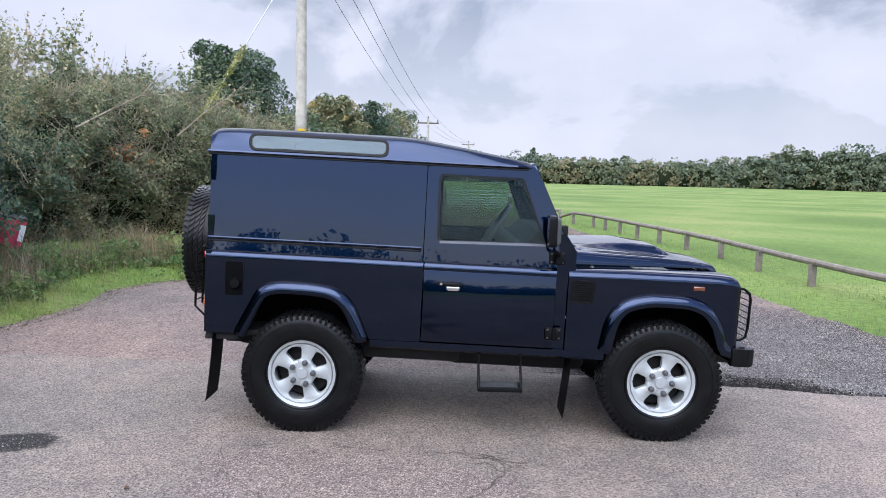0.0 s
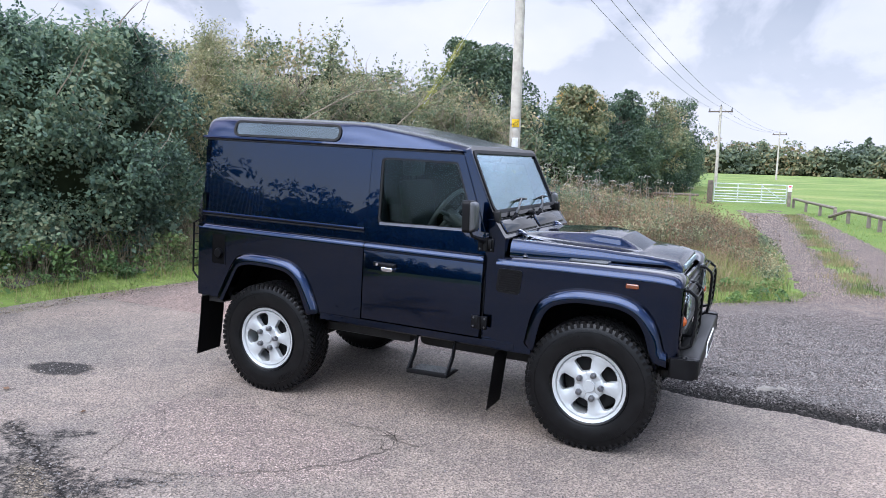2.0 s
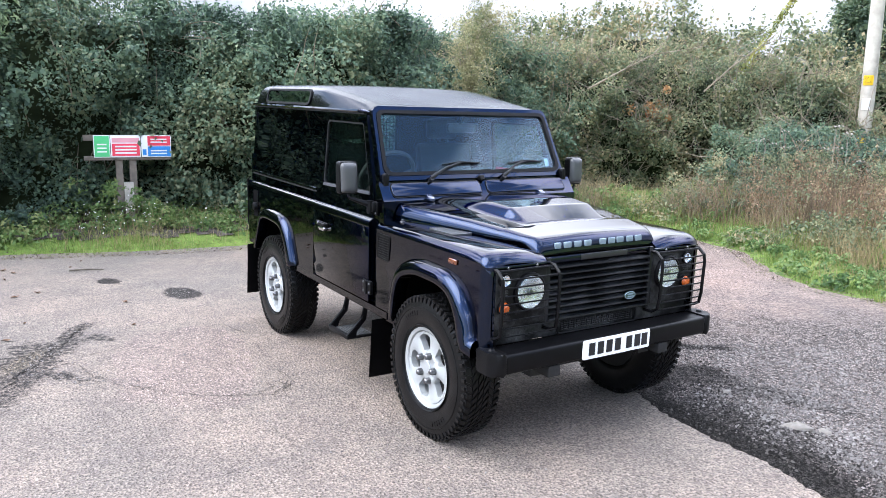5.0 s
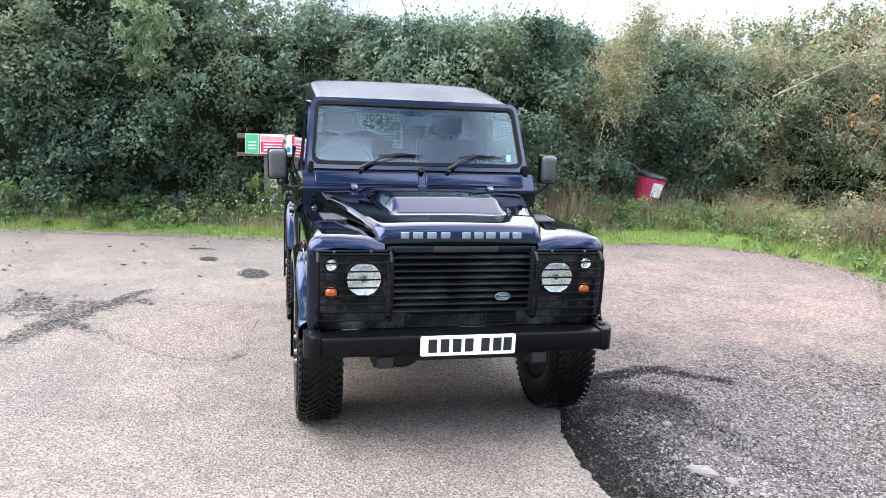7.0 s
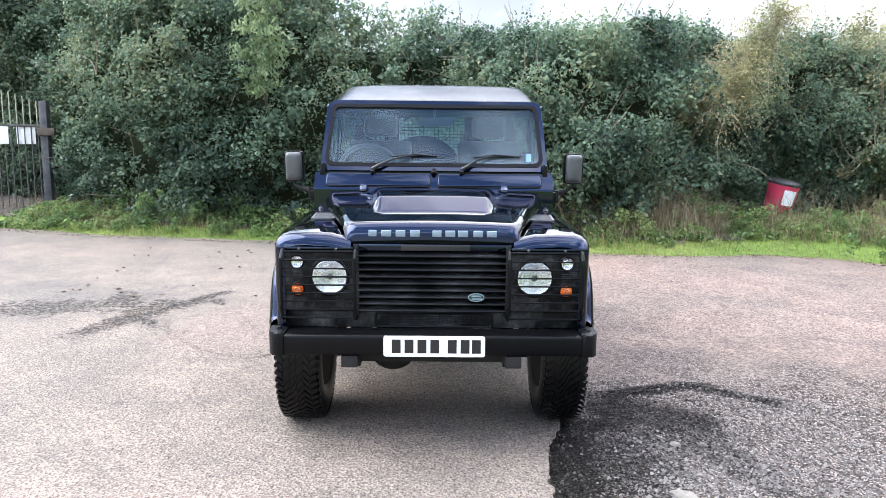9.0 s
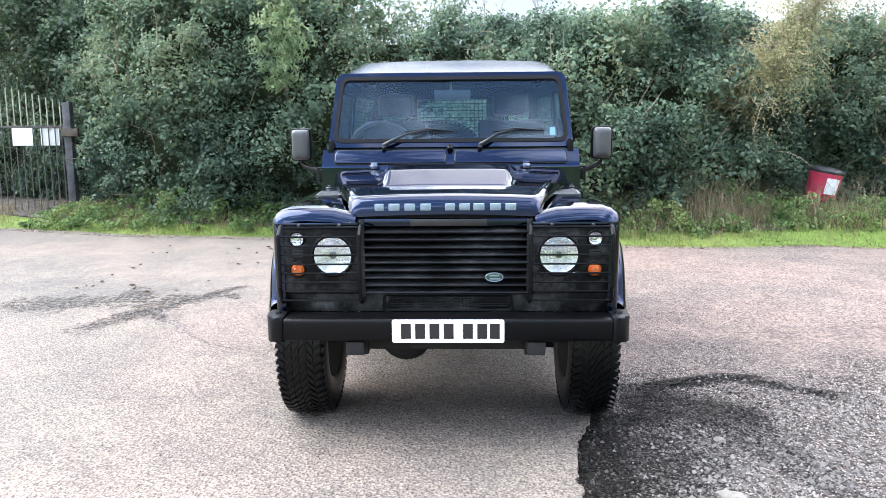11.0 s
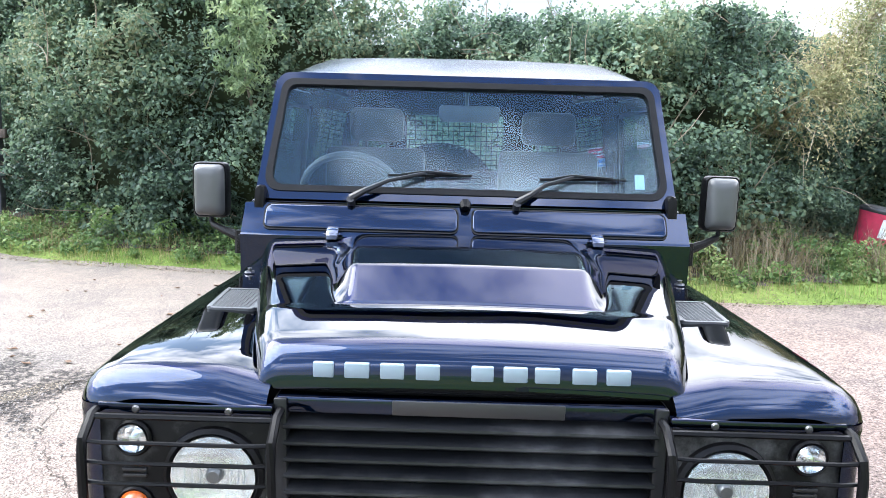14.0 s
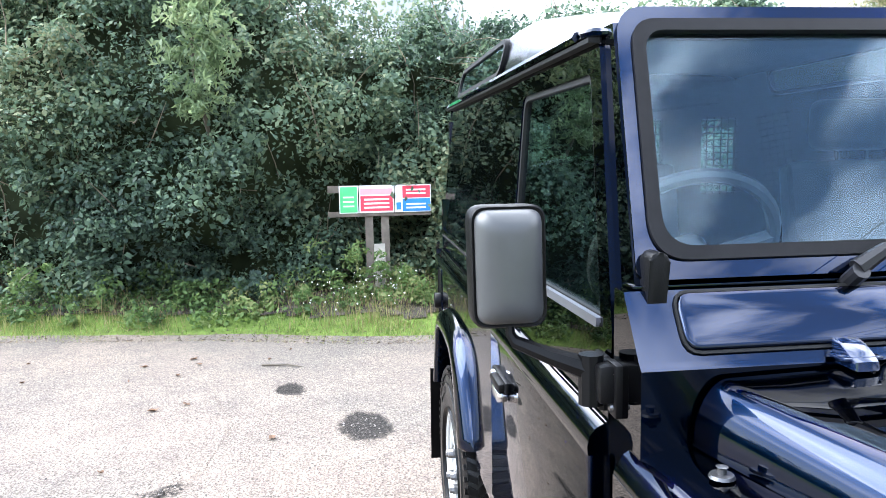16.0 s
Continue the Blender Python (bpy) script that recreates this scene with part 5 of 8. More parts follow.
gx, gy = rng.uniform(-3.5, 3.6, 26000), rng.uniform(6.3, 16, 26000)
m = (~inside(gx, gy, LOT)) & (wavy(gx, gy, 1.3, 9.0) + 0.35 * rng.normal(size=len(gx)) > -0.1)
gx, gy = gx[m], gy[m]
near = np.clip(0.2 + 0.35 * edge_distance(gx, gy, LOT), 0.2, 0.8)
hx, hy = rng.uniform(-3.5, 3.6, 22000), rng.uniform(6.0, 15, 22000)
m = (~inside(hx, hy, LOT)) & (wavy(hx, hy, 1.3, 9.0) < 0.25)
hx, hy = hx[m], hy[m]
blades("green_weeds", hx, hy, np.clip(0.15 + 0.3 * edge_distance(hx, hy, LOT), 0.15, 0.55) * rng.uniform(0.4, 1.0, len(hx)), rng.uniform(0.006, 0.012, len(hx)), GRASSBLADE, "rank green grass among the dead weeds", 0.6)
blades("long_grass", gx, gy, near * rng.uniform(0.2, 0.75, len(gx)), rng.uniform(0.006, 0.011, len(gx)), MIXGRASS, "long dry grass beside the track", 0.5)
EAST = [(5.9, 2.7), (5.6, 5.6), (5.7, 9), (5.5, 14), (5.0, 21), (4.3, 28)]
gx, gy = strip_points(EAST, 9500, 0.0, 3.2, side=1, power=1.2)
blades("field_grass", gx, gy, rng.uniform(0.03, 0.09, len(gx)), rng.uniform(0.006, 0.012, len(gx)), GRASSBLADE, "short green grass along the rail fence")
gx = 4.62 + rng.normal(0, 0.2, 14000)
gy = rng.uniform(6.4, 26, 14000)
gx -= 0.03 * (gy - 6)
m = wavy(gx, gy, 1.6, 3.0) + 0.5 * rng.normal(size=14000) > -0.1
gx, gy = gx[m], gy[m]
blades("track_grass", gx, gy, rng.uniform(0.04, 0.12, len(gx)), rng.uniform(0.007, 0.012, len(gx)), MIXGRASS, "grass strip between the wheel ruts")
wx, wy = rng.uniform(-3.2, 3.5, 1500), rng.uniform(6.4, 14, 1500)
m = (~inside(wx, wy, LOT)) & (wavy(wx, wy, 1.2, 6.0) > -0.05)
wx, wy = wx[m], wy[m]
C = np.stack([wx, wy, ground_z(wx, wy) + np.clip(0.4 * edge_distance(wx, wy, LOT), 0, 0.95) * rng.uniform(0.2, 1, len(wx))], -1)
v, f = clump_leaves(C, rng.uniform(0.1, 0.26, len(wx)), 60, np.tile([0.2, -0.4, 0.8], (len(wx), 1)), 0.05, 0.5)
tagged(poly_mesh("weed_clumps", v, f, LEAFTHORN), "olive green weed clumps among the dry grass", "weeds", kind="stuff")
gx, gy = strip_points(WESTEDGE[9:], 260, 0.0, -1.5, power=1.0)
m = np.hypot(gx - 2.43, gy - 5.4) > 0.4
gx, gy = gx[m], gy[m]
C = np.stack([gx, gy, np.where(inside(gx, gy, LOT), 0.0, ground_z(gx, gy)) + rng.uniform(0.0, 0.14, len(gx))], -1)
v, f = clump_leaves(C, rng.uniform(0.05, 0.15, len(gx)), 40, np.tile([0.2, -0.4, 0.9], (len(gx), 1)), 0.05, 0.6)
tagged(poly_mesh("low_weeds", v, f, NETTLE), "low leafy green weeds at the edge of the gravel", "weeds", kind="stuff")
k = 70
gx, gy = rng.uniform(-2.6, 1.6, k), rng.uniform(8.6, 12.6, k)
hh = rng.uniform(0.9, 1.45, k)
bm = bmesh.new()
for x, y, h in zip(gx, gy, hh):
    x, y, h = float(x), float(y), float(h)
    z = float(ground_z(np.array([x]), np.array([y]))[0])
    tube(bm, [(x, y, z - 0.02), (x + 0.03, y, z + h * 0.6), (x + 0.04, y - 0.02, z + h)], [0.006, 0.005, 0.003], 4)
    for q in range(5):
        a = 1.25 * q
        lathe(bm, [(0.0, 0.012), (0.014, 0.006), (0.018, 0.0), (0.0, -0.004)], (x + 0.04 + 0.06 * math.cos(a), y - 0.02 + 0.06 * math.sin(a), z + h + 0.01 * (q % 3)), "z", 5)
tagged(part("umbel_stalks", bm, mat_plain("dry_umbels", (0.22, 0.2, 0.17), 0.85, var=0.3), fix=False), "dry grey umbel heads standing above the weeds", "weeds", kind="stuff")
NL = 7000
gx, gy = strip_points(WESTEDGE, NL, 0.32, -0.25, power=1.6)
P = np.stack([gx, gy, np.where(inside(gx, gy, LOT), 0.006, ground_z(gx, gy) + 0.01)], -1)
v, f = leaf_quads(P, unit(rng.normal(size=(NL, 3)) * 0.25 + np.array([0, 0, 1])), rng.uniform(0.012, 0.045, NL), rng.uniform(0.006, 0.02, NL))
tagged(poly_mesh("leaf_litter", v, f, mat_leaf("leaf_litter_bits", [(0.04, 0.03, 0.022), (0.08, 0.06, 0.042), (0.14, 0.11, 0.07), (0.1, 0.12, 0.05)], 0.8, 0.1, 2.0)), "dead leaves and bits of straw along the tarmac edge", "litter", kind="stuff")
ND, PD = 1300, 50
gx, gy = rng.uniform(-2.4, 3.5, ND), rng.uniform(6.6, 13.5, ND)
m = (~inside(gx, gy, LOT)) & (edge_distance(gx, gy, LOT) > 0.5) & (wavy(gx, gy, 1.5, 7.0) > -0.2)
gx, gy = gx[m], gy[m]
k = len(gx)
hh = rng.uniform(0.6, 1.3, k) * np.clip(0.45 + 0.3 * edge_distance(gx, gy, LOT), 0.5, 1.0)
t = rng.uniform(0.35, 1, (k, PD))
tilt = 0.18 * rng.normal(size=(k, 2))
P = np.stack([gx[:, None] + tilt[:, :1] * t * hh[:, None], gy[:, None] + tilt[:, 1:] * t * hh[:, None], ground_z(gx, gy)[:, None] + t * hh[:, None]], -1) + 0.035 * rng.normal(size=(k, PD, 3))
v, f = leaf_quads(P.reshape(-1, 3), unit(rng.normal(size=(k * PD, 3))), rng.uniform(0.018, 0.045, k * PD), rng.uniform(0.01, 0.022, k * PD))
tagged(poly_mesh("dock_heads", v, f, DOCK), "rust-brown seed heads of dead dock plants", "weeds", kind="stuff")
gx, gy = strip_points(WESTEDGE[5:13], 7000, -0.55, -1.9)
m = wavy(gx, gy, 2.1, 8.0) + 0.4 * rng.normal(size=len(gx)) > -0.05
gx, gy = gx[m], gy[m]
blades("dead_stems", gx, gy, rng.uniform(0.25, 0.95, len(gx)) * (0.8 + 0.4 * wavy(gx, gy, 1.4, 2.0)), rng.uniform(0.004, 0.008, len(gx)), mat_leaf("grey_brown_stems", [(0.05, 0.04, 0.028), (0.09, 0.07, 0.048), (0.15, 0.12, 0.08), (0.23, 0.19, 0.13)], 0.8, 0.2, 1.0), "grey-brown dead stems before the hedge", 0.6)
# leafy weeds along the foot of the hedge
NW = 1000
gx, gy = strip_points([(-6.6, -7.3), (-6.0, -5.1), (-5.6, -2.5), (-5.6, -1.5), (-5.5, -0.3), (-5.0, 0.8), (-4.75, 2.3), (-4.65, 3.5), (-5.1, 4.6), (-4.6, 6.4), (-2.8, 7.6)], NW, 0.62, -0.6)
hh = 0.02 + np.where(gy < -6.3, 0.2, 0.5) * rng.uniform(0, 1, NW) ** 2.5 * np.clip(0.5 + 0.9 * wavy(gx, gy, 1.9, 4.0), 0.05, 1.4)
gx[:24], gy[:24] = -5.4 + 0.16 * rng.normal(size=24), 5.6 + 0.5 * rng.normal(size=24)
hh[:24] = rng.uniform(0.03, 0.22, 24)
C = np.stack([gx, gy, ground_z(gx, gy) + hh], -1)
v, f = clump_leaves(C, 0.05 + 0.15 * rng.uniform(0, 1, NW), 45, np.tile([0.5, 0, 0.8], (NW, 1)), 0.055, 0.5)
tagged(poly_mesh("nettle_patch", v, f, NETTLE), "leafy green weeds at the foot of the hedge", "weeds", kind="stuff")


NF = 90
gx, gy = -5.05 + 0.22 * rng.normal(size=NF), -0.95 + 0.42 * rng.normal(size=NF)
P = np.stack([gx, gy, ground_z(gx, gy) + rng.uniform(0.08, 0.42, NF)], -1)
v, f = leaf_quads(P, unit(rng.normal(size=(NF, 3)) * 0.5 + np.array([0.8, 0, 0.7])), rng.uniform(0.014, 0.028, NF), rng.uniform(0.012, 0.024, NF))
tagged(poly_mesh("white_flowers", v, f, mat_plain("flower_petals", (0.65, 0.65, 0.6), 0.7, var=0.1)), "small white flowers among the weeds by the notice board", "flowers", kind="stuff")


# ---- the off-road vehicle ----
car = empty("off_road_vehicle", "dark navy blue short-wheelbase hard-top off-road vehicle parked on the tarmac", "car")
RAKE = Matrix.Translation((1.18, 0, 0.6)) @ Matrix.Rotation(radians(1.7), 4, "Y") @ Matrix.Translation((-1.18, 0, -0.6))


def cpart(name, bm, material, parent=None, label="", angle=35):
    """A part of the body, which sits tail-high on its springs."""
    bmesh.ops.transform(bm, matrix=RAKE, verts=bm.verts[:])
    return part(name, bm, material, parent or car, label, angle)


def up_y(z):
    """Half width of the upper body at a height."""
    return 0.752 - 0.052 * (z - 1.14) / 0.625


ARCH_R = [(-0.474, 0.56), (-0.43, 0.66), (-0.375, 0.77), (-0.33, 0.86), (-0.28, 0.922), (-0.18, 0.957), (-0.05, 0.962), (0.08, 0.957), (0.18, 0.943), (0.25, 0.912), (0.31, 0.86), (0.36, 0.78), (0.41, 0.67), (0.448, 0.565)]
ARCH_F = [(1.925, 0.58), (1.935, 0.70), (1.965, 0.83), (2.02, 0.92), (2.10, 0.972), (2.23, 1.005), (2.36, 1.008), (2.49, 1.002), (2.59, 0.972), (2.66, 0.92), (2.715, 0.84), (2.75, 0.74), (2.77, 0.66)]


def inset(pts, c, k):
    return [(c[0] + (x - c[0]) * k, c[1] + (z - c[1]) * k) for x, z in pts]


CUT_R = inset(ARCH_R, (-0.01, 0.5), 0.9)
CUT_F = inset(ARCH_F, (2.355, 0.5), 0.9)
SHOULDER = [(0.787, 1.082), (0.788, 1.098), (0.784, 1.114), (0.774, 1.127), (0.76, 1.134), (0.735, 1.138), (0.735, 1.082)]


def sides(fn):
    for s in (-1, 1):
        fn(s)


def lower_side(s):
    bm = bmesh.new()
    cut = [(CUT_R[0][0], 0.597)] + CUT_R[1:-1] + [(CUT_R[-1][0], 0.607)]
    prism(bm, [(-0.645, 0.597)] + cut + [(0.764, 0.607), (0.764, 1.082), (-0.645, 1.082)], s * 0.787, s * 0.74)
    cpart("rear_side_panel", bm, PAINT)
    bm = bmesh.new()
    prism(bm, [(s * y, z) for y, z in SHOULDER], -0.645, 0.764, "yz")
    cpart("shoulder_rail", bm, PAINT, angle=60)
    bm = bmesh.new()
    prism(bm, [(-0.652, 0.54), (-0.645, 0.605), (-0.3, 0.6), (-0.45, 0.545)], s * 0.74, s * 0.2)
    cpart("rear_valance", bm, UNDER)
    # sill
    bm = bmesh.new()
    prism(bm, [(s * 0.782, 0.603), (s * 0.782, 0.56), (s * 0.765, 0.548), (s * 0.7, 0.548), (s * 0.7, 0.603)], 0.44, 1.86, "yz")
    cpart("sill", bm, PAINT)


sides(lower_side)


def upper_side(s):
    bm = bmesh.new()
    slab(bm, [(-0.645, 1.132), (0.757, 1.132), (0.757, 1.77), (-0.645, 1.77)], lambda u, v, d: (u, s * (up_y(v) - d), v), 0.02)
    cpart("hard_top_side", bm, PAINT)
    bm = bmesh.new()
    tube(bm, [(-0.64, s * (up_y(1.215) + 0.001), 1.215), (0.745, s * (up_y(1.215) + 0.001), 1.215)], 0.011, 8)
    cpart("side_moulding", bm, PAINT)
    bm = bmesh.new()
    tube(bm, [(-0.64, s * (up_y(1.17) - 0.002), 1.196), (0.745, s * (up_y(1.17) - 0.002), 1.196)], 0.006, 6)
    cpart("side_seal", bm, RUBBER)


sides(upper_side)


def roof_top(x):
    return float(np.interp(x, [-0.66, -0.64, -0.6, -0.5, 0.2, 0.55, 0.68, 0.8, 1.0, 1.3, 1.43, 1.45], [1.905, 1.925, 1.932, 1.936, 1.938, 1.936, 1.93, 1.912, 1.882, 1.832, 1.806, 1.79]))


RSEC = [(0.705, 0.0), (0.694, 0.22), (0.672, 0.72), (0.652, 0.86), (0.622, 0.94), (0.57, 0.985), (0.45, 1.015), (0.25, 1.04), (0.0, 1.05)]
RX = [-0.66, -0.645, -0.62, -0.57, -0.5, -0.385, -0.2, 0.05, 0.3, 0.475, 0.56, 0.64, 0.68, 0.74, 0.85, 1.0, 1.15, 1.3, 1.38, 1.425, 1.445]


def roof_row(x, drop=0.0):
    t = roof_top(x) - drop
    w = float(np.interp(x, [-0.66, -0.5, 0.9, 1.445], [0.985, 1.0, 1.0, 0.962]))
    half = [(w * y, 1.772 + (t - 1.772) * k) for y, k in RSEC]
    return [(x, -y, z) for y, z in half] + [(x, y, z) for y, z in half[-2::-1]]


bm = bmesh.new()
rows = [roof_row(x) for x in RX]
vs = [[bm.verts.new(p) for p in r] for r in rows]
nj = len(vs[0])
for i in range(len(vs) - 1):
    for j in range(nj - 1):
        light = -0.39 < (RX[i] + RX[i + 1]) / 2 < 0.48 and j in (1, nj - 3)
        if not light:
            bm.faces.new((vs[i][j], vs[i + 1][j], vs[i + 1][j + 1], vs[i][j + 1]))
bm.faces.new([vs[0][j] for j in range(nj)])
bm.faces.new([vs[-1][j] for j in range(nj)][::-1])
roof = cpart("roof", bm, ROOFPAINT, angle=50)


def roof_trim(s):
    bm = bmesh.new()
    prism(bm, [(s * 0.70, 1.764), (s * 0.726, 1.764), (s * 0.732, 1.772), (s * 0.726, 1.782), (s * 0.69, 1.784)], -0.665, 1.34, "yz")
    tube(bm, [(1.335, s * 0.712, 1.774), (1.4, s * 0.702, 1.772), (1.432, s * 0.688, 1.768)], [0.012, 0.01, 0.006], 8)
    cpart("roof_gutter", bm, PAINT)
    bm = bmesh.new()
    prism(bm, [(s * 0.70, 1.752), (s * 0.722, 1.754), (s * 0.722, 1.762), (s * 0.70, 1.762)], -0.645, 1.41, "yz")
    cpart("gutter_seal", bm, RUBBER)

    def place(u, v, d):
        return (u, s * (0.7015 - 0.022 * (v - 1.80) / 0.085 + 0.004 - d), v)
    outer = rounded([(-0.41, 1.79), (0.50, 1.79), (0.50, 1.905), (-0.41, 1.905)], 0.055, 7)
    inner = rounded([(-0.392, 1.806), (0.482, 1.806), (0.482, 1.89), (-0.392, 1.89)], 0.042, 7)
    bm = bmesh.new()
    ring(bm, outer, inner, place, 0.022)
    light = cpart("roof_light", bm, RUBBER, roof)
    bm = bmesh.new()
    slab(bm, inner, lambda u, v, d: place(u, v, d + 0.006), 0.004)
    g = cpart("roof_glass", bm, FILMGLASS, roof)
    g.visible_shadow = False


sides(roof_trim)

# rear end
bm = bmesh.new()
for y0, y1, z0, z1 in ((-0.785, 0.785, 0.6, 1.135), (-0.752, 0.752, 1.135, 1.36), (-0.705, 0.705, 1.70, 1.775)):
    box(bm, (-0.645, y0, z0), (-0.61, y1, z1))
for y0, y1 in ((-0.715, -0.645), (-0.47, -0.34), (0.28, 0.47), (0.645, 0.715)):
    box(bm, (-0.645, y0, 1.355), (-0.61, y1, 1.705))
back = cpart("rear_wall", bm, PAINT)
for y0, y1 in ((-0.645, -0.47), (-0.34, 0.28), (0.47, 0.645)):
    bm = bmesh.new()
    box(bm, (-0.632, y0, 1.355), (-0.626, y1, 1.705))
    g = cpart("rear_glass", bm, WSGLASS, back)
    g.visible_shadow = False
    bm = bmesh.new()
    y = y0 + 0.02
    while y < y1:
        tube(bm, [(-0.598, y, 1.35), (-0.598, y, 1.71)], 0.0022, 4)
        y += 0.035
    z = 1.365
    while z < 1.705:
        tube(bm, [(-0.598, y0, z), (-0.598, y1, z)], 0.0022, 4)
        z += 0.03
    cpart("window_mesh", bm, SATIN, back)


def rear_corner(s):
    bm = bmesh.new()
    lathe(bm, [(0.0, -0.03), (0.022, -0.028), (0.034, -0.018), (0.036, 0.0)], (-0.648, s * 0.70, 1.095), "x", 20)
    cpart("tail_lamp", bm, RED)
    bm = bmesh.new()
    lathe(bm, [(0.0, -0.03), (0.022, -0.028), (0.034, -0.018), (0.036, 0.0)], (-0.648, s * 0.70, 0.78), "x", 20)
    cpart("rear_indicator", bm, AMBER)
    bm = bmesh.new()
    for y in (0.63, 0.77):
        tube(bm, [(-0.645, s * y, 1.16), (-0.705, s * y, 1.13), (-0.71, s * y, 0.76), (-0.645, s * y, 0.70)], 0.008, 6)
    for k in range(6):
        tube(bm, [(-0.708, s * 0.63, 0.8 + 0.06 * k), (-0.708, s * 0.77, 0.8 + 0.06 * k)], 0.004, 5)
    cpart("rear_lamp_guard", bm, SATIN)


sides(rear_corner)

# filler recess in the driver's side
bm = bmesh.new()
ring(bm, rounded([(-0.52, 0.84), (-0.39, 0.84), (-0.39, 1.075), (-0.52, 1.075)], 0.015, 4), rounded([(-0.512, 0.848), (-0.398, 0.848), (-0.398, 1.067), (-0.512, 1.067)], 0.012, 4), lambda u, v, d: (u, -(0.7905 - d), v), 0.003)
cpart("filler_surround", bm, PAINT)
# flush black plate, its colour standing for the shade inside the recess
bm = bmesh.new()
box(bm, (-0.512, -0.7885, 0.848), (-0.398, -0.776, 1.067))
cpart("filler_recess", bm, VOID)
bm = bmesh.new()
lathe(bm, [(0.0, -0.03), (0.03, -0.03), (0.034, -0.022), (0.034, 0.0)], (-0.445, -0.785, 0.93), "y", 24)
cpart("filler_cap", bm, SATIN)


# doors
def door(s):
    bm = bmesh.new()
    prism(bm, [(0.772, 0.613), (1.628, 0.613), (1.628, 1.082), (0.772, 1.082)], s * 0.789, s * 0.745, r=0.004)
    d = cpart("door", bm, PAINT)
    bm = bmesh.new()
    prism(bm, [(s * (y + 0.002), z) for y, z in SHOULDER], 0.772, 1.628, "yz")
    cpart("shoulder_rail", bm, PAINT, d, angle=60)

    def place(u, v, t):
        return (u, s * (up_y(v) + 0.004 - t), v)
    outer = rounded([(0.762, 1.132), (1.626, 1.132), (1.612, 1.27), (1.42, 1.752), (0.762, 1.752)], [0.01, 0.01, 0.05, 0.02, 0.02], 6)
    inner = rounded([(0.842, 1.262), (1.555, 1.278), (1.553, 1.283), (1.385, 1.702), (0.836, 1.702)], [0.035, 0.01, 0.01, 0.03, 0.035], 6)
    bm = bmesh.new()
    ring(bm, outer, inner, place, 0.035)
    cpart("window_surround", bm, PAINT, d)
    inner2 = rounded([(0.856, 1.275), (1.538, 1.29), (1.536, 1.295), (1.376, 1.69), (0.85, 1.69)], [0.03, 0.01, 0.01, 0.025, 0.03], 6)
    bm = bmesh.new()
    ring(bm, inner, inner2, lambda u, v, t: place(u, v, t + 0.004), 0.02)
    cpart("window_seal", bm, RUBBER, d)
    bm = bmesh.new()
    slab(bm, inner2, lambda u, v, t: place(u, v, t + 0.012), 0.004)
    g = cpart("door_glass", bm, SIDEGLASS, d)
    g.visible_shadow = False
    bm = bmesh.new()
    slab(bm, rounded([(0.862, 1.256), (1.55, 1.271), (1.548, 1.287), (0.858, 1.272)], 0.004, 3), lambda u, v, t: place(u, v, t - 0.006), 0.01)
    cpart("window_sill_trim", bm, SILVERTRIM, d)
    # handle
    bm = bmesh.new()
    box(bm, (0.852, s * 0.787, 0.984), (1.022, s * 0.8, 1.012), 0.005)
    box(bm, (0.905, s * 0.795, 0.988), (1.016, s * 0.816, 1.008), 0.006)
    cpart("handle_plate", bm, BLACK, d)
    bm = bmesh.new()
    prism(bm, rounded([(0.918, 0.972), (0.932, 0.957), (0.998, 0.957), (1.008, 0.972), (1.004, 0.984), (0.922, 0.984)], 0.006, 3), s * 0.79, s * 0.815, r=0.003)
    cpart("door_handle", bm, CHROME, d, "bright metal lift handle")
    bm = bmesh.new()
    lathe(bm, [(0.0, s * 0.01), (0.009, s * 0.01), (0.0105, 0.0)], (0.886, s * 0.8, 0.998), "y", 16)
    cpart("door_lock", bm, CHROME, d)
    for z in (0.71, 1.2):
        yb = 0.789 if z < 1 else up_y(z) + 0.004
        bm = bmesh.new()
        box(bm, (1.575, s * yb, z - 0.042), (1.625, s * (yb + 0.012), z + 0.042), 0.004)
        box(bm, (1.636, s * (yb - 0.01), z - 0.042), (1.68, s * (yb + 0.012), z + 0.042), 0.004)
        tube(bm, [(1.631, s * (yb + 0.012), z - 0.04), (1.631, s * (yb + 0.012), z + 0.04)], 0.012, 8)
        hinge = cpart("door_hinge", bm, SATIN, d, "black steel hinge with bolts")
        for dx, dz in ((1.59, 0.027), (1.59, -0.027), (1.665, 0.027), (1.665, -0.027)):
            bm = bmesh.new()
            lathe(bm, [(0.0, s * 0.007), (0.005, s * 0.006), (0.0075, 0.0)], (dx, s * (yb + 0.011), z + dz), "y", 10)
            cpart("hinge_bolt", bm, STEEL, d)


sides(door)


# windscreen, its surround and the bulkhead
def ws(y, z, d=0.0):
    """A point of the windscreen's plane, d proud of it."""
    return (1.652 - 0.489 * (z - 1.365) + 0.898 * d, y, z + 0.44 * d)


outer = rounded([(-0.726, 1.362), (0.726, 1.362), (0.688, 1.803), (-0.688, 1.803)], [0.02, 0.02, 0.06, 0.06], 12)
inner = rounded([(-0.70, 1.388), (0.70, 1.388), (0.666, 1.778), (-0.666, 1.778)], [0.06, 0.06, 0.05, 0.05], 12)
inner2 = rounded([(-0.676, 1.408), (0.676, 1.408), (0.645, 1.757), (-0.645, 1.757)], [0.05, 0.05, 0.04, 0.04], 12)
bm = bmesh.new()
ring(bm, outer, inner, lambda u, v, t: ws(u, v, 0.012 - t), 0.055)
screen = cpart("windscreen_surround", bm, PAINT)
bm = bmesh.new()
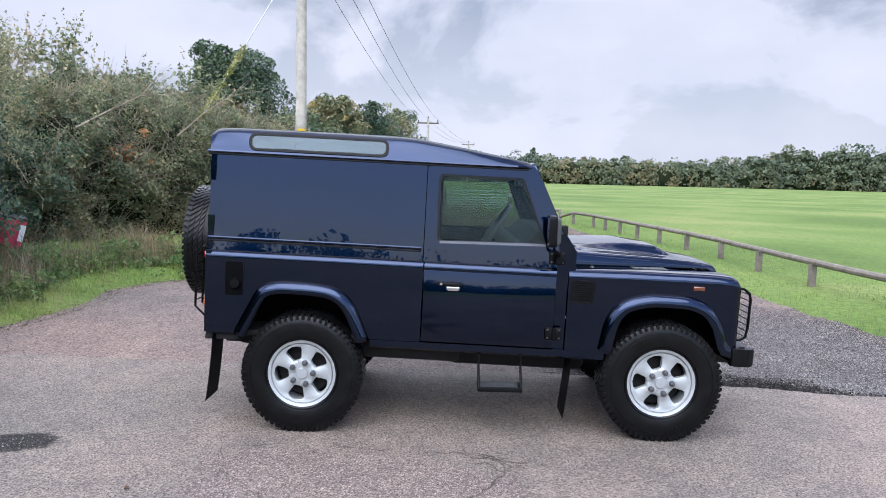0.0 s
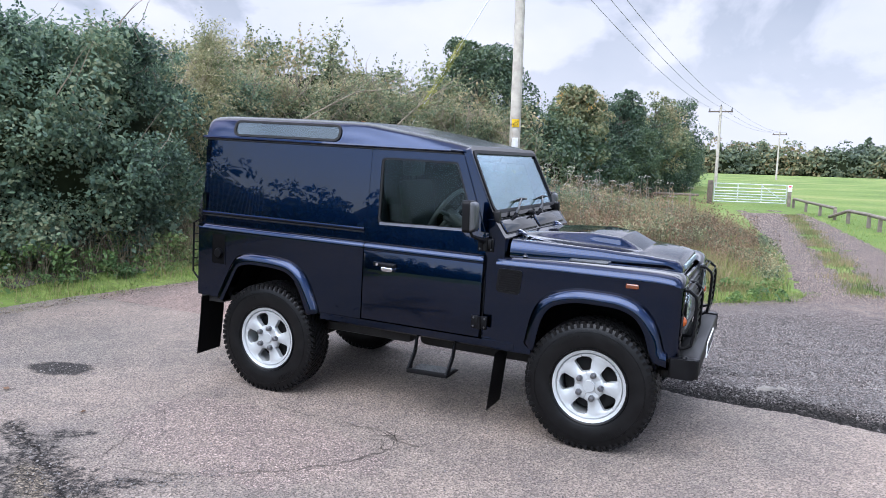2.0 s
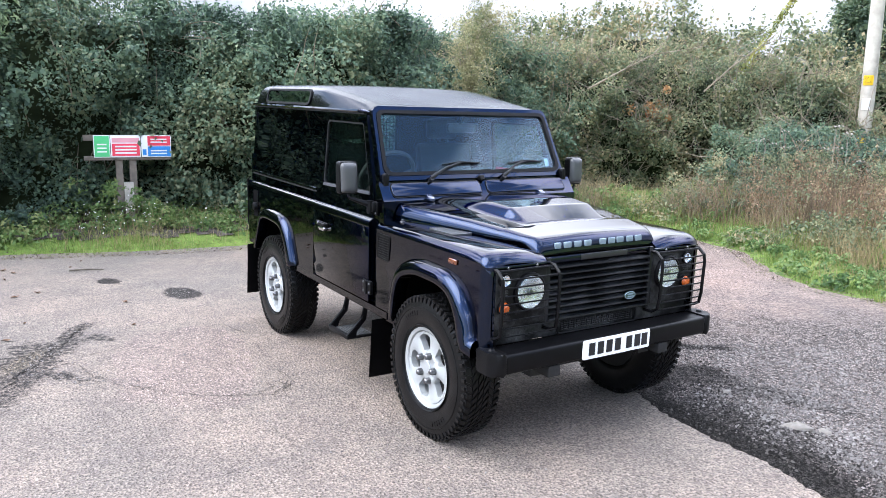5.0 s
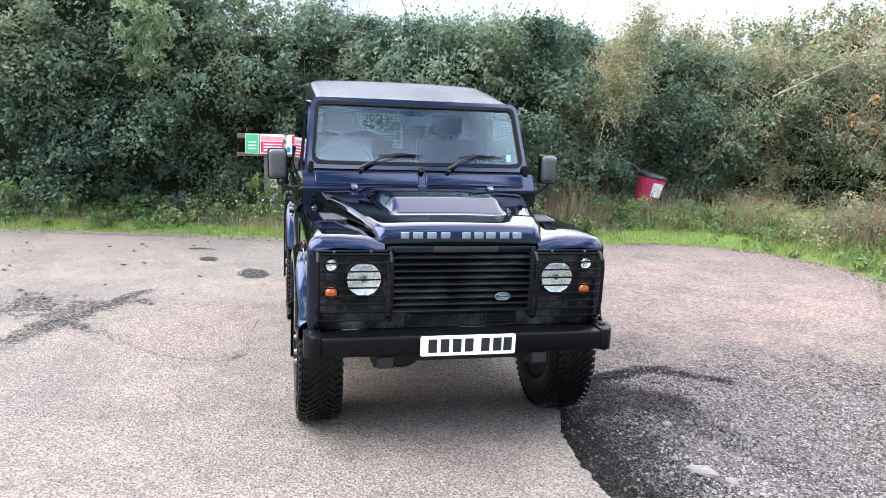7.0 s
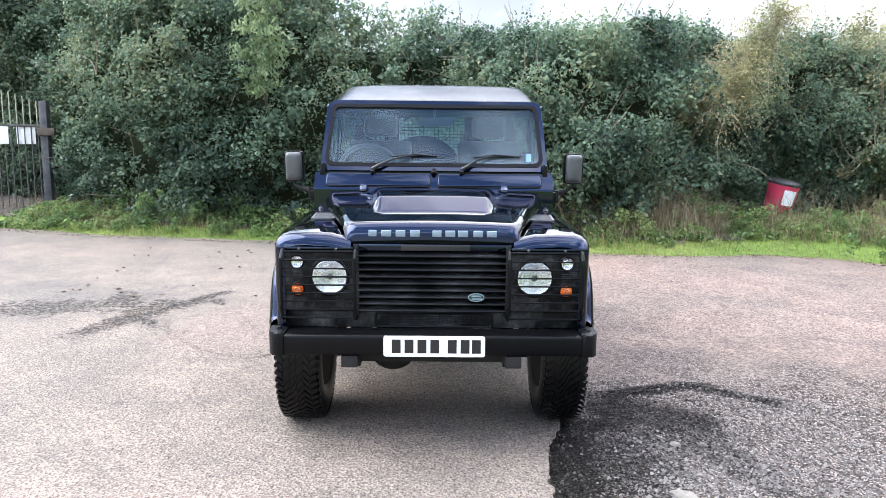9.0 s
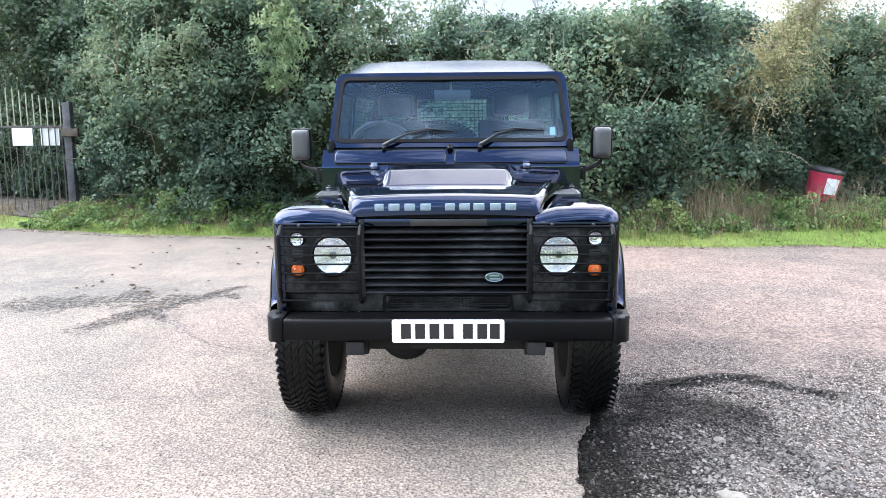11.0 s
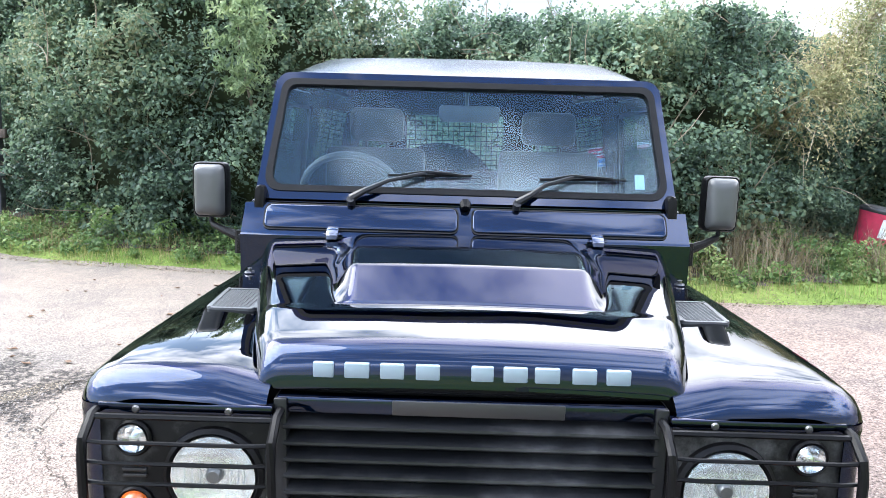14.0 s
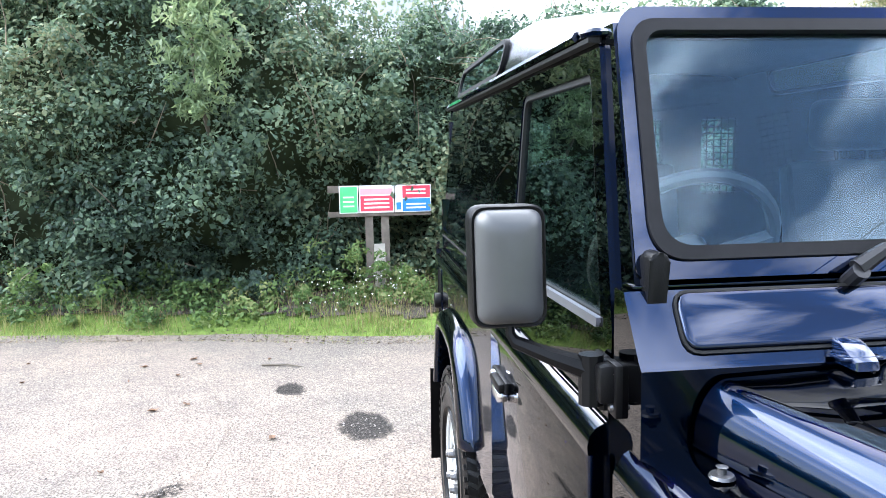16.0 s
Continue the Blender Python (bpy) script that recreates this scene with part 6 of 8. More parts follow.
ring(bm, inner, inner2, lambda u, v, t: ws(u, v, 0.018 - t), 0.03)
cpart("windscreen_seal", bm, SEALGREY, screen)
bm = bmesh.new()
slab(bm, inner2, lambda u, v, t: ws(u, v, 0.006 - t), 0.005)
g = cpart("windscreen_glass", bm, WSGLASS, screen)
g.visible_shadow = False
bm = bmesh.new()
slab(bm, [(0.59, 1.43), (0.623, 1.43), (0.623, 1.478), (0.59, 1.478)], lambda u, v, t: ws(u, v, -0.001 - t), 0.001)
cpart("windscreen_sticker", bm, STICKER, screen, "small pale sticker inside the windscreen")
bm = bmesh.new()
box(bm, (1.625, -0.735, 1.355), (1.668, 0.735, 1.3605), 0.004)
cpart("windscreen_base_strip", bm, PAINT)


def hinge_bracket(s):
    bm = bmesh.new()
    slab(bm, [(1.585, 1.08), (1.665, 1.08), (1.662, 1.355), (1.452, 1.78), (1.395, 1.78), (1.555, 1.33)], lambda u, v, t: (u, s * (up_y(v) - 0.006 - t), v), 0.03)
    cpart("door_pillar", bm, PAINT)
    bm = bmesh.new()
    prism(bm, rounded([(s * 0.694, 1.29), (s * 0.722, 1.285), (s * 0.716, 1.415), (s * 0.684, 1.41)], 0.013, 5), 1.65, 1.69, "yz", r=0.007)
    cpart("windscreen_hinge", bm, BLACK)
    bm = bmesh.new()
    prism(bm, [(1.634, 0.605), (1.705, 0.605), (1.705, 1.15), (1.734, 1.2), (1.734, 1.24), (1.634, 1.24), (1.634, 1.14)], s * 0.75, s * 0.7)
    cpart("bulkhead_side", bm, PAINT, angle=20)


sides(hinge_bracket)
bm = bmesh.new()
prism(bm, [(1.60, 1.0), (1.752, 1.0), (1.752, 1.253), (1.742, 1.263), (1.678, 1.354), (1.64, 1.354), (1.64, 1.2), (1.60, 1.0)], -0.752, 0.752)
bulkhead = cpart("bulkhead", bm, PAINT, angle=20)
for y0, y1 in ((-0.682, -0.021), (0.021, 0.682)):
    def flap(u, v, t):
        return (1.742 - 0.7 * (v - 1.263) + 0.85 * (0.004 - t), u, v + 0.53 * (0.004 - t))

    def outline(d):
        return rounded([(y0 + d, 1.27 + d), (y1 - d, 1.27 + d), (y1 - d, 1.3525 - d), (y0 + d, 1.3525 - d)], 0.026 - d, 5)
    bm = bmesh.new()
    ring(bm, outline(0.0), outline(0.004), flap, 0.008)
    cpart("flap_seal", bm, RUBBER, bulkhead)
    # pressed lid with a rolled edge
    bm = bmesh.new()
    loops = [[bm.verts.new(flap(u, v, -h)) for u, v in outline(d)] for d, h in ((0.004, -0.006), (0.0045, 0.002), (0.0065, 0.0042), (0.010, 0.005))]
    for la, lb in zip(loops, loops[1:]):
        for k in range(len(la)):
            bm.faces.new((la[k], la[(k + 1) % len(la)], lb[(k + 1) % len(la)], lb[k]))
    bm.faces.new(loops[-1])
    cpart("vent_flap", bm, PAINT, bulkhead, angle=60)
bm = bmesh.new()
tube(bm, [(1.66, 0, 1.362), (1.69, 0, 1.368), (1.70, 0, 1.355)], [0.02, 0.02, 0.014], 8)
cpart("screen_buffer", bm, BLACK)

# wipers
for yp, ye, yb0, yb1 in ((-0.39, -0.14, -0.27, 0.02), (0.175, 0.37, 0.255, 0.555)):
    bm = bmesh.new()
    tube(bm, [ws(yp, 1.345, 0.0), ws(yp, 1.355, 0.05)], 0.014, 10)
    tube(bm, [ws(yp, 1.36, 0.04), ws(yp + 0.05, 1.385, 0.05)], [0.015, 0.011], 8)
    tube(bm, [ws(yp + 0.04, 1.38, 0.05), ws((yp + ye) / 2, 1.418, 0.05), ws(ye, 1.452, 0.035)], [0.010, 0.007, 0.006], 6)
    wiper = cpart("wiper_arm", bm, WIPER)
    bm = bmesh.new()
    tube(bm, [ws(yb0, 1.448, 0.018), ws(yb1, 1.452, 0.018)], 0.005, 6)
    tube(bm, [ws(yb0 + 0.05, 1.449, 0.022), ws(ye, 1.456, 0.034), ws(yb1 - 0.05, 1.452, 0.022)], 0.006, 6)
    cpart("wiper_blade", bm, BLACK, wiper)


# front wings
def wing(s):
    bm = bmesh.new()
    cut = [(CUT_F[0][0], 0.552)] + CUT_F[1:-1] + [(CUT_F[-1][0], 0.665)]
    prism(bm, [(1.71, 0.552)] + cut + [(2.785, 0.665), (2.785, 1.088), (1.71, 1.088)], s * 0.777, s * 0.74)
    w = cpart("wing", bm, PAINT)
    # top of the wing with its rolled edge
    rows = []
    for x in [1.71, 1.75, 1.9, 2.1, 2.3, 2.5, 2.62, 2.70, 2.745, 2.765, 2.78, 2.795, 2.808, 2.82, 2.829, 2.835, 2.8385]:
        t = max(0.0, (x - 2.765) / 0.074)
        drop = 0.02 * max(0.0, (x - 2.62) / 0.22) ** 2 + 0.05 * (1 - math.sqrt(max(0, 1 - t * t)))
        pull = 0.05 * (1 - math.sqrt(max(0, 1 - max(0, (x - 2.785) / 0.055) ** 2)))
        zt = float(np.interp(x, [1.71, 2.1, 2.7], [1.142, 1.15, 1.152])) - drop
        rows.append([(x, s * 0.40, zt - 0.03), (x, s * 0.50, zt - 0.006), (x, s * 0.62, zt), (x, s * (0.70 - pull), zt - 0.002), (x, s * (0.737 - pull), zt - 0.010), (x, s * (0.761 - pull), zt - 0.025),
                     (x, s * (0.774 - pull), zt - 0.045), (x, s * (0.777 - pull), min(1.088, zt - 0.06)), (x, s * (0.773 - pull), 1.06)])
    bm = bmesh.new()
    skin(bm, rows)
    cpart("wing_top", bm, PAINT, w, angle=60)
    bm = bmesh.new()
    rows = []
    for k in range(7):
        a = k / 6 * math.pi / 2
        x, y = 2.785 + 0.055 * math.sin(a), 0.722 + 0.055 * math.cos(a)
        rows.append([(x, s * y, 0.665), (x, s * y, 1.075)])
    skin(bm, rows)
    cpart("wing_corner", bm, PAINT, w, angle=60)
    # lower edge of the wing top above the lamps
    bm = bmesh.new()
    box(bm, (2.80, s * 0.385, 1.058), (2.842, s * 0.725, 1.08), 0.004)
    cpart("lamp_header", bm, PAINT, w)
    for y in (0.47, 0.65):
        bm = bmesh.new()
        lathe(bm, [(0.0, 0.006), (0.006, 0.005), (0.008, 0.0)], (2.842, s * y, 1.068), "x", 10)
        cpart("panel_screw", bm, STEEL, w)
    # side vent
    out = rounded([(1.72, 0.918), (1.872, 0.912), (1.888, 1.068), (1.728, 1.068)], 0.025, 6)
    inn = rounded([(1.734, 0.93), (1.862, 0.925), (1.876, 1.056), (1.74, 1.056)], 0.02, 6)
    bm = bmesh.new()
    ring(bm, out, inn, lambda u, v, d: (u, s * (0.782 - d), v), 0.008)
    vent = cpart("side_vent", bm, BLACK, w)
    bm = bmesh.new()
    slab(bm, inn, lambda u, v, d: (u, s * (0.7785 - d), v), 0.004)
    for k in range(9):
        z = 0.937 + 0.0142 * k
        tube(bm, [(1.738, s * 0.779, z), (1.868, s * 0.779, z)], 0.003, 4)
    for k in range(8):
        x = 1.75 + 0.0158 * k
        tube(bm, [(x, s * 0.7785, 0.93), (x, s * 0.7785, 1.055)], 0.002, 4)
    cpart("vent_mesh", bm, BLACK, vent)
    # top vent
    q = rounded([(2.14, s * 0.562), (2.375, s * 0.537), (2.375, s * 0.667), (2.14, s * 0.68)], 0.02, 5)
    q2 = rounded([(2.152, s * 0.573), (2.363, s * 0.549), (2.363, s * 0.656), (2.152, s * 0.669)], 0.015, 5)
    bm = bmesh.new()
    ring(bm, q, q2, lambda u, v, d: (u, v, 1.1555 - d), 0.012)
    tv = cpart("top_vent", bm, MIRRORBACK, w)
    bm = bmesh.new()
    slab(bm, q2, lambda u, v, d: (u, v, 1.1518 - d), 0.004)
    for k in range(18):
        x = 2.158 + 0.0118 * k
        tube(bm, [(x, s * 0.562, 1.1525), (x, s * 0.664, 1.1525)], 0.0018, 4)
    for k in range(9):
        y = 0.565 + 0.0118 * k
        tube(bm, [(2.154, s * y, 1.1528), (2.362, s * y, 1.1528)], 0.0018, 4)
    for x, y in ((2.15, 0.572), (2.366, 0.546), (2.366, 0.66), (2.15, 0.672)):
        lathe(bm, [(0.0, 0.003), (0.004, 0.002), (0.005, 0.0)], (x, s * y, 1.1555), "z", 8)
    cpart("vent_mesh", bm, VENTGREY, tv)
    # repeater
    bm = bmesh.new()
    box(bm, (2.512, s * 0.776, 1.040), (2.588, s * 0.788, 1.070), 0.008, 3)
    cpart("side_repeater", bm, DARKAMBER, w)
    # bonnet fastener
    bm = bmesh.new()
    lathe(bm, [(0.017, 0.0), (0.015, 0.004), (0.006, 0.005), (0.006, 0.012), (0.008, 0.014), (0.0, 0.017)], (1.868, s * 0.69, 1.147), "z", 14)
    cpart("wing_fitting", bm, STEEL, w)


sides(wing)

# bonnet with its raised middle
BX = [1.762 + 0.034 * k for k in range(17)] + [2.34, 2.35, 2.358, 2.364, 2.37, 2.376, 2.382, 2.388, 2.395, 2.405, 2.42, 2.44, 2.46, 2.48, 2.5, 2.508, 2.514, 2.518, 2.522, 2.526,
      2.53, 2.536, 2.544, 2.55, 2.553, 2.556, 2.559, 2.563, 2.57, 2.59, 2.62, 2.65, 2.68, 2.70, 2.72, 2.735, 2.747, 2.757, 2.765, 2.772, 2.778, 2.782, 2.786, 2.788, 2.79]


def step01(a, b, v):
    t = min(1, max(0, (v - a) / (b - a)))
    return t * t * (3 - 2 * t)


def eased(x, xs, ys, w=0.05):
    """Interpolation with its kinks rounded off over a width w."""
    return float(np.mean([np.interp(x + w * k / 6, xs, ys) for k in range(-6, 7)]))


# across the hump's flank, from its crest (0) to its foot (1)
FLANK = [-0.3, -0.15, 0.0, 0.15, 0.3, 0.5, 0.7, 0.85, 1.0, 1.15, 1.3]


def bonnet_half(x):
    """Points from the bonnet's middle line to its edge at one place along it."""
    e = eased(x, [1.5, 1.76, 2.0, 2.2, 2.6, 2.79, 3.0], [0.72, 0.68, 0.628, 0.578, 0.482, 0.425, 0.37])
    if x < 2.70:
        base = eased(x, [1.6, 2.0, 2.3, 2.518, 2.552, 2.70, 2.8], [1.258, 1.242, 1.230, 1.2145, 1.2135, 1.198, 1.1875], 0.007)
    else:
        base = float(np.interp(x, [2.70, 2.735, 2.757, 2.772, 2.782, 2.788, 2.79], [1.198, 1.1925, 1.184, 1.172, 1.158, 1.13, 1.108]))
    top = eased(x, [1.6, 1.76, 2.0, 2.2, 2.376, 2.522, 2.53, 2.8], [1.262, 1.270, 1.287, 1.298, 1.2835, 1.2145, 1.0, 1.0], 0.006)
    hump = max(0.0, top - base)
    foot = eased(x, [1.6, 1.76, 2.2, 2.53, 2.8], [0.43, 0.415, 0.372, 0.318, 0.30], 0.03)
    wide = float(np.interp(x, [1.76, 2.2, 2.53], [0.075, 0.06, 0.04]))
    crest = foot - wide
    out = []
    for k in range(11):
        y = (crest - 0.35 * wide) * k / 10
        out.append((y, base + hump))
    for u in FLANK:
        fall = float(np.mean([min(1, max(0, u + 0.25 * q / 6)) for q in range(-6, 7)]))
        out.append((crest + wide * u, base + hump * (1 - fall)))
    y0, y1 = foot + 0.4 * wide, e - 0.052
    for k in range(5):
        out.append((y0 + (y1 - y0) * k / 4, base))
    floor_z = eased(x, [1.76, 2.3, 2.7, 2.79, 2.9], [1.145, 1.15, 1.155, 1.10, 1.02], 0.02)
    pts = [(x, y, z - 0.012 * (y / e) ** 2) for y, z in out]
    z1 = pts[-1][2]
    fall = max(0.0, z1 - floor_z)
    for k in range(1, 13):
        a = k / 12 * math.pi / 2
        pts.append((x, y1 + (e - y1) * math.sin(a), z1 - fall * (1 - math.cos(a))))
    return pts


bm = bmesh.new()
rows = []
for x in BX:
    half = bonnet_half(x)
    rows.append([(q[0], -q[1], q[2]) for q in reversed(half[1:])] + half)
rows.append([(q[0] - 0.03, q[1] * 0.985, q[2] - 0.006) for q in rows[-1]])
skin(bm, rows)
bonnet = cpart("bonnet", bm, PAINT, angle=50)
bm = bmesh.new()
prism(bm, [(1.72, 1.0), (2.76, 1.0), (2.76, 1.10), (1.72, 1.13)], -0.5, 0.5)
cpart("bonnet_void", bm, RUBBER)
# raised name blocks on the bonnet's lip
for a, b in ((590, 613), (625, 653), (665, 692), (705, 732), (767, 792), (803, 830), (838, 866), (880, 907), (918, 945)):
    y0, y1 = (a - 767.5) * 0.00178, (b - 767.5) * 0.00178
    bm = bmesh.new()
    box(bm, (2.779, y0, 1.125), (2.793, y1, 1.156), 0.003)
    cpart("name_block", bm, LETTER, bonnet, "flat silver block of the raised maker's name")
for s in (-1, 1):
    bm = bmesh.new()
    box(bm, (1.748, s * 0.44 - 0.03, 1.262), (1.785, s * 0.44 + 0.03, 1.268), 0.0025)
    prism(bm, [(1.716, 1.25), (1.718, 1.274), (1.727, 1.285), (1.742, 1.287), (1.758, 1.281), (1.775, 1.272), (1.792, 1.263), (1.794, 1.25)], s * 0.44 - 0.019, s * 0.44 + 0.019, r=0.004)
    cpart("bonnet_hinge", bm, HINGEPAINT, bonnet, "glossy painted bonnet hinge")

# grille
bm = bmesh.new()
box(bm, (2.70, -0.38, 0.68), (2.765, 0.38, 1.09))
grille = cpart("grille", bm, PLATEBLACK)
bm = bmesh.new()
for k in range(26):
    z = 0.80 + 0.0095 * k
    tube(bm, [(2.768, -0.22, z), (2.768, 0.22, z)], 0.0018, 4)
cpart("radiator_fins", bm, UNDER, grille)
for k in range(9):
    z = 0.768 + 0.0345 * k
    bm = bmesh.new()
    pr = [(2.775, z + 0.008), (2.816, z - 0.003), (2.826, z - 0.007), (2.827, z - 0.012), (2.822, z - 0.0165), (2.775, z - 0.004)]
    prism(bm, pr, -0.368, 0.368)
    cpart("grille_slat", bm, GRILLE, grille)
for s in (-1, 1):
    bm = bmesh.new()
    box(bm, (2.77, s * 0.362, 0.735), (2.822, s * 0.388, 1.09), 0.004)
    cpart("grille_post", bm, GRILLE, grille)
bm = bmesh.new()
box(bm, (2.77, -0.385, 1.058), (2.815, 0.385, 1.092), 0.006)
cpart("grille_header", bm, PAINT, grille)
bm = bmesh.new()
box(bm, (2.813, -0.155, 1.06), (2.818, 0.185, 1.09), 0.002)
cpart("header_plate", bm, PLATEBLACK, grille)
bm = bmesh.new()
lathe(bm, [(0.0, 0.008), (0.036, 0.007), (0.042, 0.0)], (0, 0, 0), "x", 32)
bmesh.ops.transform(bm, matrix=Matrix.Translation((2.826, 0.218, 0.83)) @ Matrix.Diagonal((1, 1, 0.5, 1)), verts=bm.verts[:])
badge = cpart("oval_badge", bm, BADGE, grille)
bm = bmesh.new()
tube(bm, [(2.832, 0.218 + 0.039 * math.cos(a * math.pi / 12), 0.83 + 0.0195 * math.sin(a * math.pi / 12)) for a in range(24)], 0.0025, 5, closed=True)
box(bm, (2.832, 0.195, 0.834), (2.836, 0.24, 0.841))
box(bm, (2.832, 0.198, 0.82), (2.836, 0.245, 0.827))
cpart("badge_mark", bm, LETTER, badge)
bm = bmesh.new()
box(bm, (2.74, -0.74, 0.665), (2.80, 0.74, 0.75), 0.006)
apron = cpart("front_apron", bm, DUSTY)
bm = bmesh.new()
for k in range(5):
    tube(bm, [(2.806, -0.255, 0.692 + 0.011 * k), (2.806, 0.275, 0.692 + 0.011 * k)], 0.0022, 4)
for k in range(30):
    tube(bm, [(2.806, -0.255 + 0.0183 * k, 0.688), (2.806, -0.255 + 0.0183 * k, 0.74)], 0.0018, 4)
cpart("lower_mesh", bm, SATIN, apron)
bm = bmesh.new()
tube(bm, [(2.806, y, z) for y, z in rounded([(-0.28, 0.672), (0.3, 0.672), (0.3, 0.745), (-0.28, 0.745)], 0.02, 5)], 0.006, 6, closed=True)
cpart("lower_mesh_surround", bm, BLACK, apron)


# lamps and their guards
def lamps(s):
    bm = bmesh.new()
    box(bm, (2.775, s * 0.388, 0.755), (2.828, s * 0.732, 1.06), 0.01)
    panel = cpart("lamp_panel", bm, DUSTY)
    c = (2.828, s * 0.503, 0.932)
    bm = bmesh.new()
    lathe(bm, [(0.100, 0.0), (0.099, 0.012), (0.091, 0.018), (0.084, 0.012), (0.083, 0.0)], c, "x", 40)
    cpart("lamp_bezel", bm, SATIN, panel)
    bm = bmesh.new()
    lathe(bm, [(0.0, 0.002), (0.02, 0.0025), (0.04, 0.005), (0.06, 0.0095), (0.074, 0.013), (0.0835, 0.016)], c, "x", 40)
    cpart("headlamp_reflector", bm, REFLECTOR, panel)
    bm = bmesh.new()
    lathe(bm, [(0.0, 0.034), (0.03, 0.032), (0.06, 0.026), (0.078, 0.019), (0.0845, 0.012)], c, "x", 40)
    g = cpart("headlamp_lens", bm, LENS, panel)
    bm = bmesh.new()
    lathe(bm, [(0.0, 0.018), (0.012, 0.017), (0.016, 0.012), (0.017, 0.003)], c, "x", 20)
    cpart("bulb_shield", bm, STEEL, panel)
    for k in (-4, -3, -2, 2, 3, 4):
        w = 0.45 * math.sqrt(max(0, 0.074 ** 2 - (0.0145 * k) ** 2))
        bm = bmesh.new()
        tube(bm, [(c[0] + 0.010, c[1] + 0.0145 * k, c[2] - w), (c[0] + 0.014, c[1] + 0.0145 * k, c[2]), (c[0] + 0.010, c[1] + 0.0145 * k, c[2] + w)], 0.0014, 4)
        cpart("lens_flute", bm, REFLECTOR, panel)
    g.visible_shadow = False
    for z, m, nm in ((1.005, None, "side_lamp"), (0.866, AMBER, "front_indicator")):
        bm = bmesh.new()
        lathe(bm, [(0.038, 0.0), (0.038, 0.008), (0.034, 0.012), (0.03, 0.01)], (2.828, s * 0.662, z), "x", 24)
        rim = cpart(nm, bm, SATIN, panel)
        bm = bmesh.new()
        lathe(bm, [(0.0, 0.03), (0.008, 0.0275), (0.012, 0.029), (0.016, 0.0255), (0.02, 0.026), (0.024, 0.02), (0.03, 0.012), (0.031, 0.004)], (2.828, s * 0.662, z), "x", 24)
        g2 = cpart(nm + "_lens", bm, m or LENS, panel)
        if m is None:
            g2.visible_shadow = False
            bm = bmesh.new()
            lathe(bm, [(0.0, 0.016), (0.007, 0.014), (0.009, 0.004), (0.02, 0.006), (0.029, 0.012)], (2.828, s * 0.662, z), "x", 24)
            cpart("side_lamp_reflector", bm, CHROME, panel)
    for k in range(3):
        bm = bmesh.new()
        box(bm, (2.826, s * 0.638, 0.922 + 0.012 * k), (2.834, s * 0.686, 0.929 + 0.012 * k), 0.002)
        cpart("panel_louvre", bm, PLATEBLACK, panel)
    # guard
    bm = bmesh.new()
    for y in (0.374, 0.728):
        tube(bm, [(2.80, s * y, 1.066), (2.86, s * y, 1.062), (2.90, s * y, 1.03), (2.908, s * y, 0.99), (2.905, s * y, 0.80), (2.895, s * y, 0.745), (2.86, s * y, 0.725), (2.79, s * y, 0.72)], 0.0095, 8)
    tube(bm, [(2.862, s * 0.374, 1.06), (2.862, s * 0.728, 1.06)], 0.006, 6)
    guard = cpart("lamp_guard", bm, SATIN)
    for k in range(8):
        z = 0.742 + 0.0405 * k
        bm = bmesh.new()
        tube(bm, [(2.898, s * 0.374, z), (2.904, s * 0.42, z), (2.904, s * 0.69, z), (2.898, s * 0.728, z)], 0.0042, 6)
        cpart("guard_bar", bm, SATIN, guard)


sides(lamps)

# front bumper and number plate
bm = bmesh.new()
box(bm, (2.805, -0.72, 0.566), (2.952, 0.735, 0.668), 0.016, 3)
bumper = cpart("front_bumper", bm, SATIN)
for s in (-1, 1):
    bm = bmesh.new()
    prism(bm, [(q[0], q[1] + 0.0075) for q in rounded([(2.80, s * 0.72), (2.957, s * 0.72), (2.952, s * 0.772), (2.9, s * 0.803), (2.79, s * 0.803)], [0.01, 0.02, 0.04, 0.045, 0.02], 6)], 0.56, 0.676, "xy", r=0.014)
    cap = cpart("bumper_end", bm, BLACK, bumper)
    bm = bmesh.new()
    lathe(bm, [(0.0, 0.012), (0.014, 0.011), (0.02, 0.0)], (2.872, s * 0.76 + 0.0075, 0.675), "z", 14)
    cpart("bumper_bolt", bm, SATIN, cap)
    bm = bmesh.new()
    box(bm, (2.70, s * 0.36, 0.50), (2.94, s * 0.44, 0.56), 0.006)
    cpart("bumper_bracket", bm, UNDER, bumper)
bm = bmesh.new()
slab(bm, rounded([(-0.232, 0.565), (0.258, 0.565), (0.258, 0.668), (-0.232, 0.668)], 0.011, 5), lambda u, v, d: (2.960 - d, u, v), 0.006)
plate = cpart("number_plate", bm, PLATEWHITE)
for a in (0.065, 0.131, 0.197, 0.263, 0.352, 0.418, 0.476):
    bm = bmesh.new()
    box(bm, (2.958, -0.232 + 0.942 * a - 0.0215, 0.583), (2.9615, -0.232 + 0.942 * a + 0.0215, 0.651))
    cpart("plate_bar", bm, PLATEBLACK, plate, "plain black bar")


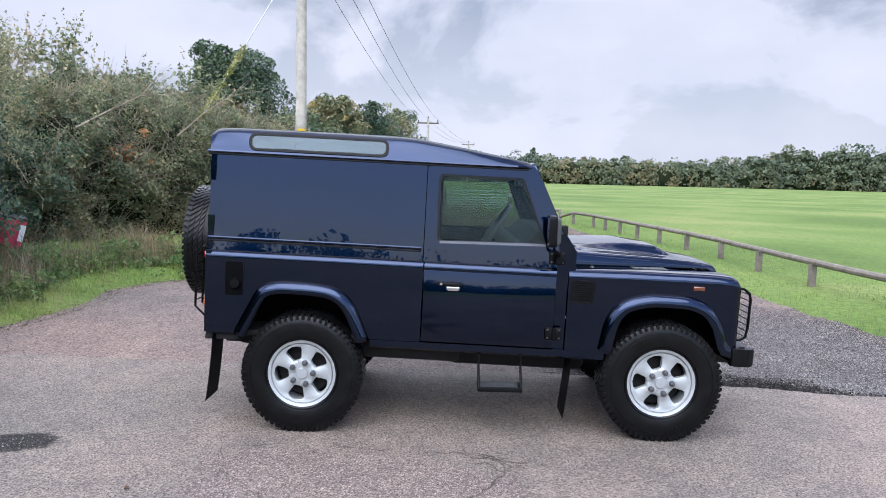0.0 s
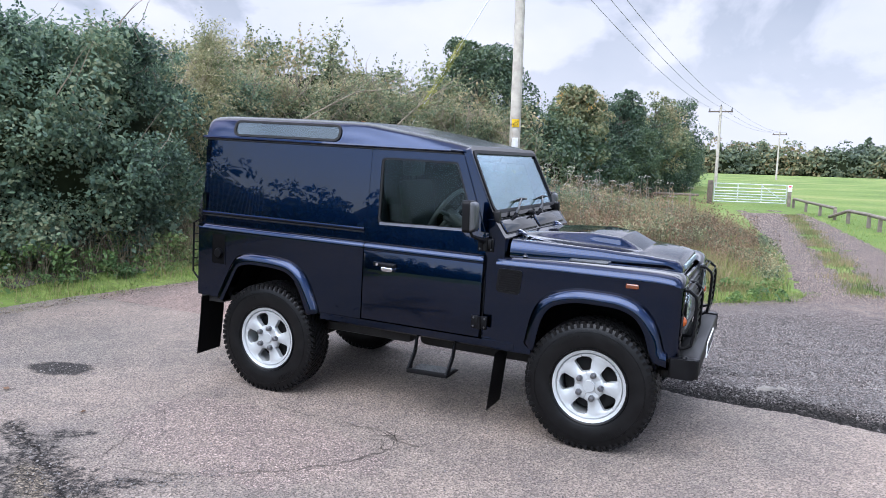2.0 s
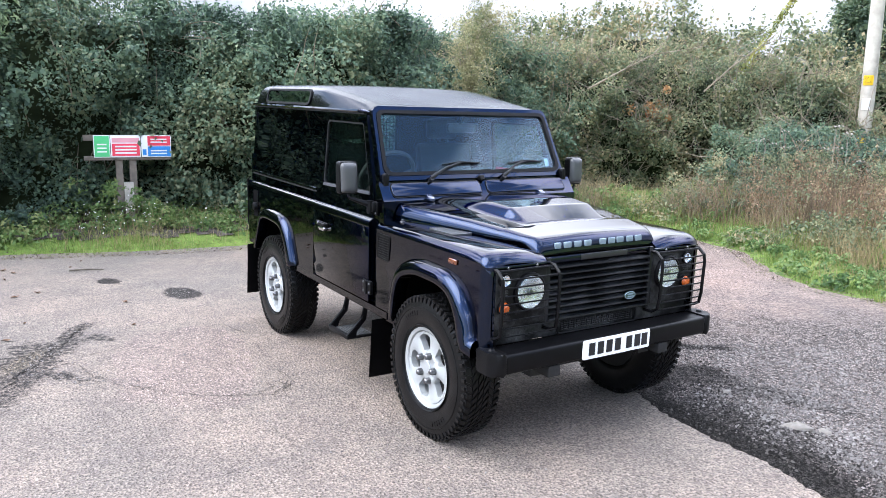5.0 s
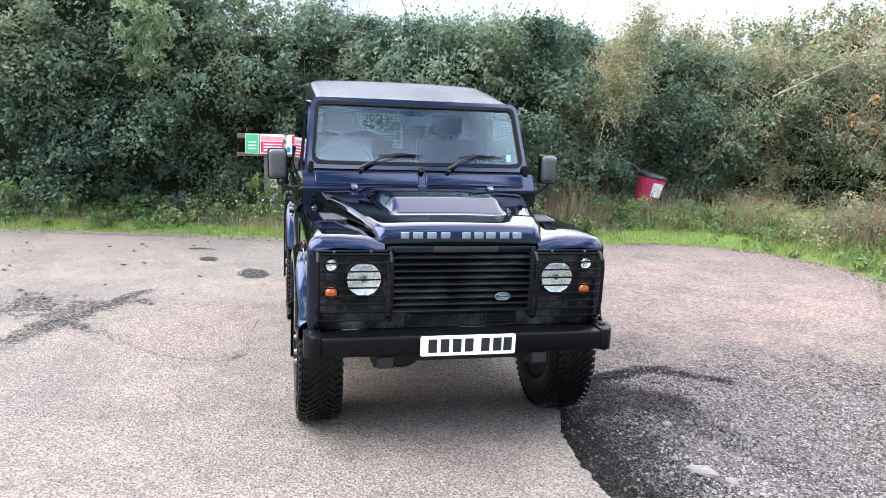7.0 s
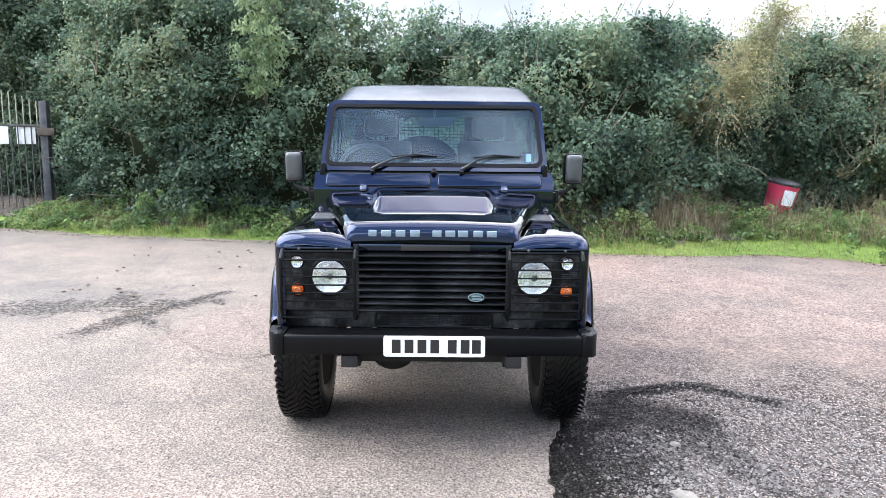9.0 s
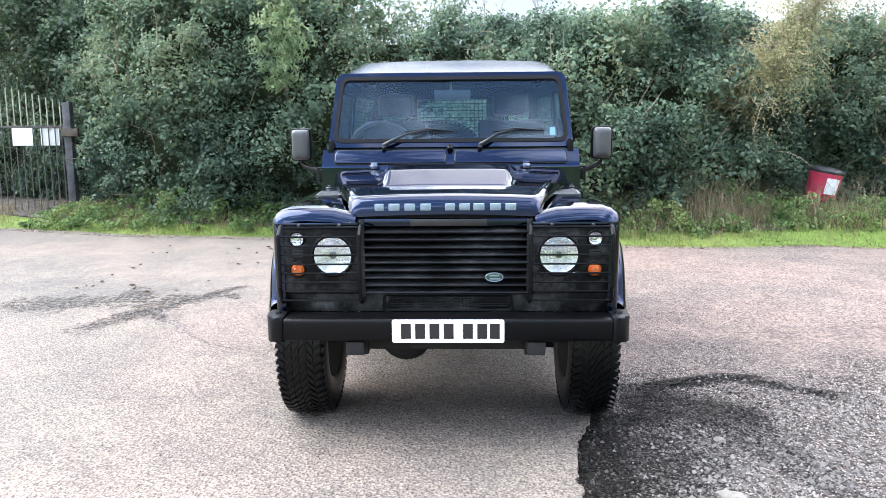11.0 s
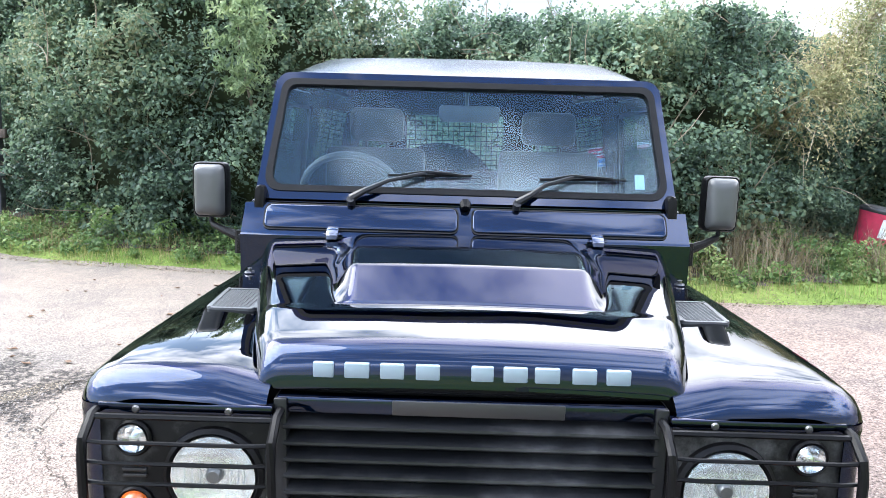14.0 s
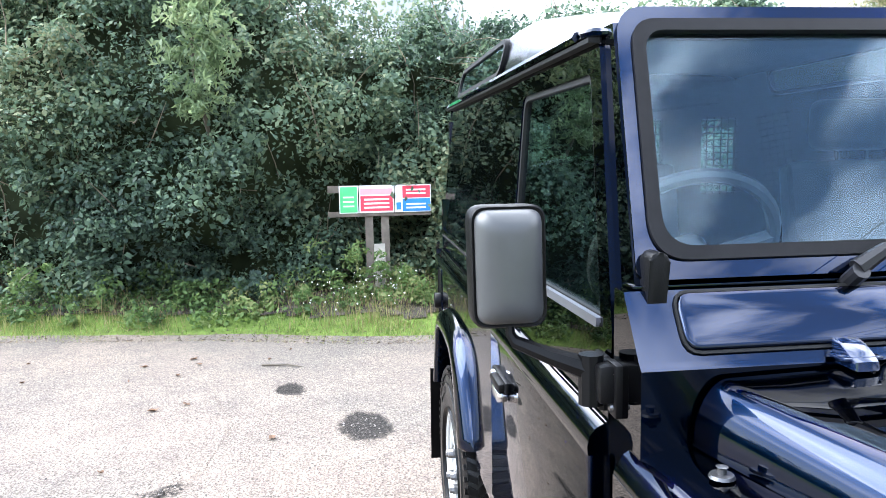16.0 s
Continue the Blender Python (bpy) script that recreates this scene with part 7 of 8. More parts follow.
# wheel arch brows and liners
def brow(path, s, c, name):
    sec = [(0.770, 0.0), (0.787, -0.002), (0.806, -0.010), (0.822, -0.028), (0.831, -0.055), (0.833, -0.085), (0.830, -0.095), (0.80, -0.098), (0.75, -0.098)]
    rows = []
    m = len(path)
    for i, p in enumerate(path):
        a, b = Vector(path[max(0, i - 1)]), Vector(path[min(m - 1, i + 1)])
        d = (b - a).normalized()
        nrm = Vector((-d.y, d.x))
        if nrm.dot(Vector(p) - Vector(c)) < 0:
            nrm = -nrm
        endk = 0.75 if i in (0, m - 1) else 1.0
        rows.append([(p[0] + nrm.x * o * 0.85, s * (0.77 + (y - 0.77) * endk), p[1] + nrm.y * o * 0.85) for y, o in sec])
    bm = bmesh.new()
    skin(bm, rows)
    return cpart(name, bm, PAINT, angle=60)


def finer(path, k=3):
    p = np.array(path)
    t = np.arange(len(p))
    tt = np.linspace(0, len(p) - 1, (len(p) - 1) * k + 1)
    out = []
    for v in tt:
        i = int(min(max(1, math.floor(v)), len(p) - 3))
        u = v - i
        a, b, c, d = p[i - 1], p[i], p[i + 1], p[i + 2]
        out.append(tuple(0.5 * (2 * b + (c - a) * u + (2 * a - 5 * b + 4 * c - d) * u * u + (3 * b - a - 3 * c + d) * u ** 3)))
    return out


def arches(s):
    brow(finer(ARCH_R), s, (-0.01, 0.4), "rear_brow")
    brow(finer(ARCH_F), s, (2.355, 0.4), "front_brow")
    # liners coloured almost black to carry the shade of the arch
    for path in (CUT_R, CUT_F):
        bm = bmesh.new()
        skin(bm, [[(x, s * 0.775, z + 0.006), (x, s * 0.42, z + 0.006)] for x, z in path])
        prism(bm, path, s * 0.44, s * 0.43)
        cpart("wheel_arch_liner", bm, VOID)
    # flaps
    bm = bmesh.new()
    rows = [[(1.755 - 0.045 * t, s * y, 0.52 - 0.38 * t) for y in (0.56, 0.68, 0.825)] for t in (0, 0.35, 0.7, 1)]
    skin(bm, rows)
    bmesh.ops.solidify(bm, geom=bm.faces[:], thickness=0.012)
    part("front_mud_flap", bm, BLACK, car)
    bm = bmesh.new()
    rows = [[(-0.575 - 0.03 * t - 0.02 * t * t, s * y, 0.64 - 0.445 * t) for y in (0.57, 0.69, 0.828)] for t in (0, 0.35, 0.7, 1)]
    skin(bm, rows)
    bmesh.ops.solidify(bm, geom=bm.faces[:], thickness=0.012)
    part("rear_mud_flap", bm, BLACK, car)
    # side step: a shallow tray between two plates
    bm = bmesh.new()
    box(bm, (1.15, s * 0.64, 0.312), (1.44, s * 0.835, 0.326), 0.005)
    box(bm, (1.15, s * 0.822, 0.312), (1.44, s * 0.84, 0.344), 0.005)
    step = part("side_step", bm, BLACK, car)
    bm = bmesh.new()
    for k in range(9):
        box(bm, (1.17, s * (0.652 + 0.019 * k), 0.326), (1.42, s * (0.661 + 0.019 * k), 0.3305))
    part("step_tread", bm, VENTGREY, step)
    for x in (1.152, 1.428):
        bm = bmesh.new()
        prism(bm, [(s * 0.838, 0.315), (s * 0.838, 0.345), (s * 0.735, 0.44), (s * 0.72, 0.52), (s * 0.69, 0.52), (s * 0.705, 0.43), (s * 0.77, 0.36), (s * 0.78, 0.315)], x, x + 0.01, "yz")
        tube(bm, [(x + 0.005, s * 0.84, 0.335), (x + 0.005, s * 0.735, 0.442), (x + 0.005, s * 0.715, 0.52)], 0.009, 8)
        part("step_bracket", bm, SATIN, step)
    # mirror
    def shell(g):
        return rounded([(s * (0.848 + g), 1.278 + g), (s * (0.959 - g), 1.278 + g), (s * (0.962 - g), 1.464 - g), (s * (0.85 + g), 1.464 - g)], max(0.006, 0.024 - 0.3 * g), 6)
    bm = bmesh.new()
    skin(bm, [[(x, y, z) for y, z in shell(g)] for x, g in ((1.57, 0.0), (1.60, 0.0), (1.618, 0.004), (1.63, 0.011), (1.637, 0.022), (1.64, 0.04))], close_v=True, caps=True)
    mirror = part("door_mirror", bm, MIRRORBACK, car, "grey and black door mirror on an arm", 60)
    bm = bmesh.new()
    skin(bm, [[(x, y, z) for y, z in shell(g)] for x, g in ((1.562, -0.001), (1.562, -0.005), (1.604, -0.005), (1.610, -0.002), (1.608, 0.004))], close_v=True)
    part("mirror_edge", bm, BLACK, mirror)
    bm = bmesh.new()
    slab(bm, rounded([(s * 0.854, 1.286), (s * 0.953, 1.286), (s * 0.955, 1.456), (s * 0.856, 1.456)], 0.018, 5), lambda u, v, d: (1.5645 - d, u, v), 0.003)
    part("mirror_glass", bm, CHROME, mirror)
    bm = bmesh.new()
    tube(bm, [(1.60, s * 0.903, 1.285), (1.602, s * 0.903, 1.262), (1.606, s * 0.896, 1.25), (1.63, s * 0.845, 1.23), (1.645, s * 0.785, 1.21)], [0.008, 0.008, 0.011, 0.014, 0.02], 8)
    tube(bm, [(1.648, s * 0.785, 1.155), (1.648, s * 0.785, 1.235)], 0.02, 10)
    box(bm, (1.645, s * 0.752, 1.165), (1.69, s * 0.785, 1.225), 0.006)
    part("mirror_arm", bm, BLACK, mirror)


sides(arches)

# wheels
W = 0.4


def wheel_meshes():
    """The rim's face with five windows, the tyre with its tread, the nuts: built round the y axis, outside towards -y."""
    bm = bmesh.new()
    # barrel and lip
    lathe(bm, [(0.215, 0.10), (0.2, 0.09), (0.19, 0.02), (0.192, -0.075), (0.205, -0.098), (0.222, -0.104), (0.224, -0.096), (0.224, 0.10)], (0, 0, 0), "y", 80)
    # face
    rs = [0.030, 0.045, 0.068, 0.080, 0.0888, 0.0915, 0.097, 0.106, 0.113, 0.124, 0.138, 0.152, 0.164, 0.172, 0.177, 0.1805, 0.183, 0.19, 0.198]
    def face_y(r):
        return float(np.interp(r, [0.03, 0.06, 0.09, 0.13, 0.17, 0.2], [-0.092, -0.09, -0.083, -0.079, -0.083, -0.093]))
    def half(r):
        if r <= 0.089 or r >= 0.1825:
            return 0.012
        u = (r - 0.089) / (0.1825 - 0.089)
        w = 0.026 + 0.036 * u
        cap = math.sqrt(max(0.0, 1 - max(0, (0.12 - u) / 0.12) ** 2)) * math.sqrt(max(0.0, 1 - max(0, (u - 0.72) / 0.28) ** 2.6))
        return max(0.0015, w * cap) / r
    cols = [("s", 0.0), ("s", 0.25), ("s", 0.5), ("s", 0.75), ("s", 1.0), ("w", 0.33), ("w", 0.67)]
    rows_f, kinds = [], []
    for r in rs:
        row = []
        kinds = []
        for k in range(5):
            a0 = 2 * math.pi * k / 5
            h = half(r)
            span = 2 * math.pi / 5
            st = [a0 + h + (span - 2 * h) * f for f in (0, 0.25, 0.5, 0.75, 1.0)]
            wn_ = [a0 + span - h + 2 * h * f for f in (0.33, 0.67)]
            row += st + wn_
            kinds += ["s", "s", "s", "s", "w", "w", "w"]
        rows_f.append(row)
    vf = []
    for r, row in zip(rs, rows_f):
        line = []
        for j, a in enumerate(row):
            rel = (j % 7)
            ridge = (0.0, 0.007, 0.008, 0.007, 0.0)[rel] * min(1, (r - 0.06) / 0.02, (0.19 - r) / 0.02) if 0.06 < r < 0.19 and rel <= 4 else 0.0
            line.append(bm.verts.new((r * math.cos(a), face_y(r) - ridge + (0.006 if rel > 4 else 0), r * math.sin(a))))
        vf.append(line)
    nc = len(vf[0])
    edge_faces = []
    for i in range(len(rs) - 1):
        rm = (rs[i] + rs[i + 1]) / 2
        for j in range(nc):
            if kinds[j] == "w" and 0.089 < rm < 0.1825:
                continue
            edge_faces.append(bm.faces.new((vf[i][j], vf[i + 1][j], vf[i + 1][(j + 1) % nc], vf[i][(j + 1) % nc])))
    ext = bmesh.ops.extrude_face_region(bm, geom=edge_faces, use_keep_orig=True)
    for v in [e for e in ext["geom"] if isinstance(e, bmesh.types.BMVert)]:
        v.co.y = max(v.co.y + 0.035, -0.05)
    # hub centre
    lathe(bm, [(0.0, -0.1), (0.034, -0.1), (0.037, -0.097), (0.038, -0.085), (0.038, -0.05)], (0, 0, 0), "y", 32)
    bmesh.ops.recalc_face_normals(bm, faces=bm.faces[:])
    rim_me = bpy.data.meshes.new("wheel")
    bm.to_mesh(rim_me)
    bm.free()
    rim_me.materials.append(ALLOY)
    smooth(rim_me, 40)

    bm = bmesh.new()
    prof = [(0.214, 0.098), (0.222, 0.112), (0.25, 0.124), (0.30, 0.130), (0.34, 0.126), (0.368, 0.118), (0.384, 0.110), (0.3915, 0.09), (0.3925, 0.0)]
    prof = prof + [(r, -y) for r, y in prof[-2::-1]]
    lathe(bm, prof, (0, 0, 0), "y", 80)
    # raised bands and bars on the sidewall
    for r0 in (0.238, 0.335):
        lathe(bm, [(r0 - 0.003, -0.118), (r0, -0.1305), (r0 + 0.003, -0.118)], (0, 0, 0), "y", 80)

    def block(a0, a1, y0, y1, r0, r1, skew=0.0, rin0=None):
        q = []
        for r, sh in ((r0, 0.0), (r1, 0.1)):
            for a, y in ((a0, y0), (a1, y0), (a1, y1), (a0, y1)):
                am = (a0 + a1) / 2
                aa = am + (a - am) * (1 - sh) + skew * (y - (y0 + y1) / 2)
                rr = r
                if rin0 is not None and abs(y) > 0.115:
                    rr = r + rin0
                q.append(bm.verts.new((rr * math.cos(aa), y, rr * math.sin(aa))))
        for f in ((4, 5, 6, 7), (0, 1, 5, 4), (1, 2, 6, 5), (2, 3, 7, 6), (3, 0, 4, 7)):
            bm.faces.new([q[i] for i in f])

    nb = 60
    for k in range(nb):
        a = 2 * math.pi * k / nb
        da = 2 * math.pi / nb
        for sg in (-1, 1):
            off = 0.5 * da if sg > 0 else 0
            block(a + off, a + off + 0.62 * da, sg * 0.078, sg * 0.114, 0.386, 0.4, 1.2 * sg)
            block(a + off + 0.05 * da, a + off + 0.55 * da, sg * 0.110, sg * 0.1245, 0.362, 0.388, 0.0)
            block(a + off + 0.3 * da, a + off + 0.95 * da, sg * 0.04, sg * 0.072, 0.386, 0.4005, -2.5 * sg)
        block(a, a + 0.72 * da, -0.034, -0.002, 0.386, 0.4005, 3.0)
        block(a + 0.5 * da, a + 1.2 * da, 0.003, 0.034, 0.386, 0.4005, 3.0)
    # raised plain bars where the sidewall is lettered
    for a0, kcount in ((1.2, 6), (4.4, 6)):
        for k in range(kcount):
            a = a0 + 0.085 * k
            block(a, a + 0.055, -0.1295, -0.1325, 0.292, 0.318)
    bmesh.ops.scale(bm, vec=(0.993, 0.91, 0.993), verts=bm.verts[:])
    bmesh.ops.recalc_face_normals(bm, faces=bm.faces[:])
    tyre_me = bpy.data.meshes.new("tyre")
    bm.to_mesh(tyre_me)
    bm.free()
    tyre_me.materials.append(TYRE)
    smooth(tyre_me, 40)

    bm = bmesh.new()
    lathe(bm, [(0.0, -0.03), (0.012, -0.029), (0.016, -0.024), (0.019, -0.012), (0.02, 0.01)], (0, 0, 0), "y", 8)
    lathe(bm, [(0.018, 0.012), (0.024, 0.006), (0.026, 0.012)], (0, 0, 0), "y", 16)
    nut_me = bpy.data.meshes.new("wheel_nut")
    bm.to_mesh(nut_me)
    bm.free()
    nut_me.materials.append(STEEL)
    bm = bmesh.new()
    lathe(bm, [(0.0, 0.02), (0.17, 0.02), (0.17, 0.03), (0.0, 0.03)], (0, 0, 0), "y", 32)
    lathe(bm, [(0.0, 0.075), (0.188, 0.08), (0.188, 0.092), (0.0, 0.1)], (0, 0, 0), "y", 32)
    lathe(bm, [(0.0, 0.104), (0.214, 0.1045), (0.219, 0.1), (0.214, 0.096)], (0, 0, 0), "y", 48)
    disc_me = bpy.data.meshes.new("brake_disc")
    bm.to_mesh(disc_me)
    bm.free()
    disc_me.materials.append(UNDER)
    return rim_me, tyre_me, nut_me, disc_me


RIM, TYREMESH, NUT, DISC = wheel_meshes()


def wheel(name, m, turn):
    w = new(name, RIM)
    w.parent = car
    w.matrix_world = m @ Matrix.Rotation(turn, 4, "Y")
    for nm, me in (("tyre", TYREMESH), ("brake_disc", DISC)):
        o = new(nm, me)
        o.parent = w
    for k in range(5):
        a = 2 * math.pi * (k + 0.5) / 5
        o = new("wheel_nut", NUT)
        o.parent = w
        o.location = (0.073 * math.cos(a), -0.095, 0.073 * math.sin(a))
    return w


for x, turn in ((0.0, -0.68), (2.345, -0.6)):
    wheel("wheel", pose(x, -0.698, 0.39), turn)
    wheel("wheel", pose(x, 0.698, 0.39, 0, 0, 180), turn)
wheel("spare_wheel", RAKE @ pose(-0.79, -0.12, 1.13, 0, 0, -90), 0.2)

# underside
bm = bmesh.new()
for s in (-1, 1):
    box(bm, (-0.6, s * 0.36, 0.46), (2.80, s * 0.44, 0.58))
for x in (0.5, 1.2, 2.0, 2.7):
    box(bm, (x, -0.4, 0.48), (x + 0.08, 0.4, 0.56))
box(bm, (0.95, -0.24, 0.33), (1.95, 0.24, 0.62), 0.05)
box(bm, (0.30, -0.56, 0.42), (1.05, -0.36, 0.6), 0.05)
box(bm, (0.35, 0.34, 0.36), (1.25, 0.62, 0.6), 0.05)
box(bm, (-0.55, -0.35, 0.42), (-0.2, 0.2, 0.6), 0.04)
box(bm, (-0.6, -0.735, 0.58), (1.70, 0.735, 0.612))
cpart("chassis", bm, UNDER)
for x, yd in ((0.0, 0.0), (2.362, -0.22)):
    bm = bmesh.new()
    tube(bm, [(x, -0.62, 0.398), (x, 0.62, 0.398)], 0.045, 12)
    lathe(bm, [(0.0, -0.14), (0.09, -0.11), (0.14, 0.0), (0.09, 0.11), (0.0, 0.14)], (x, yd, 0.398), "x", 20)
    part("axle", bm, UNDER, car)
bm = bmesh.new()
tube(bm, [(2.48, -0.62, 0.40), (2.48, 0.62, 0.42)], 0.02, 8)
part("steering_rod", bm, UNDER, car)
bm = bmesh.new()
tube(bm, [(0.55, 0.3, 0.36), (-0.4, 0.35, 0.4)], 0.03, 8)
part("exhaust_pipe", bm, UNDER, car)
bm = bmesh.new()
tube(bm, [(0.0, -0.5, 0.42), (0.9, -0.45, 0.52)], 0.02, 8)
part("trailing_arm", bm, UNDER, car)

# cab
bm = bmesh.new()
prism(bm, rounded([(1.40, 0.98), (1.62, 0.98), (1.62, 1.36), (1.50, 1.365), (1.38, 1.26), (1.36, 1.1)], 0.03, 4), -0.70, 0.70)
cpart("dashboard", bm, INTERIOR)


def seat(y):
    bm = bmesh.new()
    box(bm, (0.62, y - 0.24, 0.86), (1.12, y + 0.24, 1.0), 0.05, 3)
    st = cpart("seat", bm, SEATCLOTH)
    bm = bmesh.new()
    prism(bm, rounded([(0.70, 0.96), (0.60, 1.0), (0.50, 1.50), (0.58, 1.53)], 0.03, 4), y - 0.24, y + 0.24, r=0.025)
    cpart("seat_back", bm, SEATCLOTH, st)
    bm = bmesh.new()
    box(bm, (0.47, y - 0.13, 1.55), (0.57, y + 0.13, 1.71), 0.035, 3)
    tube(bm, [(0.53, y - 0.05, 1.48), (0.52, y - 0.05, 1.58)], 0.007, 6)
    tube(bm, [(0.53, y + 0.05, 1.48), (0.52, y + 0.05, 1.58)], 0.007, 6)
    cpart("headrest", bm, SEATCLOTH, st)


seat(-0.42)
seat(0.42)
bm = bmesh.new()
box(bm, (0.60, -0.15, 0.62), (1.15, 0.15, 1.05), 0.02)
cpart("cubby_box", bm, INTERIOR)
bm = bmesh.new()
TILT_W = Matrix.Translation((1.22, -0.45, 1.345)) @ Matrix.Rotation(radians(-58), 4, "Y")
tube(bm, [TILT_W @ Vector((0.195 * math.cos(a * math.pi / 18), 0.195 * math.sin(a * math.pi / 18), 0)) for a in range(36)], 0.015, 8, closed=True)
for a in (0.2, math.pi - 0.2, 1.5 * math.pi):
    tube(bm, [TILT_W @ Vector((0, 0, -0.03)), TILT_W @ Vector((0.19 * math.sin(a), 0.19 * math.cos(a), 0))], 0.014, 6)
tube(bm, [TILT_W @ Vector((0, 0, 0)), TILT_W @ Vector((0, 0, -0.25))], [0.05, 0.04], 12)
cpart("steering_wheel", bm, VENTGREY)
bm = bmesh.new()
prism(bm, rounded([(-0.10, 1.645), (0.12, 1.645), (0.125, 1.705), (-0.105, 1.705)], 0.02, 5), 1.395, 1.425, "yz", r=0.006)
tube(bm, [(1.41, 0.0, 1.70), (1.44, 0.0, 1.775)], 0.007, 6)
cpart("rear_view_mirror", bm, VENTGREY)
bm = bmesh.new()
box(bm, (-0.6, -0.425, 0.62), (0.4, -0.40, 0.985))
box(bm, (-0.6, -0.735, 0.968), (0.4, -0.42, 0.986))
cpart("wheel_box", bm, INTERIOR)
bm = bmesh.new()
box(bm, (-0.6, 0.40, 0.62), (0.4, 0.425, 0.985))
box(bm, (-0.6, 0.42, 0.968), (0.4, 0.735, 0.986))
cpart("wheel_box", bm, INTERIOR)
bm = bmesh.new()
box(bm, (1.60, -0.735, 0.6), (1.632, 0.735, 1.20))
cpart("firewall", bm, INTERIOR)
bm = bmesh.new()
rows = [[(x, y * 0.98, z - 0.012) for x, y, z in roof_row(x, 0.012)[3:-3]] for x in RX[2:-1]]
skin(bm, rows)
cpart("headlining", bm, SEATCLOTH)


# ---- fence, gates, poles, signs and litter ----
def gz(x, y):
    return float(ground_z(np.array([x]), np.array([y]))[0])


FENCE = [(7.55, 0.6), (7.3, 2.7), (7.15, 4.8), (7.05, 6.9), (7.02, 9.0), (7.0, 11.0), (6.87, 13.0), (6.68, 14.8), (6.48, 16.4), (6.33, 18.0), (6.15, 19.4), (6.0, 20.7), (5.6, 22.6)]
rail_fence = empty("rail_fence", "low weathered wooden rail fence along the field", "fence")
for x, y in FENCE:
    bm = bmesh.new()
    box(bm, (x - 0.055, y - 0.05, -0.1), (x + 0.055, y + 0.05, 0.37), 0.012)
    part("post", bm, FENCEWOOD, rail_fence)
for a, b in zip(FENCE[:-1], FENCE[1:]):
    bm = bmesh.new()
    tube(bm, [(a[0], a[1], 0.40), ((a[0] + b[0]) / 2, (a[1] + b[1]) / 2, 0.395), (b[0], b[1], 0.40)], 0.055, 8)
    part("rail", bm, FENCEWOOD, rail_fence)
bm = bmesh.new()
tube(bm, [(5.6, 22.6, 0.40), (5.15, 24.2, 0.08)], 0.055, 8)
part("rail", bm, FENCEWOOD, rail_fence, "fallen rail with one end on the grass")
rail2 = empty("rail_fence", "low wooden rail fence beside the field gate", "fence")
R2 = [(5.3, 24.0), (4.95, 26.2), (4.55, 28.5), (4.15, 31.4)]
for x, y in R2:
    bm = bmesh.new()
    box(bm, (x - 0.055, y - 0.05, -0.1), (x + 0.055, y + 0.05, 0.37), 0.012)
    part("post", bm, FENCEWOOD, rail2)
for a, b in zip(R2[:-1], R2[1:]):
    bm = bmesh.new()
    tube(bm, [(*a, 0.4), (*b, 0.4)], 0.055, 8)
    part("rail", bm, FENCEWOOD, rail2)
rail3 = empty("rail_fence", "short low wooden rail beside the gate post", "fence")
for x in (-2.4, -0.3):
    bm = bmesh.new()
    box(bm, (x - 0.055, 31.9, -0.1), (x + 0.055, 32.0, 0.33), 0.012)
    part("post", bm, FENCEWOOD, rail3)
bm = bmesh.new()
tube(bm, [(-2.9, 31.95, 0.36), (0.1, 31.95, 0.36)], 0.06, 8)
part("rail", bm, FENCEWOOD, rail3)

# field gate
fg = empty("field_gate", "closed galvanised seven-bar field gate", "gate")
ga, gb = Vector((0.75, 32.0, 0)), Vector((3.85, 32.6, 0))
for z in (0.12, 0.24, 0.36, 0.48, 0.61, 0.76, 0.95):
    bm = bmesh.new()
    tube(bm, [ga + Vector((0, 0, z)), gb + Vector((0, 0, z))], 0.022, 8)
    part("gate_bar", bm, GALV, fg)
for f in (0.0, 0.33, 0.66, 1.0):
    p = ga.lerp(gb, f)
    bm = bmesh.new()
    tube(bm, [p + Vector((0, 0.02, 0.1)), p + Vector((0, 0.02, 0.97))], 0.024, 8)
    part("gate_upright", bm, GALV, fg)
bm = bmesh.new()
tube(bm, [ga.lerp(gb, 0.66) + Vector((0, 0.03, 0.9)), gb + Vector((0, 0.03, 0.14))], 0.016, 6)
part("gate_brace", bm, GALV, fg)
bm = bmesh.new()
box(bm, (0.45, 31.85, -0.2), (0.69, 32.1, 1.08), 0.03)
tagged(part("gate_post", bm, DARKWOOD), "thick dark wooden gate post", "post")
bm = bmesh.new()
box(bm, (3.9, 32.5, -0.2), (4.06, 32.66, 0.98), 0.02)
gpost = tagged(part("gate_post", bm, FENCEWOOD), "grey wooden gate post with a small white notice", "post")
bm = bmesh.new()
box(bm, (3.89, 32.485, 0.68), (4.07, 32.498, 0.98), 0.003)
part("notice", bm, WHITEPAINT, gpost)
bm = bmesh.new()
box(bm, (3.92, 32.478, 0.86), (4.04, 32.484, 0.94))
part("notice_mark", bm, SIGNRED, gpost)


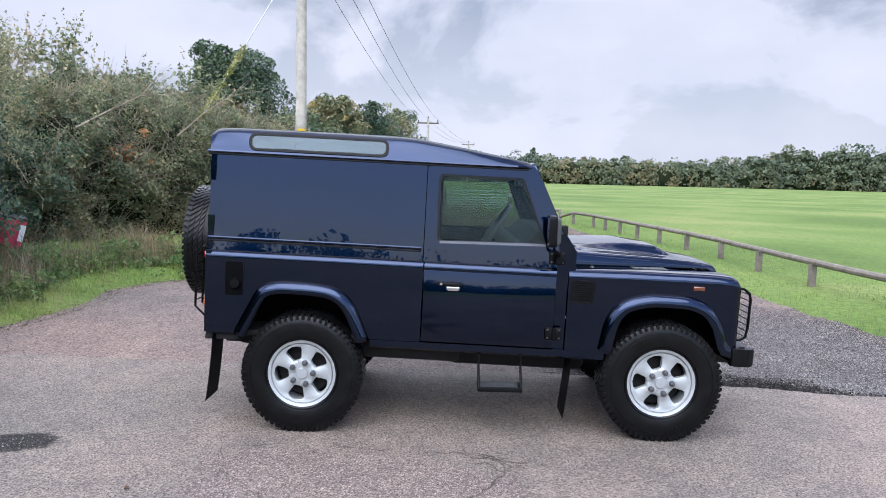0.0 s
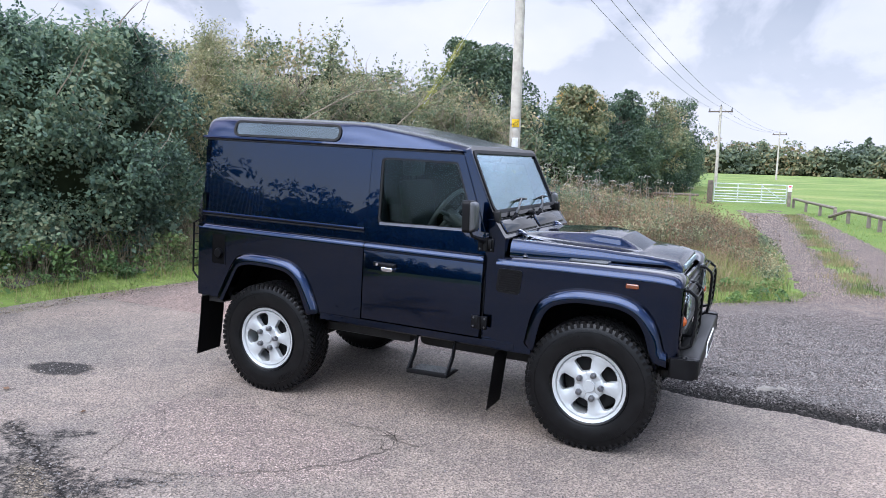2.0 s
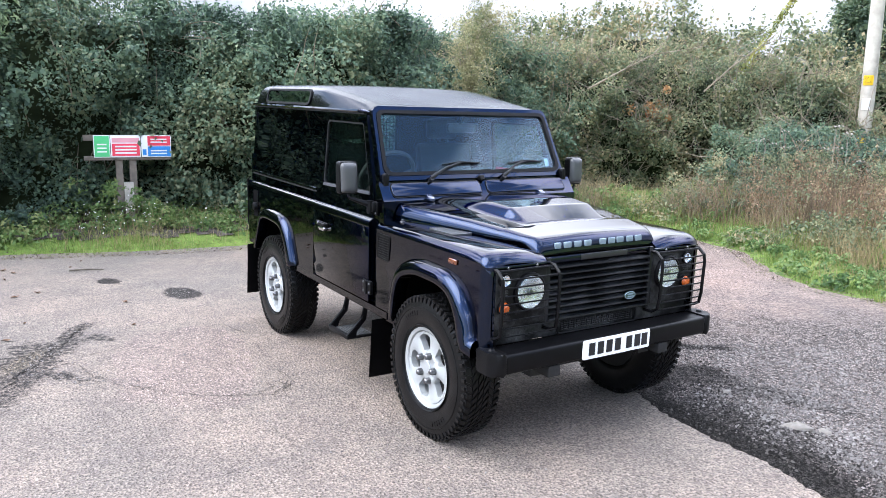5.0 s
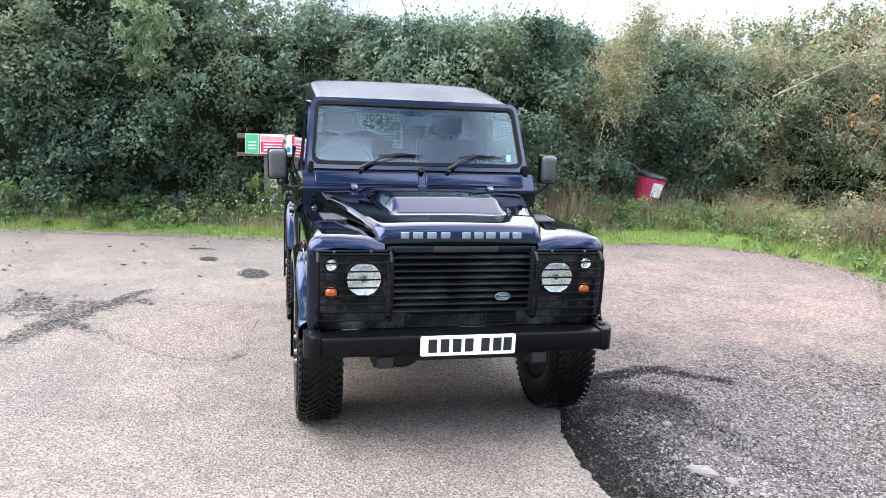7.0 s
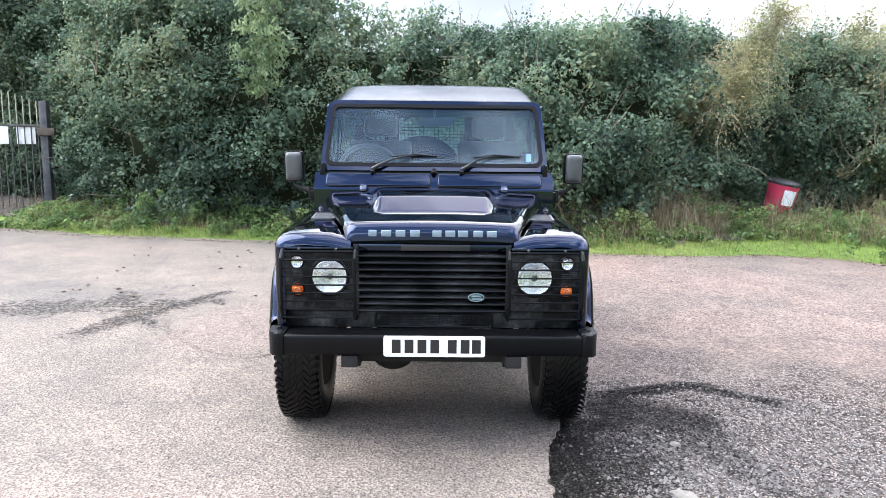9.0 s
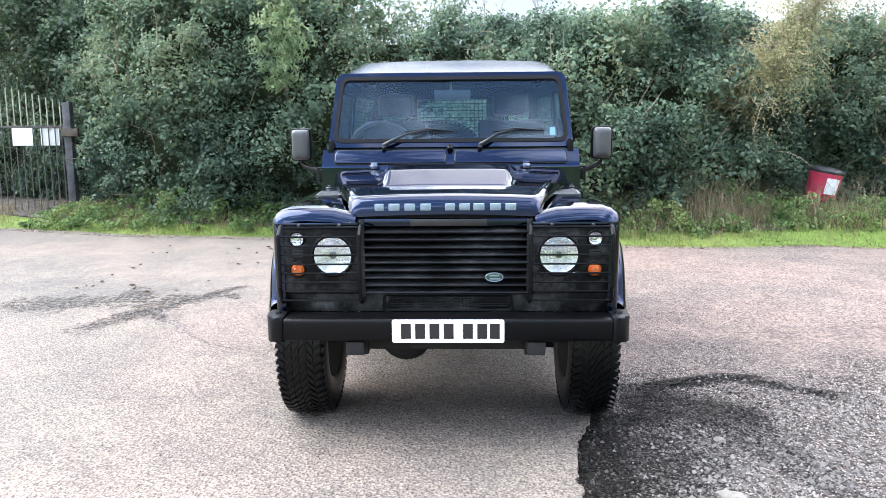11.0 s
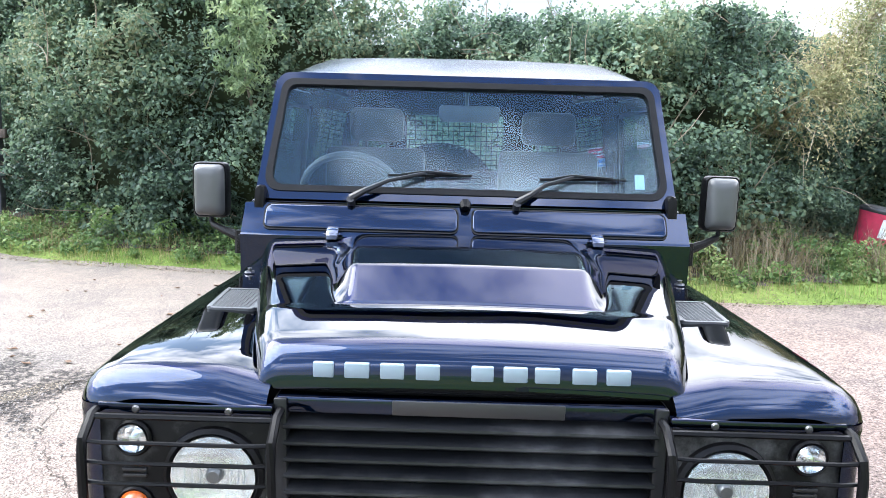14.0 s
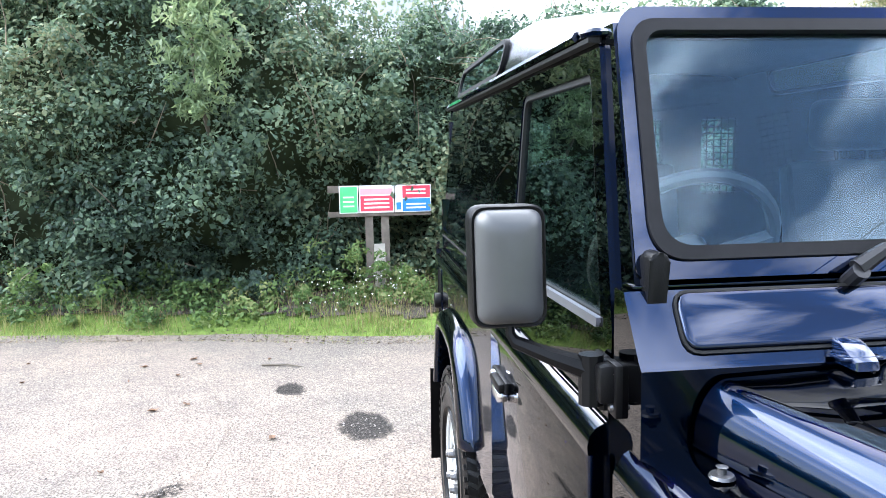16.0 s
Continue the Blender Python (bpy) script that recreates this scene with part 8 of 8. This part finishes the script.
# utility poles and wires
def utility_pole(x, y, h, r, label, arm=True):
    p = empty("utility_pole", label, "pole", Matrix.Translation((x, y, gz(x, y))))
    bm = bmesh.new()
    tube(bm, [(0, 0, -0.3), (0, 0, h * 0.3), (0.0, 0, h * 0.65), (0, 0, h)], [r, r * 0.95, r * 0.85, r * 0.72], 14)
    part("shaft", bm, POLEWOOD, p)
    if arm:
        bm = bmesh.new()
        box(bm, (-1.0, -0.06, h - 0.5), (1.0, 0.06, h - 0.38), 0.01)
        part("crossarm", bm, DARKWOOD, p)
        for dx in (-0.9, 0.0, 0.9):
            bm = bmesh.new()
            lathe(bm, [(0.0, 0.24), (0.03, 0.22), (0.055, 0.15), (0.04, 0.1), (0.06, 0.05), (0.03, 0.0)], (dx, 0, h - 0.38 if dx else h - 0.06), "z", 10)
            part("insulator", bm, BINLID, p)
    return p


POLE = (-2.81, 13.0)
main_pole = utility_pole(*POLE, 8.4, 0.145, "weathered wooden utility pole with yellow and white warning signs", False)
for z, w, h, m, nm in ((2.42, 0.2, 0.2, SIGNYELLOW, "warning_sign"), (1.92, 0.17, 0.24, WHITEPAINT, "white_sign"), (1.22, 0.16, 0.14, SIGNYELLOW, "yellow_tag")):
    bm = bmesh.new()
    rows = []
    for k in range(7):
        a = -math.pi / 2 + 0.35 + (k / 6 - 0.5) * w / 0.15
        rows.append([(0.15 * math.cos(a), 0.15 * math.sin(a), z), (0.15 * math.cos(a), 0.15 * math.sin(a), z + h)])
    skin(bm, rows)
    bmesh.ops.solidify(bm, geom=bm.faces[:], thickness=-0.004)
    sg = part(nm, bm, m, main_pole)
    if nm == "warning_sign":
        bm = bmesh.new()
        a = -math.pi / 2 + 0.35
        c0 = Vector((0.156 * math.cos(a), 0.156 * math.sin(a), z + 0.05))
        t = Vector((-math.sin(a), math.cos(a), 0))
        tube(bm, [c0 - t * 0.06, c0 + t * 0.06, c0 + Vector((0, 0, 0.11))], 0.006, 5, closed=True)
        part("warning_mark", bm, PLATEBLACK, main_pole)
utility_pole(-1.35, 64.0, 6.9, 0.14, "far wooden utility pole with a crossarm on the field edge")
utility_pole(3.6, 118.0, 7.2, 0.14, "distant wooden utility pole with a crossarm")


def sagging(a, b, sag, n=14):
    a, b = Vector(a), Vector(b)
    return [a.lerp(b, i / n) - Vector((0, 0, 4 * sag * (i / n) * (1 - i / n))) for i in range(n + 1)]


wires = empty("overhead_wires", "three thin dark overhead power wires", "wires")
for k, dx in enumerate((-0.9, 0.0, 0.9)):
    hz = 8.2 if k == 1 else 8.1
    top = (POLE[0] + dx * 0.6, POLE[1] - 0.1 * dx, hz)
    for pts in (sagging(top, (-1.35 + dx, 64, 6.8), 0.7), sagging((-1.35 + dx, 64, 6.8), (3.6 + dx, 118, 7.1), 0.6), sagging(top, (26, -3.0 + dx * 1.2, 8.0), 0.5)):
        bm = bmesh.new()
        tube(bm, pts, 0.010, 5)
        part("wire", bm, PLATEBLACK, wires, fix=False)
bm = bmesh.new()
tube(bm, [(-2.85, 12.95, 6.9), (-6.0, 10.9, 0.5)], 0.014, 6)
stay = tagged(part("stay_wire", bm, GALV), "slanting steel stay wire of the pole with yellowed ivy on it", "wire")
tt = rng.uniform(0.36, 0.66, 900)
P = np.array([-2.85, 12.95, 6.9]) + tt[:, None] * np.array([-3.15, -2.05, -6.4]) + rng.normal(0, 0.035, (900, 3))
v, f = leaf_quads(P, unit(rng.normal(size=(900, 3))), rng.uniform(0.04, 0.08, 900), rng.uniform(0.03, 0.05, 900))
poly_mesh("ivy", v, f, mat_leaf("yellowed_ivy", [(0.12, 0.14, 0.04), (0.2, 0.2, 0.06), (0.3, 0.28, 0.09)], 0.6, 0.3, 2.0), stay)

# sign board
board = empty("notice_board", "wooden notice board with green, red and blue panels beside the hedge", "sign", Matrix.Translation((-5.62, 0, 0)))
bz = gz(-5.6, -0.85)
for y0 in (-1.0, -0.82):
    bm = bmesh.new()
    box(bm, (-0.06, y0 - 0.045, bz - 0.2), (0.0, y0 + 0.045, 1.4), 0.005)
    part("board_post", bm, FENCEWOOD, board)
for z0, z1 in ((1.09, 1.15), (1.36, 1.44)):
    bm = bmesh.new()
    box(bm, (0.0, -1.45, z0), (0.03, -0.3, z1), 0.004)
    part("board_rail", bm, FENCEWOOD, board)
bm = bmesh.new()
box(bm, (0.002, -0.955, bz + 0.05), (0.02, -0.83, 0.78), 0.003)
part("post_marker", bm, POLEWOOD, board)


def panel(y0, y1, label):
    bm = bmesh.new()
    box(bm, (0.03, y0, 1.13), (0.042, y1, 1.435), 0.002)
    return part("sign_panel", bm, WHITEPAINT, board, label)


def field(p, y0, y1, z0, z1, m, name="panel_field", x=0.0445):
    bm = bmesh.new()
    box(bm, (0.041, y0, z0), (x, y1, z1))
    part(name, bm, m, p)


p = panel(-1.325, -1.115, "green panel")
field(p, -1.315, -1.125, 1.14, 1.425, SIGNGREEN)
for z in (1.2, 1.25, 1.3):
    field(p, -1.28, -1.16, z, z + 0.018, WHITEPAINT, "text_bar", 0.0465)
p = panel(-1.105, -0.715, "red and white panel")
field(p, -1.09, -0.73, 1.15, 1.32, SIGNRED)
field(p, -1.09, -0.73, 1.335, 1.40, mat_plain("pale_red_board", (0.75, 0.35, 0.38), 0.5, var=0.05))
for z in (1.18, 1.225, 1.27):
    field(p, -1.05, -0.77, z, z + 0.02, WHITEPAINT, "text_bar", 0.0465)
p = panel(-0.705, -0.30, "red and blue panel")
field(p, -0.62, -0.31, 1.29, 1.425, SIGNRED)
field(p, -0.62, -0.31, 1.14, 1.28, SIGNBLUE)
field(p, -0.69, -0.64, 1.16, 1.24, SIGNBLUE, "pictogram")
for z in (1.17, 1.21, 1.33, 1.37):
    field(p, -0.58, -0.36, z, z + 0.018, WHITEPAINT, "text_bar", 0.0465)

# leaning red bin
bx, by = -5.9, 5.66
bin_ = empty("litter_bin", "leaning red litter bin with black lid and white label", "bin", pose(bx, by, gz(bx, by) - 0.06, -9, 7, 14))
bm = bmesh.new()
lathe(bm, [(0.0, 0.0), (0.19, 0.0), (0.2, 0.02), (0.245, 0.62), (0.255, 0.64), (0.255, 0.68), (0.235, 0.68), (0.23, 0.6)], (0, 0, 0), "z", 32)
part("bin_body", bm, BINRED, bin_)
bm = bmesh.new()
lathe(bm, [(0.262, 0.665), (0.265, 0.70), (0.24, 0.735), (0.14, 0.755), (0.0, 0.76)], (0, 0, 0), "z", 32)
part("bin_lid", bm, BINLID, bin_)
bm = bmesh.new()
rows = []
for k in range(9):
    a = -0.35 + 0.11 * k - 0.2
    rows.append([((0.208 + 0.046 * h) * math.cos(a), (0.208 + 0.046 * h) * math.sin(a), 0.1 + 0.5 * h) for h in (0.5, 0.75, 1.0)])
skin(bm, rows)
part("bin_label", bm, WHITEPAINT, bin_)

# metal gate by the hedge
GATEX, GATEY = -7.4, -7.16
GATEDARK = mat_plain("dark_gate_colour", (0.075, 0.072, 0.066), 0.65, var=0.35, scale=9)
mg = empty("metal_gate", "tall metal bar gate with white notices beside the hedge", "gate", pose(GATEX, GATEY, 0.0, 0, 0, 0))
bm = bmesh.new()
box(bm, (-0.07, -0.07, -0.2), (0.07, 0.07, 2.16), 0.012)
part("gate_post", bm, mat_plain("grey_post_paint", (0.06, 0.062, 0.066), 0.75, var=0.4, scale=9), mg)
bm = bmesh.new()
box(bm, (0.06, -0.08, 1.54), (0.13, 0.22, 1.68), 0.01)
part("latch_block", bm, DARKWOOD, mg)
for z in (0.15, 1.7):
    bm = bmesh.new()
    box(bm, (-0.025, -3.4, z), (0.02, -0.07, z + 0.04), 0.004)
    part("gate_rail", bm, GATEDARK, mg)
# each bar is dark up to the rail and pale above it
for k in range(26):
    y = -0.14 - 0.123 * k
    h = 2.17 + 0.27 * math.sin(min(1, k / 10) * math.pi / 2)
    bm = bmesh.new()
    tube(bm, [(0, y, 0.12), (0, y, 1.74)], 0.011, 6)
    bar = part("gate_bar", bm, GATEDARK, mg)
    bm = bmesh.new()
    tube(bm, [(0, y, 1.741), (0, y, h - 0.03), (0, y, h)], [0.012, 0.012, 0.004], 6)
    part("bar_top", bm, GATEPALE, bar)
for x, y0, y1 in ((0.024, -1.05, -0.67), (-0.03, -0.55, -0.2)):
    bm = bmesh.new()
    box(bm, (x, y0, 1.38), (x + 0.006, y1, 1.695), 0.002)
    part("notice", bm, WHITEPAINT, mg)

# pale dead branches
def branch(name, pts, r, label, seed):
    rr = random.Random(seed)
    bm = bmesh.new()
    tube(bm, pts, [r * (1 - 0.8 * i / (len(pts) - 1)) for i in range(len(pts))], 5)
    root = tagged(part(name, bm, TWIG, fix=False), label, "branch")
    for i in range(1, len(pts)):
        for _ in range(2):
            p = Vector(pts[i])
            w = (Vector(pts[i]) - Vector(pts[i - 1])).normalized() + Vector((rr.uniform(-0.8, 0.8), rr.uniform(-0.8, 0.8), rr.uniform(-0.4, 0.6)))
            w.normalize()
            q = [p, p + w * rr.uniform(0.15, 0.35), p + w * rr.uniform(0.4, 0.7) + Vector((0, 0, rr.uniform(-0.1, 0.1)))]
            bm = bmesh.new()
            tube(bm, q, [r * 0.4, r * 0.25, 0.002], 4)
            part("twig", bm, TWIG, root, fix=False)
    return root


branch("dead_branch", [(-6.0, 8.2, 2.4), (-5.6, 8.8, 2.8), (-5.2, 9.2, 3.1), (-4.6, 9.6, 3.2)], 0.025, "pale bare branch leaning out of the thicket", 2)
branch("dead_branch", [(-5.0, 10.6, 2.4), (-4.5, 10.8, 2.9), (-4.0, 11.0, 3.3), (-3.6, 11.0, 3.4)], 0.02, "bare branch above the thicket", 3)

# litter and fallen leaves
bm = bmesh.new()
box(bm, (2.34, 5.45, gz(2.43, 5.5) - 0.01), (2.5, 5.55, gz(2.43, 5.5) + 0.12), 0.02)
tube(bm, [(2.34, 5.47, gz(2.43, 5.5) + 0.08), (2.24, 5.43, gz(2.43, 5.5) + 0.19)], 0.006, 6)
for v in bm.verts:
    v.co += Vector((0.02 * math.sin(v.co.y * 90), 0.02 * math.cos(v.co.x * 70), 0.012 * math.sin(v.co.x * 60)))
tagged(part("plastic_litter", bm, mat_plain("pink_white_plastic", (0.6, 0.42, 0.42), 0.4, var=0.4, scale=30)), "crumpled pink and white plastic litter on the verge", "litter")
for i in range(26):
    r = random.Random(100 + i)
    x, y = r.uniform(-4.0, -0.6), r.uniform(-4.2, -1.4)
    a = r.uniform(0, 6.28)
    L = r.uniform(0.02, 0.045)
    bm = bmesh.new()
    row = [(x + L * u * math.cos(a) - L * w * math.sin(a), y + L * u * math.sin(a) + L * w * math.cos(a), 0.006 + h) for u, w, h in ((-1, 0, 0.004), (-0.3, 0.5, 0.012), (0.5, 0.35, 0.006), (1, 0, 0.016), (0.4, -0.4, 0.004), (-0.4, -0.45, 0.014))]
    vs_ = [bm.verts.new(q) for q in row]
    c_ = bm.verts.new((x, y, 0.004))
    for k in range(6):
        bm.faces.new((vs_[k], vs_[(k + 1) % 6], c_))
    tagged(part("fallen_leaf", bm, LEAFBROWN), "curled brown fallen leaf on the tarmac", "leaf", group="fallen leaves")
bm = bmesh.new()
tube(bm, [(-3.35, -1.95, 0.012), (-3.3, -1.86, 0.02), (-3.32, -1.74, 0.014), (-3.2, -1.62, 0.02)], [0.008, 0.01, 0.008, 0.004], 5)
tagged(part("fallen_stick", bm, BARK), "short dark stick on the tarmac", "stick")
for x0, y0, rx, ry, h, tu in ((3.33, 1.15, 0.085, 0.04, 0.03, 0.6), (3.44, 1.24, 0.035, 0.025, 0.02, 0.2), (2.75, 1.28, 0.03, 0.02, 0.016, 1.1)):
    r = random.Random(int(x0 * 100))
    bm = bmesh.new()
    lathe(bm, [(0.0, 1.0), (0.55, 0.92), (0.85, 0.6), (1.0, 0.1), (0.9, -0.4)], (0, 0, 0), "z", 9)
    for v in bm.verts:
        k = 1 + r.uniform(-0.18, 0.18)
        v.co = Vector((v.co.x * rx * k, v.co.y * ry * k, v.co.z * h * r.uniform(0.7, 1.1)))
    bmesh.ops.transform(bm, matrix=Matrix.Translation((x0, y0, float(gravel_z(np.array([x0]), np.array([y0]))[0]))) @ Matrix.Rotation(tu, 4, "Z"), verts=bm.verts[:])
    tagged(part("loose_stone", bm, mat_plain("pale_flint", (0.17, 0.155, 0.135), 0.8, var=0.2, scale=40, bump=0.3), angle=20), "pale flat stone lying on the gravel", "stone", group="loose stones")
